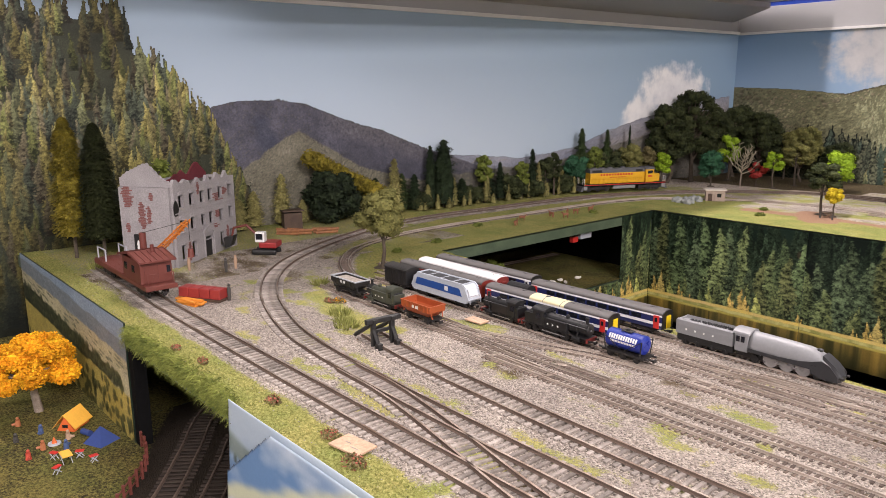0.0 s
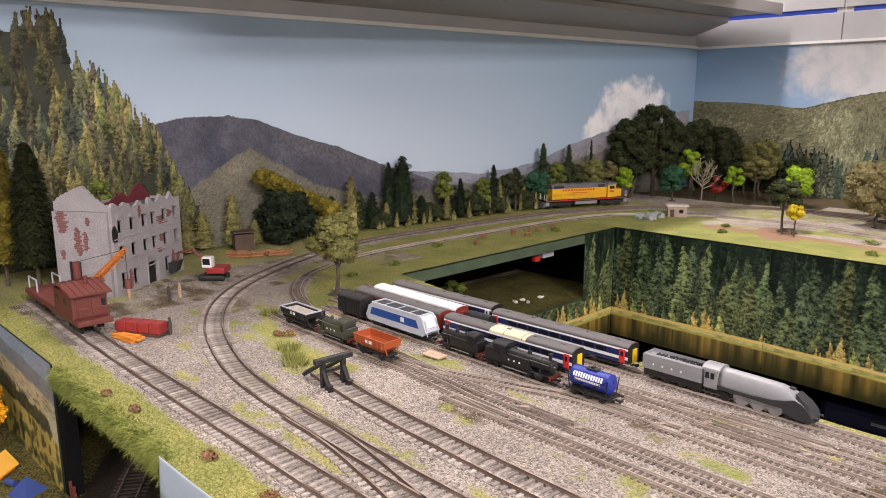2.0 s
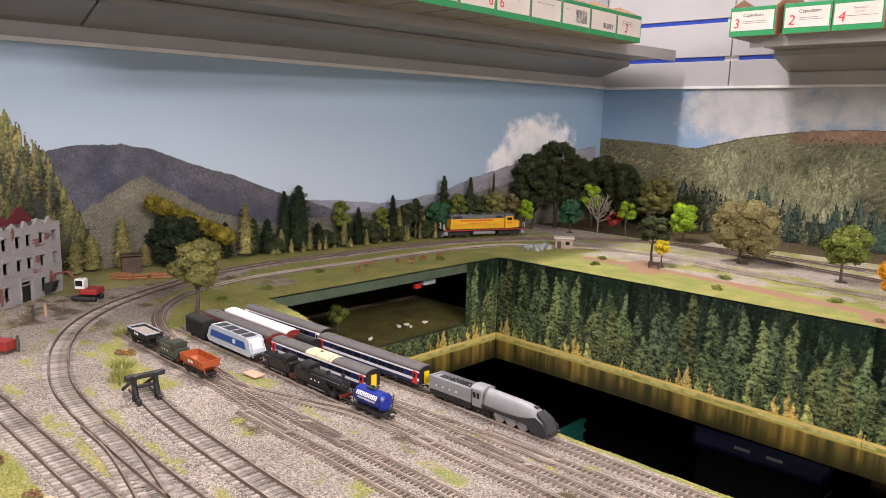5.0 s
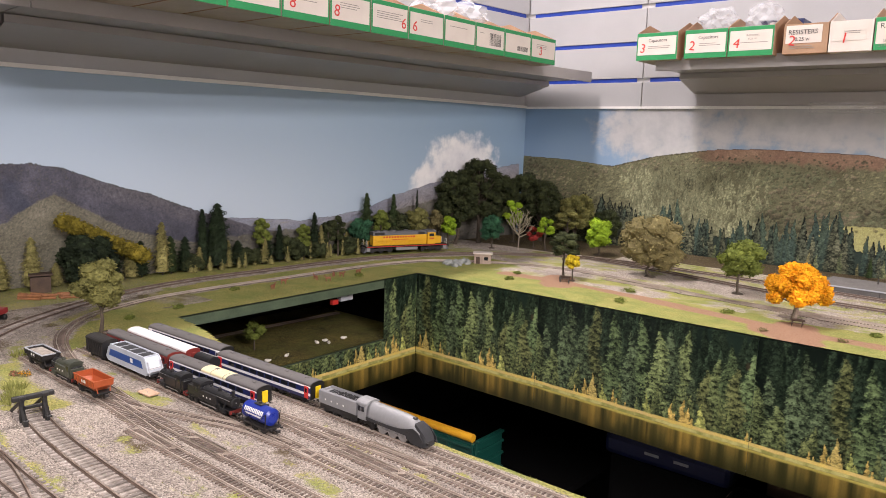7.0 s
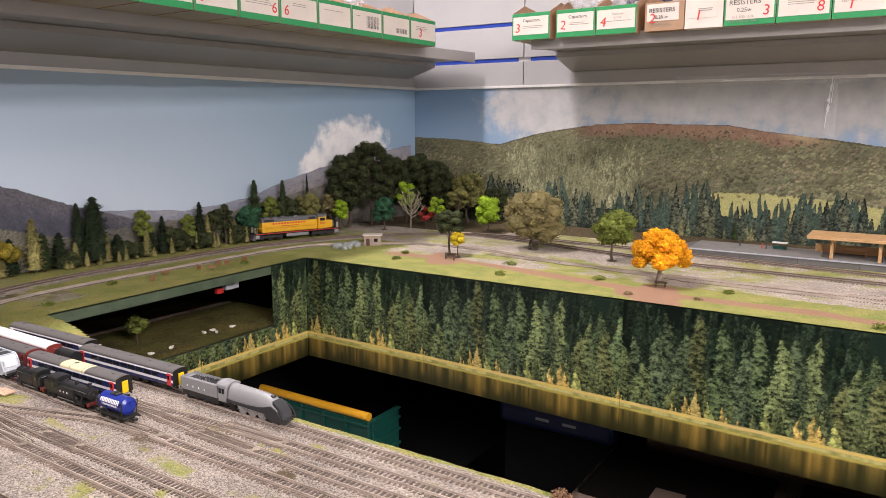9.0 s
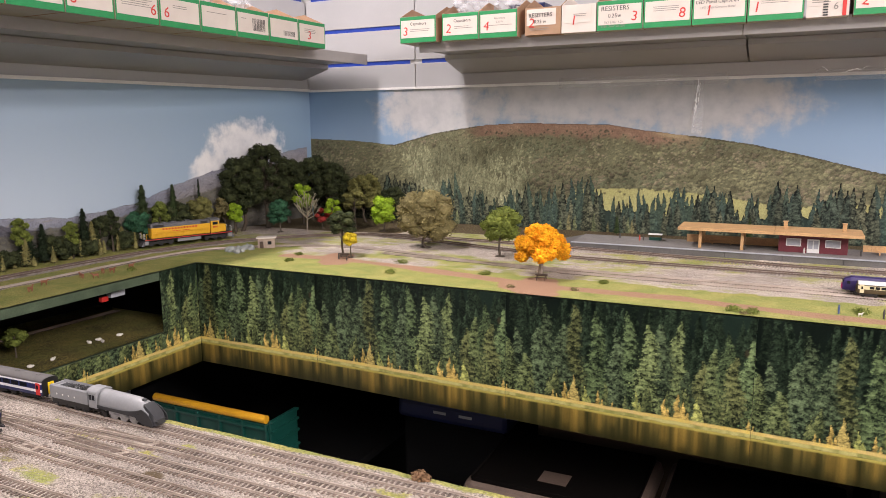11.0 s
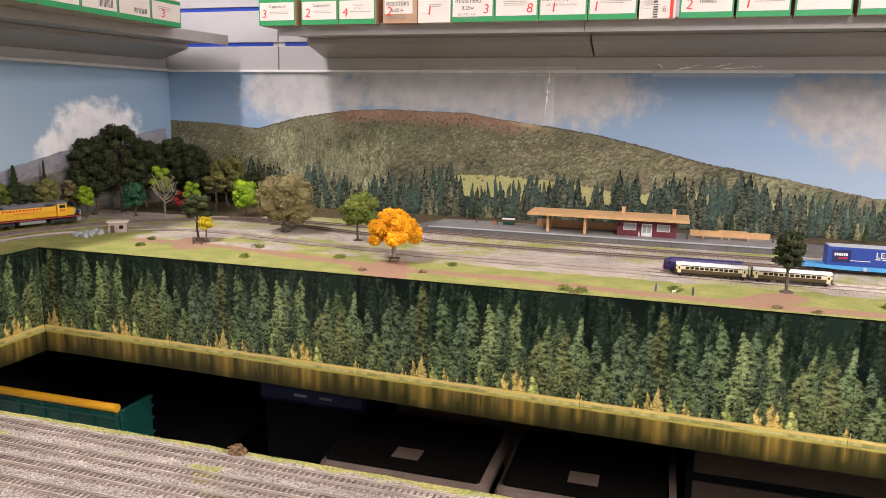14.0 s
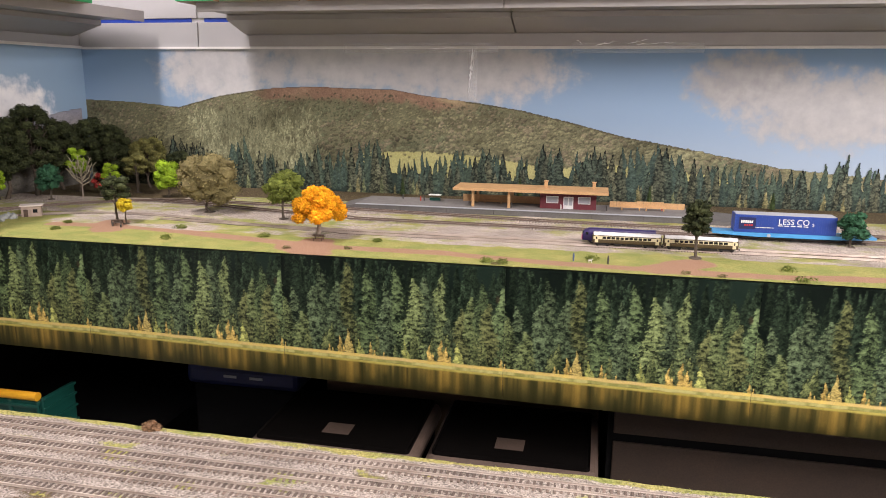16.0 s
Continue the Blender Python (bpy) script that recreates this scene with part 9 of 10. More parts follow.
def buffer_stop():
    t = thing("buffer_stop", pose(-0.490, 0.361, OOTOP, 0, 0, -5), "black timber buffer stop at the siding end", "buffer stop")
    for s in (-1, 1):
        part("post", box(B(), 0.0, 0.004, s * 0.0095 - 0.002, s * 0.0095 + 0.002, -0.004, 0.0172, 0.0006), BUFFERBLK, t)
        part("knee", rod(B(), (0.0035, s * 0.0095, 0.0115), (0.0125, s * 0.0095, -0.003), 0.0019, 0.0019, 4), BUFFERBLK, t)
        part("foot_block", box(B(), 0.0085, 0.014, s * 0.0095 - 0.0024, s * 0.0095 + 0.0024, -0.004, 0.0016, 0.0005), BUFFERBLK, t)
        part("brace", rod(B(), (-0.03, s * 0.0095, -0.0015), (0.001, s * 0.0095, 0.0165), 0.0019, 0.0019, 4), BUFFERBLK, t)
    part("cross_tie", box(B(), -0.0015, 0.0015, -0.0085, 0.0085, 0.0075, 0.0105, 0.0004), BUFFERBLK, t)
    beam = part("beam", box(B(), 0.0005, 0.0052, -0.0175, 0.0175, 0.0173, 0.0218, 0.0008), BUFFERBLK, t)
    for s in (-1, 1):
        part("buffer_pad", box(B(), 0.0053, 0.0066, s * 0.0095 - 0.0024, s * 0.0095 + 0.0024, 0.0178, 0.0213, 0.0004), BUFFERBLK, beam)


buffer_stop()
for k, (x, y, w, d, a) in enumerate([(-0.349, 0.233, 0.026, 0.017, 8), (-0.478, 0.465, 0.021, 0.012, 2)]):
    t = thing("wooden_plate", pose(x, y, 0.0014, 0, 0, a), "small pale plywood plate with pencil marks on the ballast", "plate")
    part("plate", box(B(), -w / 2, w / 2, -d / 2, d / 2, 0, 0.0014, 0.0002), surf("pale_ply", (0.6, 0.4, 0.27), (0.5, 0.33, 0.22), 40, 500, 0.7), t)
    part("pencil_mark", box(B(), -w * 0.25, -w * 0.05, -0.0004, 0.0004, 0.0015, 0.0016), INKGREY, t)
    part("pencil_mark", box(B(), w * 0.05, w * 0.3, -d * 0.2, -d * 0.2 + 0.0007, 0.0015, 0.0016), INKGREY, t)
BLOSSOM = leaves("dusty_red_blossom", (0.42, 0.16, 0.11), (0.26, 0.07, 0.045))
for k, (x, y, h) in enumerate([(-0.372, 0.231, 0.006), (-0.334, 0.222, 0.007), (-0.553, 0.225, 0.004), (-0.445, 0.23, 0.005), (-0.598, 0.221, 0.004), (-0.625, 0.405, 0.006), (-0.632, 0.398, 0.005)]):
    r4 = random.Random(300 + k)
    t = thing("flower_bed", pose(x, y, 0.0005), "small cushion of red and yellow model flowers", "plant", "flower cushions")
    vs, fs = foliage([(0, 0, 0.001, h, h * 0.6), (h, 0, 0.001, h * 0.8, h * 0.5)], 220, 0.0011, r4)
    raw("foliage", vs, fs, KHAKILEAF, t)
    vs, fs = foliage([(0, 0, 0.0015, h, h * 0.65), (h, 0, 0.0015, h * 0.8, h * 0.55)], 110, 0.0009, r4)
    raw("blossom", vs, fs, BLOSSOM if k != 5 else AUTUMN, t)

# ---- station ----
def platform():
    t = thing("station_platform", pose(0, 0, 0), "grey station platform with a pale edge and ramps", "platform")
    H = 0.0125
    part("platform_wall", side(B(), [(-0.165, 0), (0.75, 0), (0.6, H - 0.0012), (-0.115, H - 0.0012)], 1.612, 1.732), PLATGREY, t)
    part("platform_top", side(B(), [(-0.115, H - 0.0011), (0.6, H - 0.0011), (0.6, H), (-0.115, H)], 1.620, 1.732), PLATTOP, t)
    part("edge_coping", side(B(), [(-0.115, H - 0.0009), (0.6, H - 0.0009), (0.6, H + 0.0003), (-0.115, H + 0.0003)], 1.610, 1.6195), PALEGREY, t)
    for k in range(1, 7):
        x = -0.115 + 0.715 * k / 7
        part("joint", box(B(), x - 0.0004, x + 0.0004, 1.6115, 1.6125, 0.001, H - 0.0015), CHASSIS, t)
    return H


PH = platform()


def station():
    t = thing("station_building", pose(0, 1.683, PH), "maroon station building with tan canopy roof and chimneys", "building")
    x0, x1, y0, y1, h = 0.285, 0.403, -0.028, 0.03, 0.039
    fl = part("front_wall", None or holed_wall(x1 - x0, h, [(0.013, 0.039, 0.012, 0.027), (0.049, 0.071, 0.0, 0.027), (0.08, 0.106, 0.012, 0.027)], 0.002), DARKRED, t)
    fl.location = (x0, y0, 0)
    part("side_wall", box(B(), x0, x0 + 0.002, y0 + 0.0021, y1, 0, h), DARKRED, t)
    part("side_wall", box(B(), x1 - 0.002, x1, y0 + 0.0021, y1, 0, h), DARKRED, t)
    part("back_wall", box(B(), x0 + 0.0021, x1 - 0.0021, y1 - 0.002, y1, 0, h), DARKRED, t)
    for a, b in ((0.013, 0.039), (0.08, 0.106)):
        wn = part("window", box(B(), x0 + a + 0.0002, x0 + b - 0.0002, y0 + 0.0006, y0 + 0.0012, 0.0122, 0.0268), PALEGREY, t)
        g = B()
        for (xa, xb, za, zb) in ((a, b, 0.012, 0.0135), (a, b, 0.0255, 0.027), (a, a + 0.0015, 0.0136, 0.0254), (b - 0.0015, b, 0.0136, 0.0254)):
            box(g, x0 + xa, x0 + xb, y0 - 0.0008, y0 + 0.0004, za, zb)
        part("window_frame", g, LETTER, wn)
    dr = part("door", box(B(), x0 + 0.0495, x0 + 0.0705, y0 + 0.0004, y0 + 0.0012, 0.0003, 0.0265), LETTER, t)
    for a in (0.0515, 0.061):
        part("door_pane", box(B(), x0 + a, x0 + a + 0.0075, y0 + 0.0001, y0 + 0.0003, 0.008, 0.024), PALEGREY, dr)
    part("roof", box(B(), x0 - 0.008, x1 + 0.024, y0 - 0.028, y1 + 0.004, h + 0.0002, h + 0.0022), TANWOOD, t)
    part("roof_fascia", box(B(), x0 - 0.008, x1 + 0.024, y0 - 0.0295, y0 - 0.0281, h - 0.003, h + 0.0028, 0.0003), TANWOOD, t)
    part("canopy_roof", box(B(), 0.1, x0 - 0.0085, y0 - 0.028, y1 + 0.002, h + 0.0002, h + 0.0022), TANWOOD, t)
    for k in range(2):
        part("canopy_fascia", box(B(), 0.1, x0 - 0.0085, y0 - 0.0295 + k * 0.0001, y0 - 0.0281, h - 0.003 + 0.003 * k, h - 0.0002 + 0.003 * k, 0.0003), TANWOOD, t)
    for x in (0.142, 0.22):
        for y in (y0 - 0.014, y1 - 0.006):
            part("canopy_post", box(B(), x - 0.0028, x + 0.0028, y - 0.0028, y + 0.0028, 0, h + 0.0001, 0.0003), TANWOOD, t)
    part("canopy_back", box(B(), 0.108, x0 - 0.001, y1 - 0.002, y1, 0, 0.016), TANWOOD, t)
    for x in (0.295, 0.397):
        part("chimney", box(B(), x - 0.0035, x + 0.0035, -0.004, 0.004, h + 0.0023, h + 0.0155, 0.0003), TANWOOD, t)
        part("chimney_cap", box(B(), x - 0.0045, x + 0.0045, -0.005, 0.005, h + 0.0156, h + 0.0172, 0.0003), TANWOOD, t)
    for (bx, by) in ((0.178, 1.70), (0.475, 1.68), (0.525, 1.68)):
        b = thing("platform_bench", pose(bx, by, PH), "tan wooden platform bench", "bench", "platform benches")
        part("seat", box(B(), -0.022, 0.022, -0.006, 0.0, 0.006, 0.0072), TANWOOD, b)
        part("backrest", box(B(), -0.022, 0.022, 0.0001, 0.0012, 0.0074, 0.014), TANWOOD, b)
        for x in (-0.018, 0.018):
            part("leg", box(B(), x - 0.001, x + 0.001, -0.0055, 0.0, 0, 0.0059), TANWOOD, b)
    f = thing("wooden_screen", pose(0, 1.71, PH), "long tan wooden screen behind the platform", "fence")
    for k in range(11):
        x = 0.432 + 0.0142 * k
        part("panel", box(B(), x, x + 0.0138, -0.001, 0.001, 0, 0.0145 if 3 < k < 8 else 0.0125), TANWOOD, f)
    s = thing("platform_shelter", pose(0.045, 1.70, PH), "small white-roofed platform stall", "shelter")
    part("roof", box(B(), -0.014, 0.014, -0.006, 0.006, 0.012, 0.014, 0.0004), LETTER, s)
    part("counter", box(B(), -0.012, 0.012, -0.004, 0.004, 0, 0.0065, 0.0003), CRATEGREEN, s)
    for x in (-0.012, 0.012):
        part("post", rod(B(), (x, 0.0045, 0), (x, 0.0045, 0.012), 0.0005), CHASSIS, s)


station()


def picnic_table(x, y, a):
    t = thing("picnic_table", pose(x, y, 0.0008, 0, 0, a), "small brown wooden picnic table with benches", "table", "picnic tables")
    part("tabletop", box(B(), -0.010, 0.010, -0.004, 0.004, 0.0085, 0.0096, 0.0002), DKWOOD, t)
    for s in (-1, 1):
        part("bench_seat", box(B(), -0.010, 0.010, s * 0.0085 - 0.0016, s * 0.0085 + 0.0016, 0.005, 0.0059, 0.0002), DKWOOD, t)
    for x2 in (-0.007, 0.007):
        for s in (-1, 1):
            part("leg", rod(B(), (x2, s * 0.0075, 0), (x2, s * 0.0025, 0.0085), 0.0007, 0.0007, 5), DKWOOD, t)


picnic_table(-0.07, 1.278, 8)
picnic_table(-0.493, 1.318, 20)


HUTSTONE = surf("hut_stone", (0.42, 0.33, 0.27), (0.3, 0.23, 0.19), 120, 700, 0.85, 0, 0.4)


def stone_hut():
    t = thing("lineside_hut", pose(-0.722, 1.362, 0, 0, 0, 35), "small buff lineside hut with a pale flat roof", "hut")
    part("shell", box(B(), -0.018, 0.018, -0.011, 0.011, 0, 0.021), HUTSTONE, t)
    part("door", box(B(), -0.014, -0.006, -0.0117, -0.0111, 0, 0.015), DKWOOD, t)
    part("window", box(B(), 0.003, 0.011, -0.0117, -0.0111, 0.008, 0.015), GLASS, t)
    part("roof", box(B(), -0.021, 0.021, -0.014, 0.014, 0.0211, 0.0237, 0.0006), LABELW, t)
    r = random.Random(6)
    h = thing("rockery", pose(-0.752, 1.305, 0), "heap of pale grey stones beside the hut", "rocks")
    for k in range(26):
        g = B()
        s = r.uniform(0.0035, 0.009)
        bmesh.ops.create_icosphere(g, subdivisions=1, radius=s)
        for v in g.verts:
            v.co *= r.uniform(0.7, 1.25)
        ob = part("rock", g, ROCKS, h)
        ob.location = (r.uniform(-0.02, 0.02), r.uniform(-0.025, 0.03), s * 0.4)


stone_hut()

# ---- campsite on the lower level ----
def ridge_tent():
    t = thing("ridge_tent", pose(-0.763, 0.172, LOW, 0, 0, 132) @ Matrix.Scale(0.78, 4), "orange ridge tent with a yellow flysheet", "tent")
    part("inner_tent", extrude(B(), [(-0.012, 0), (0.012, 0), (0, 0.02)], -0.016, 0.016), TENTOR, t)
    g = B()
    for s in (-1, 1):
        vs4 = [(-0.019, s * 0.0155, 0.0045), (0.019, s * 0.0155, 0.0045), (0.019, 0, 0.0225), (-0.019, 0, 0.0225)]
        a = [g.verts.new(v) for v in vs4]
        b = [g.verts.new((v[0], v[1], v[2] + 0.0008)) for v in vs4]
        for q in range(4):
            g.faces.new((a[q], a[(q + 1) % 4], b[(q + 1) % 4], b[q]))
        g.faces.new(a)
        g.faces.new(b)
    bmesh.ops.recalc_face_normals(g, faces=g.faces)
    part("flysheet", g, TENTYE, t)
    part("opening", box(B(), -0.0168, -0.0161, -0.0035, 0.0035, 0.005, 0.009), LOCOBLK, t)
    p = thing("pyramid_tent", pose(-0.709, 0.183, LOW, 0, 0, 25) @ Matrix.Scale(0.7, 4), "dark blue pyramid tent on the grass", "tent")
    part("canvas", box(B(), -0.017, 0.017, -0.017, 0.017, 0, 0.022, 0, 0.97), TENTBL, p)
    b = thing("sleeping_bag", pose(-0.732, 0.176, LOW, 0, 0, 20), "rolled dark blue sleeping bag", "bag")
    part("roll", rod(B(), (-0.006, 0, 0.003), (0.006, 0, 0.003), 0.003, 0.003, 10), TENTBL, b)


ridge_tent()
for k, (x, y, table) in enumerate([(-0.688, 0.146, True), (-0.701, 0.139, False), (-0.689, 0.158, False), (-0.671, 0.165, False), (-0.671, 0.134, False)]):
    t = thing("camp_table" if table else "camp_stool", pose(x, y, LOW, 0, 0, 30 * k), "small yellow folding camp table" if table else "tiny red folding camp stool", "table" if table else "stool", "" if table else "camp stools")
    w = 0.0075 if table else 0.0038
    h = 0.0075 if table else 0.006
    part("top", box(B(), -w, w, -w * 0.6, w * 0.6, h, h + 0.0009, 0.0002), TENTYE if table else REDLINE, t)
    for s in (-1, 1):
        part("leg", rod(B(), (-w * 0.8, s * w * 0.5, 0), (w * 0.8, s * w * 0.5, h), 0.0004, 0.0004, 5), PALEGREY, t)
        part("leg", rod(B(), (w * 0.8, s * w * 0.5, 0), (-w * 0.8, s * w * 0.5, h), 0.0004, 0.0004, 5), PALEGREY, t)
fire = thing("camp_fire", pose(-0.733, 0.147, LOW), "tiny camp fire on a pale stone ring", "fire")
part("ring", rod(B(), (0, 0, 0), (0, 0, 0.0014), 0.0062, 0.0058, 12), PALEGREY, fire)
part("flame", rod(B(), (0, 0, 0.0014), (0, 0, 0.007), 0.0026, 0.0003, 7), TENTOR, fire)


def red_fence():
    t = thing("fence", pose(0, 0, LOW), "low red post and rail fence beside the dark track", "fence")
    xy, d = spline([(-0.54, 0.13), (-0.579, 0.1605), (-0.614, 0.1895), (-0.65, 0.205), (-0.684, 0.209)], 0.0125)
    for x, y in xy:
        part("post", box(B(), x - 0.0011, x + 0.0011, y - 0.0011, y + 0.0011, -0.001, 0.0165, 0.0002), OXIDE, t)
    for z in (0.006, 0.0135):
        for (xa, ya), (xb, yb) in zip(xy, xy[1:]):
            part("rail", rod(B(), (xa, ya, z), (xb, yb, z), 0.0008, 0.0008, 5), OXIDE, t)


red_fence()
# ---- front faces ----
face = thing("front_picture", pose(0, 0.2062, 0), "printed hill and meadow picture on the baseboard front", "backdrop")
part("paper", box(B(), -1.09, -0.683, 0, 0.0012, LOW, 0.006), DARKWOOD_INK, face)


def valley_print():
    """A patchwork valley under hazy blue hills, sloping down from left to right."""
    p = Print(-1.09, -0.683, LOW, 0.006, 0.0012)
    X, Z = p.X, p.Z
    u = (X + 1.09) / 0.407
    n, fine = fractal(X, Z, 30, 201), fractal(X, Z * 2, 110, 207, 3)
    p.wash(np.ones_like(X), np.stack([0.23 + 0.05 * n, 0.3 + 0.05 * n, 0.38 + 0.05 * n], 2))
    hill = 0.0 - 0.012 * u + 0.006 * fractal(X, 0 * Z, 9, 211)
    p.wash(soft(0.001, -0.001, Z - hill), np.stack([0.17 + 0.05 * fine, 0.2 + 0.05 * fine, 0.22 + 0.04 * fine], 2))
    field = -0.016 - 0.016 * u + 0.004 * n
    p.wash(soft(0.0015, -0.0015, Z - field), np.stack([0.42 + 0.1 * n + 0.05 * fine, 0.38 + 0.09 * n + 0.05 * fine, 0.24 + 0.06 * n], 2))
    rng = random.Random(213)
    for k in range(70):                               # far hedges
        x = rng.uniform(-1.09, -0.683)
        z = -0.018 - 0.016 * (x + 1.09) / 0.407 - rng.uniform(0, 0.02)
        p.dab(x, z, rng.uniform(0.004, 0.014), rng.uniform(0.0008, 0.0018), (0.1, 0.12, 0.08), 0.8, -0.1)
    wood = -0.034 - 0.024 * u + 0.004 * fractal(X, 0 * Z, 20, 221)
    p.wash(soft(0.001, -0.001, Z - wood) * soft(0.95, 0.8, u), np.stack([0.03 + 0.02 * fine, 0.036 + 0.022 * fine, 0.022 + 0.012 * fine], 2))
    for k in range(240):
        v = rng.random() ** 0.8 * 0.95
        x = -1.09 + 0.407 * v
        z = -0.034 - 0.024 * v - rng.uniform(-0.004, 0.022) * (1 - 0.6 * v)
        p.crown(x, z, rng.uniform(0.006, 0.014), rng.uniform(0.006, 0.012), (0.11, 0.12, 0.06), (0.014, 0.018, 0.012), rng)
    meadow = -0.058 - 0.012 * u + 0.003 * n
    p.wash(soft(0.0015, -0.0015, Z - meadow), np.stack([0.36 + 0.1 * n + 0.05 * fine, 0.29 + 0.08 * n + 0.04 * fine, 0.08 + 0.03 * n], 2))
    for k in range(150):
        v = rng.random()
        x = -1.09 + 0.407 * v
        z = LOW + rng.random() ** 1.5 * 0.05 * (0.4 + 0.6 * v)
        p.crown(x, z, rng.uniform(0.007, 0.016), rng.uniform(0.007, 0.014), (0.1, 0.11, 0.045), (0.014, 0.018, 0.01), rng)
    p.speckle(0.1, 9)
    p.sheet("print", face, PRINT, 0.0006, "printed valley with fields and dark trees")


valley_print()
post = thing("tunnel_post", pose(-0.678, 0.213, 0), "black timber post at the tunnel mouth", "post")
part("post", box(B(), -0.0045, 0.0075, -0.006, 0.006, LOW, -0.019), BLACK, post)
front = thing("front_picture", pose(0, 0.2055, 0), "curling printed sky and river picture on the baseboard front", "backdrop")


def river_print(x0, x1, z0, z1, seed, lower):
    """Sky, low hills and pale river; the lower sheet shows only water and a sand bar, and is cut off aslant."""
    p = Print(x0, x1, z0, z1, 0.0018)
    X, Z = p.X, p.Z
    n, fine = fractal(X, Z * 2.5, 12, seed), fractal(X, Z * 2, 60, seed + 5, 3)
    keep = soft(0.001, -0.001, Z - np.minimum(z1, -0.047 + (X - x0) * 0.8)) if lower else np.ones_like(X)
    down = -Z + 0.008 * n
    deep, pale = np.array((0.13, 0.24, 0.42)), np.array((0.55, 0.62, 0.68))
    p.wash(keep, deep + (pale - deep) * np.clip(0.4 + 1.3 * n + 0.2 * fine, 0, 1)[..., None])
    if lower:
        p.wash(soft(0.012, 0.003, np.abs(down - 0.062 + (X - x0) * 0.35)) * 0.85 * keep, (0.62, 0.62, 0.4))
        p.wash(soft(0.03, 0.005, np.abs(down - 0.115)) * 0.6 * keep, (0.6, 0.66, 0.7))
    else:
        p.wash(soft(0.03, 0.018, down), np.stack([0.4 + 0.1 * n, 0.48 + 0.1 * n, 0.56 + 0.08 * n], 2))
        p.wash(soft(0.016, 0.022, down) * soft(0.036, 0.03, down), np.stack([0.2 + 0.05 * fine, 0.25 + 0.05 * fine, 0.24 + 0.04 * fine], 2))
        rng = random.Random(seed)
        for k in range(90):
            p.crown(rng.uniform(x0, x1), -rng.uniform(0.026, 0.042), rng.uniform(0.006, 0.014), rng.uniform(0.005, 0.01), (0.12, 0.15, 0.1), (0.03, 0.045, 0.035), rng)
    return p


def curled_sheet(p, off, curl, label):
    """A print whose free left end bows away from the board."""
    ob = p.sheet("paper", front, SOFTPRINT, 0.0, label)
    co = np.zeros(len(ob.data.vertices) * 3, dtype=np.float32)
    ob.data.vertices.foreach_get("co", co)
    co = co.reshape(-1, 3)
    u = (co[:, 0] - p.x0) / 1.6
    v = np.clip((co[:, 2] + 0.24) / 0.246, 0, 1)
    co[:, 1] = -off - curl * np.sin(v * math.pi) * (1 - u) - 0.0006 * np.sin(co[:, 0] * 25)
    ob.data.vertices.foreach_set("co", co.ravel())
    ob.data.update()
    sol = ob.modifiers.new("thickness", "SOLIDIFY")
    sol.thickness = 0.0005


curled_sheet(river_print(-0.46, 1.13, -0.24, 0.0055, 301, False), 0.0012, 0.004, "pale printed river under low hills")
curled_sheet(river_print(-0.456, 1.13, -0.24, 0.002, 321, True), 0.0036, 0.006, "second sheet of pale water and a sand bar")
# four added black sheets supply the darkness of tunnel and lower level
slab("tunnel_blackout_back", -1.1, -0.3, 0.46, 0.465, LOW, -0.019, BLACK, "added black sheet standing in for the tunnel's darkness")
slab("tunnel_blackout_side", -0.462, -0.455, 0.215, 0.459, LOW, -0.019, BLACK, "added black side sheet standing in for the tunnel's darkness")
slab("lower_blackout_end", -1.09, -0.742, 1.164, 1.169, LOW, -0.02, BLACK, "added black sheet as shade at the lower level's end")
slab("lower_blackout_back", -1.10, -1.09, 0.48, 1.17, LOW, -0.02, BLACK, "added black sheet as shade at the lower level's back")
signal = thing("track_sensor", pose(-0.765, 0.985, -0.019), "small white and red sensor under the board", "sensor")
part("housing", box(B(), -0.006, 0.006, 0.0, 0.03, -0.014, -0.0005, 0.0008), PALEGREY, signal)
part("lamp", box(B(), -0.004, 0.004, -0.018, -0.004, -0.018, -0.009, 0.0008), REDLINE, signal)
DRYMOSS = leaves("dry_brown_moss", (0.3, 0.18, 0.1), (0.14, 0.08, 0.045))
rub = thing("moss_clump", pose(0.066, 0.572, 0), "brown mossy clump at the yard edge", "plant")
vs, fs = foliage([(0, 0, 0.003, 0.006, 0.0036), (0.005, 0.0, 0.0022, 0.0045, 0.003)], 420, 0.0014, random.Random(2))
raw("clump", vs, fs, DRYMOSS, rub)

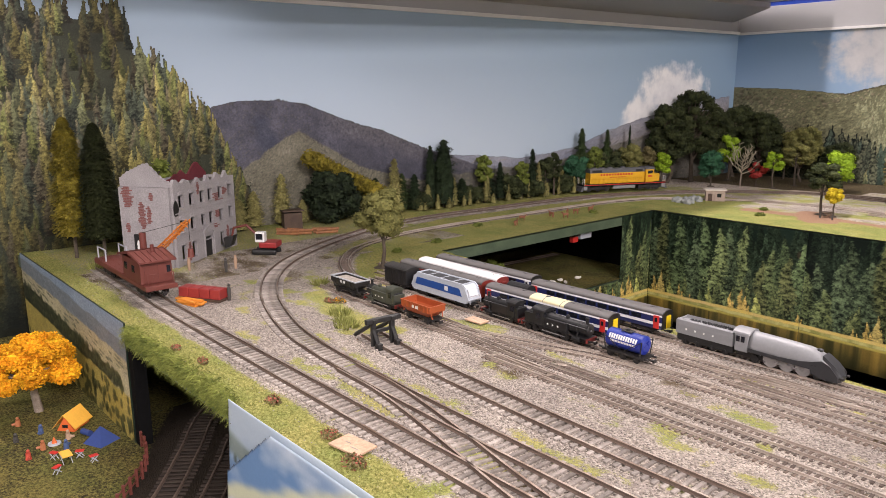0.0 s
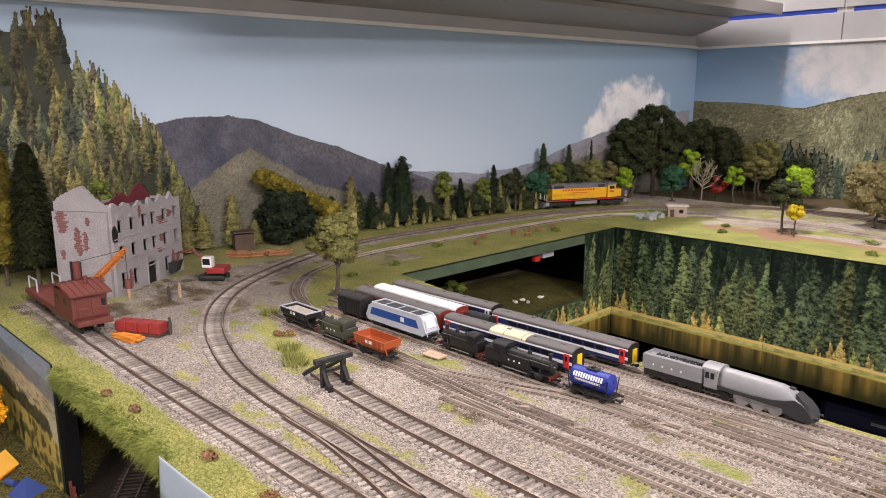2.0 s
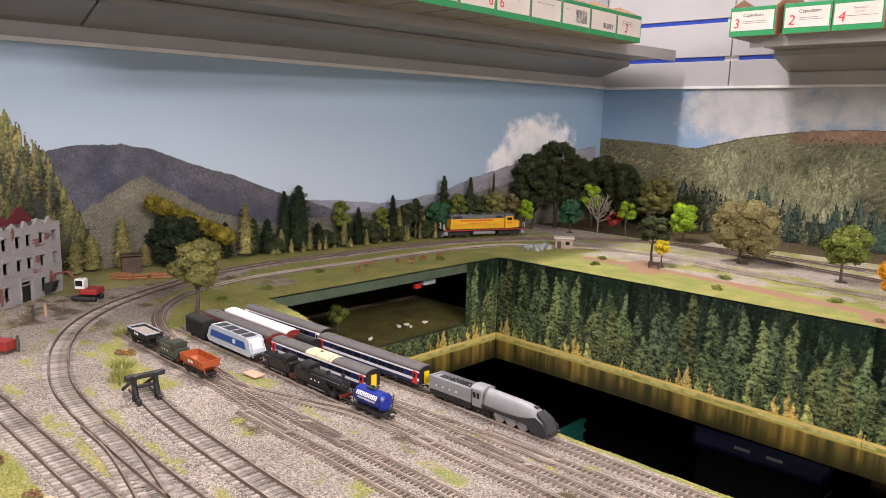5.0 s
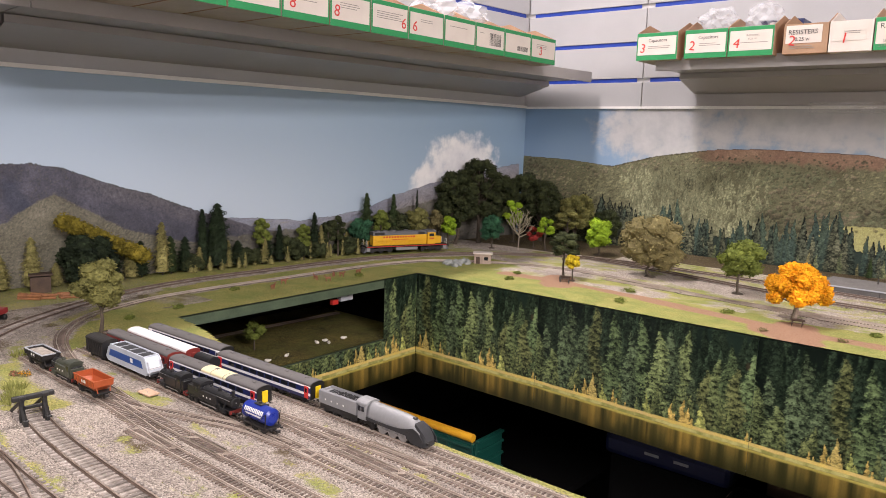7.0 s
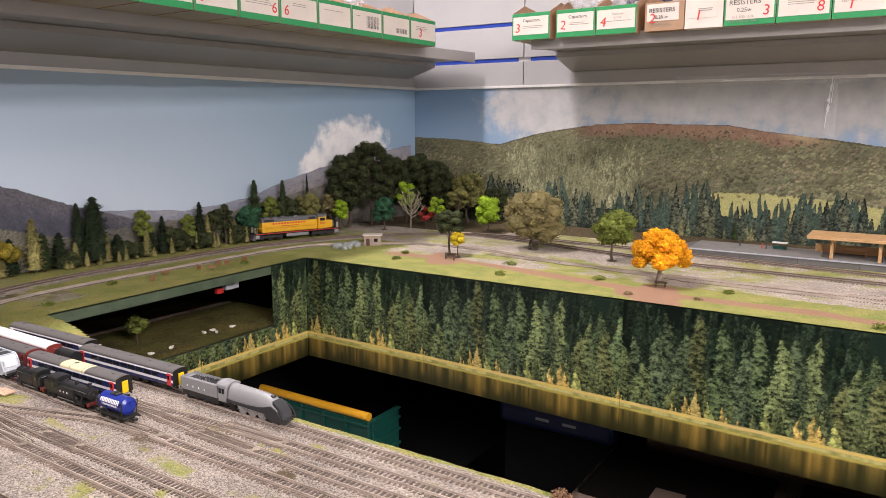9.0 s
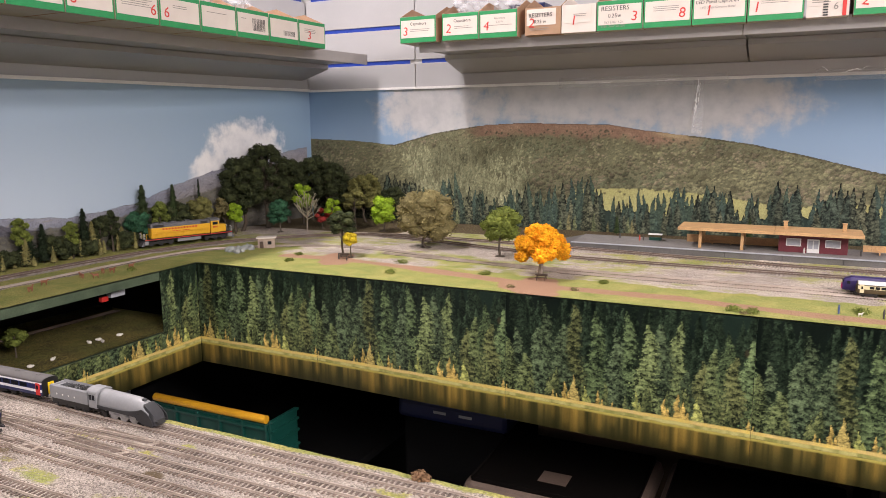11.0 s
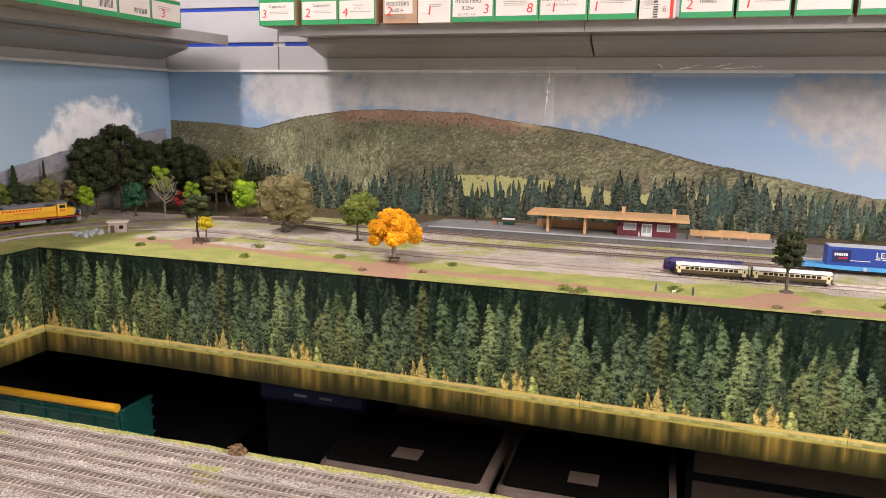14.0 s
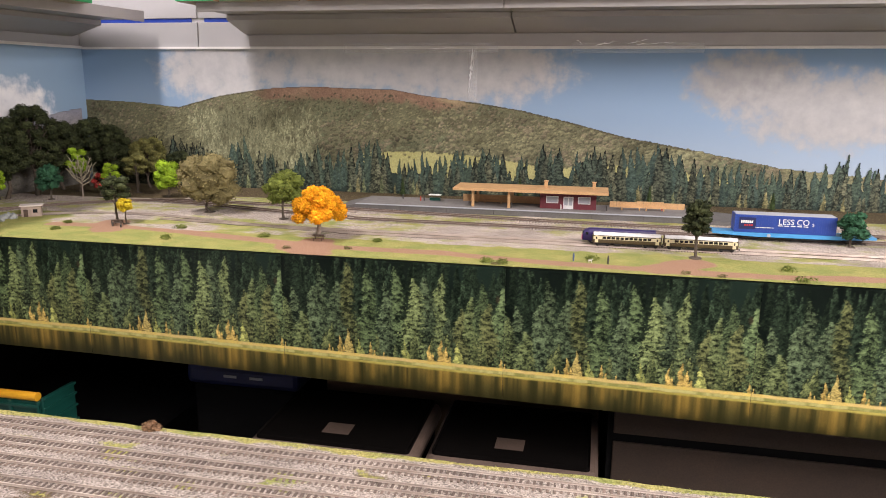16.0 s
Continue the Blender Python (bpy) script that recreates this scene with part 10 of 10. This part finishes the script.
# ---- boxes on the shelves ----
def parts_box(m, w, front_h, lines, number, card=None, green=True, group="parts boxes", seed=0, bag=False):
    r = random.Random(seed)
    t = thing("parts_box", m, ("white labelled card parts box with green bands" if green else "plain card parts box with a written label"), "box", group)
    d, bh, th = 0.15, front_h + 0.016, 0.0012
    body = card or CARD
    part("front_panel", box(B(), 0, w, 0, th, 0, front_h, 0.0002), body, t)
    part("base", box(B(), th, w - th, th + 0.0001, d, 0, th), body, t)
    part("back_panel", box(B(), 0, w, d, d + th, 0, bh), BROWNCARD if not card else body, t)
    for x in (0, w - th):
        g = B()
        a = [g.verts.new((x, y, z)) for y, z in ((th + 0.0001, 0), (d - 0.0001, 0), (d - 0.0001, bh), (d * 0.38, bh + 0.008), (th + 0.0001, front_h))]
        b = [g.verts.new((x + th, y, z)) for y, z in ((th + 0.0001, 0), (d - 0.0001, 0), (d - 0.0001, bh), (d * 0.38, bh + 0.008), (th + 0.0001, front_h))]
        for q in range(5):
            g.faces.new((a[q], a[(q + 1) % 5], b[(q + 1) % 5], b[q]))
        g.faces.new(a[::-1])
        g.faces.new(b)
        bmesh.ops.recalc_face_normals(g, faces=g.faces)
        part("side_panel", g, BROWNCARD if green else body, t)
    if green:
        part("green_band", box(B(), 0.0003, w - 0.0003, -0.0006, -0.0001, 0.0, front_h - 0.0005), BOXGREEN, t)
        part("label", box(B(), 0.003, w - 0.003, -0.0011, -0.0007, 0.0105, front_h - 0.008), LABELW, t)
    else:
        part("label", box(B(), 0.004, w - 0.01, -0.0007, -0.0002, front_h * 0.35, front_h - 0.003), LABELW, t)
    face_m = lambda x, z: pose(x, -0.0013, z, 90, 0, 0)
    z = front_h - 0.019
    for text, size, x in lines:
        if text.startswith("="):
            n = int(text[1:])
            for q in range(n):
                part("printed_line", box(B(), x, x + size * r.uniform(0.7, 1), -0.0013, -0.0012, z - 0.0035 * q, z - 0.0035 * q + 0.0011), INKGREY, t)
            z -= 0.0035 * n
        else:
            text_mesh("printed_text", text, size, INKBLACK if size > 0.008 else INKGREY, t, face_m(x, z))
            z -= size * 1.05
    if number:
        text_mesh("hand_number", number[0], 0.026, INKRED, t, face_m(number[1], front_h * 0.3) @ pose(0, 0, 0.0001, 0, 0, -8))
    part("contents", box(B(), th + 0.002, w - th - 0.002, 0.02, d - 0.003, th + 0.0001, front_h * 0.7, 0.002), INKGREY, t)
    if bag:
        g = B()
        bmesh.ops.create_icosphere(g, subdivisions=3, radius=0.04)
        for v in g.verts:
            n = noise.noise(v.co * 60 + Vector((seed, 0, 0)))
            v.co = Vector((v.co.x * 1.0 * w / 0.1, v.co.y * 1.3, v.co.z * 0.75)) * (1 + 0.45 * n)
        bg = part("plastic_bag", g, FILM, t, "crumpled clear plastic bag")
        bg.location = (w / 2, d * 0.5, front_h + 0.022)
    return t


FH = 0.056
SH = 0.4175
NY = 1.6005
NBOX = [(-0.512, 0.089, [("Capacitors", 0.0092, 0.026), ("=2", 0.05, 0.026)], ("3", 0.007), True, False), (-0.408, 0.086, [("Capacitors", 0.0092, 0.028), ("=2", 0.045, 0.03)], ("2", 0.009), True, True),
        (-0.320, 0.085, [("Resistors", 0.0066, 0.034), ("0.25 W", 0.0052, 0.038), ("=1", 0.055, 0.02)], ("4", 0.009), True, True), (-0.218, 0.076, [("RESISTERS", 0.0115, 0.008), ("0.25 w", 0.0095, 0.02), ("=2", 0.05, 0.012)], ("2", 0.008), False, False),
        (-0.140, 0.07, [("=2", 0.035, 0.024)], ("1", 0.018), False, False), (-0.068, 0.089, [("RESISTERS", 0.0125, 0.008), ("0.25w", 0.0105, 0.022), ("3k3 100r 3.2k", 0.0068, 0.014), ("510r 390r 2k 200", 0.0068, 0.008)], ("3", 0.066), True, False),
        (0.0225, 0.088, [("=3", 0.05, 0.018)], ("8", 0.064), True, False), (0.112, 0.094, [("LED Panel Clip-3mm", 0.0088, 0.006), ("LED 3mm Chrome Bezel", 0.006, 0.014)], ("1", 0.022), True, False),
        (0.208, 0.092, [("=3", 0.06, 0.022)], ("1", 0.008), True, False), (0.304, 0.066, [("=4", 0.03, 0.008)], None, False, False),
        (0.377, 0.095, [("Diodes", 0.0105, 0.032), ("1N4001", 0.0095, 0.034)], ("2", 0.01), True, False), (0.477, 0.091, [("=4", 0.06, 0.03)], ("1", 0.012), True, False),
        (0.575, 0.093, [("=2", 0.04, 0.01)], None, True, False), (0.677, 0.093, [("=2", 0.05, 0.01)], None, True, False), (0.777, 0.093, [("=3", 0.05, 0.01)], ("2", 0.01), True, False), (0.877, 0.093, [("=3", 0.05, 0.01)], None, True, False)]
for k, (x, w, lines, num, green, bag) in enumerate(NBOX):
    nb = parts_box(pose(x, NY, SH + 0.0225), w, FH if green else FH - 0.002, lines, num, None if green else (BROWNCARD if k == 3 else LABELW), green, seed=k, bag=bag)
    if k == 9:
        part("red_band", box(B(), 0.056, 0.062, -0.0012, -0.0008, 0.0005, FH - 0.004), INKRED, nb)
        for q in range(11):
            part("ladder_mark", box(B(), 0.026, 0.034, -0.0012, -0.0008, 0.002 + 0.0045 * q, 0.0042 + 0.0045 * q), INKBLACK, nb)
        text_mesh("hand_number", "6", 0.016, INKGREY, nb, pose(0.042, -0.0012, 0.012, 90, 0, 0))
dark = thing("component_tray", pose(-0.30, 1.72, SH + 0.022 + FH + 0.012), "dark plastic component tray lying on boxes", "tray")
part("tray", box(B(), 0, 0.085, 0, 0.06, 0, 0.016, 0.002), NAVY, dark)
part("label", box(B(), 0.02, 0.065, -0.0008, -0.0002, 0.004, 0.011), LABELW, dark)
WB = [0.47, 0.56, 0.652, 0.726, 0.818, 0.912, 1.002, 1.094, 1.191, 1.287, 1.385, 1.483, 1.583]
WLAB = [([("=2", 0.05, 0.015)], None), ([("=2", 0.05, 0.015)], None), ([("=2", 0.04, 0.015)], None), ([("1K, 10K", 0.007, 0.03)], ("8", 0.012)), ([("10W Potentiometer", 0.0078, 0.01), ("=1", 0.05, 0.025)], ("8", 0.012)), ([("=3", 0.05, 0.02)], ("8", 0.006)), ([("=4", 0.065, 0.012)], ("6", 0.07)), ([("=2", 0.04, 0.03)], ("6", 0.008)), ([("=1", 0.06, 0.015)], None), ([("=1", 0.02, 0.012)], None), ([], None), ([("=3", 0.05, 0.02)], ("3", 0.03))]
for k in range(12):
    y0, y1 = WB[k], WB[k + 1]
    xw = -0.703
    m = Matrix.Translation((xw - 0.1 * (1.5 - y0) * 0.15, y0, SH + 0.0185)) @ pose(0, 0, 0, 0, 0, 90 - 1.5)
    bx = parts_box(m, y1 - y0 - 0.003, FH, WLAB[k][0], WLAB[k][1], seed=40 + k, bag=k in (8, 9, 4))
    if k in (9, 10):
        g = B()
        for q in range(12):
            box(g, 0.045 + 0.0032 * q, 0.045 + 0.0032 * q + (0.0018 if q % 3 else 0.0011), -0.0013, -0.0012, 0.016, 0.04 if k == 9 else 0.026)
        tagged(part("barcode", g, INKBLACK, bx), kind="stuff")
# tape on the wall
tp = thing("clear_tape", pose(0.1, 1.8585, 0), "glossy clear adhesive tape over the picture joint", "tape")
vs = []
for j in range(31):
    z = 0.235 + 0.125 * j / 30
    for i in range(4):
        vs.append((-0.012 + 0.008 * i, -0.003 - 0.0012 * noise.noise((i * 1.7, z * 90, 3)), z))
raw("strip", vs, [(j * 4 + i, j * 4 + i + 1, (j + 1) * 4 + i + 1, (j + 1) * 4 + i) for j in range(30) for i in range(3)], TAPE, tp, smooth=True)
tp = thing("clear_tape", pose(0, 1.8545, 0), "glossy clear adhesive tape along the picture top", "tape")
for x0, x1 in ((-0.22, 0.16), (0.33, 0.62)):
    vs = []
    for i in range(81):
        x = x0 + (x1 - x0) * i / 80
        for j in range(4):
            vs.append((x, -0.002 - 0.0022 * noise.noise((x * 60, j * 1.3, 8)), 0.342 + 0.008 * j))
    raw("strip", vs, [(i * 4 + j, (i + 1) * 4 + j, (i + 1) * 4 + j + 1, i * 4 + j + 1) for i in range(80) for j in range(3)], TAPE, tp, smooth=True)

def glint_fold(x0, z0, x1, z1, y, n, w, seed):
    """A wrinkled fold in the tape, coloured white to stand in for its glint."""
    r = random.Random(seed)
    vs = []
    for k in range(n + 1):
        u = k / n
        ww = w * r.uniform(0.15, 1.0) * math.sin(math.pi * (0.06 + 0.9 * u))
        px, pz = x0 + (x1 - x0) * u + r.gauss(0, 0.0009), z0 + (z1 - z0) * u + r.gauss(0, 0.0009)
        dx, dz = (1, 0) if abs(z1 - z0) > abs(x1 - x0) else (0, 1)
        vs += [(px - dx * ww, y, pz - dz * ww), (px + dx * ww, y - 0.0006, pz + dz * ww)]
    raw("glint_fold", vs, [(2 * k, 2 * k + 2, 2 * k + 3, 2 * k + 1) for k in range(n)], TAPEGLINT, tp)


glint_fold(0.1, 0.357, 0.092, 0.25, -0.004, 26, 0.0034, 1)
glint_fold(0.104, 0.35, 0.1, 0.3, -0.0044, 14, 0.0012, 2)
for k, (a, b, c, e) in enumerate(((0.34, 0.372, 0.352, 0.362), (0.375, 0.357, 0.43, 0.368), (0.45, 0.362, 0.5, 0.372), (0.47, 0.36, 0.56, 0.366), (0.0, 0.352, 0.06, 0.354), (-0.12, 0.352, -0.09, 0.353))):
    glint_fold(a, b, c, e, -0.0062, 12, 0.0016, 5 + k)

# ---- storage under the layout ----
# added sheet: its black replaces the darkness below the boards
slab("underside_blackout", -1.06, 1.6, 1.835, 1.845, -0.9, -0.019, BLACK, "added black sheet standing in for the shade beneath the layout")
def storage_box(x0, x1, y0, y1, ztop, seed):
    t = thing("storage_box", pose(0, 0, 0), "large dark storage box with a taupe rim under the layout", "storage box", "storage boxes")
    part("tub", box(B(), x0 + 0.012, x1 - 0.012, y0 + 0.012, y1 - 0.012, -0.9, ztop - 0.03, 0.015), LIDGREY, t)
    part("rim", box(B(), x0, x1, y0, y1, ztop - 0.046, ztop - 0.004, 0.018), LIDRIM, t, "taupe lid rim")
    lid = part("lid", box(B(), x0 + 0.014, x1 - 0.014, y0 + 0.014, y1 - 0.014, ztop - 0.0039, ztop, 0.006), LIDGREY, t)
    part("lid_label", box(B(), (x0 + x1) / 2 - 0.03, (x0 + x1) / 2 + 0.02, y0 + 0.05, y0 + 0.09, ztop + 0.0002, ztop + 0.0008), LIDRIM, lid)
    for x in (x0 + 0.03, x1 - 0.03):
        part("clip", box(B(), x - 0.012, x + 0.012, y0 - 0.004, y0 - 0.0002, ztop - 0.05, ztop - 0.01, 0.002), LIDRIM, t)


storage_box(-0.185, 0.125, 1.19, 1.43, -0.345, 0)
storage_box(0.135, 0.43, 1.20, 1.44, -0.345, 1)
gc = thing("fold_crate", pose(0, 0, 0), "green plastic crate with a yellow handle bar", "crate")
x0, x1, y0, y1, z0, z1 = -0.90, -0.595, 1.185, 1.27, -0.9, -0.305
part("front", box(B(), x0, x1, y0, y0 + 0.006, -0.45, z1 - 0.012, 0.002), CRATEGREEN, gc)
for z in (-0.33, -0.365, -0.41):
    part("rib", box(B(), x0, x1, y0 - 0.006, y0 - 0.0002, z, z + 0.006, 0.001), CRATEGREEN, gc)
for k in range(6):
    x = x0 + (x1 - x0 - 0.006) * k / 5
    part("upright", box(B(), x, x + 0.006, y0 - 0.0055, y0 - 0.0002, -0.45, -0.318, 0.001), CRATEGREEN, gc)
part("side", box(B(), x1, x1 + 0.006, y0, y1, -0.45, z1 - 0.005, 0.002), CRATEGREEN, gc)
for z in (-0.315, -0.335, -0.36, -0.39):
    part("rib", box(B(), x1 + 0.0062, x1 + 0.011, y0, y1, z, z + 0.005, 0.001), CRATEGREEN, gc)
part("base", box(B(), x0, x1, y0 + 0.0062, y1, -0.45, -0.444), CRATEGREEN, gc)
part("handle_bar", rod(B(), (x0, y0 + 0.003, z1 - 0.004), (x1 - 0.006, y0 + 0.003, z1 - 0.004), 0.0085, 0.0085, 14), CRATEYEL, gc, "yellow handle bar")
# same stand-in for darkness on the west side, no real board
slab("underside_blackout_west", -0.965, -0.96, 1.18, 1.83, -0.9, -0.15, BLACK, "added black sheet standing in for the shade beneath the layout")
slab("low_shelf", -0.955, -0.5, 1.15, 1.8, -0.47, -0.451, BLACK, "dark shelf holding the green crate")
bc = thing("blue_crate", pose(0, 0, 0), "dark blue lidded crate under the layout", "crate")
# tub blacked out so only the lid shows; the black is shade
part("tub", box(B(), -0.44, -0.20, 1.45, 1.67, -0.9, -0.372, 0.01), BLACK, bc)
part("lid", box(B(), -0.45, -0.19, 1.44, 1.68, -0.3715, -0.325, 0.012), CRATEBLUE, bc)
for x in (-0.34, -0.28):
    part("handle", box(B(), x - 0.02, x + 0.01, 1.4385, 1.4398, -0.349, -0.343, 0.0005), PALEGREY, bc)
bd = thing("cardboard_carton", pose(0, 0, 0), "plain brown cardboard carton stored below", "box")
carton = part("carton", box(B(), -0.13, 0.43, 1.45, 1.82, -0.9, -0.24, 0.003), KRAFT, bd)
for x in (0.1, 0.3):
    part("flap", box(B(), x - 0.14, x + 0.05, 1.447, 1.4496, -0.30, -0.242, 0.0006), KRAFT, bd)
cb = thing("cupboard", pose(0, 0, 0), "dim brown cupboard with flat drawer fronts under the layout", "cupboard")
part("carcass", box(B(), 0.445, 1.5, 1.35, 1.8, -0.9, -0.06), BLACK, cb)
for k in range(3):
    part("drawer_front", box(B(), 0.455, 1.495, 1.344, 1.3495, -0.9 + 0.276 * k + 0.008, -0.9 + 0.276 * k + 0.268, 0.002), DIMWOOD, cb)
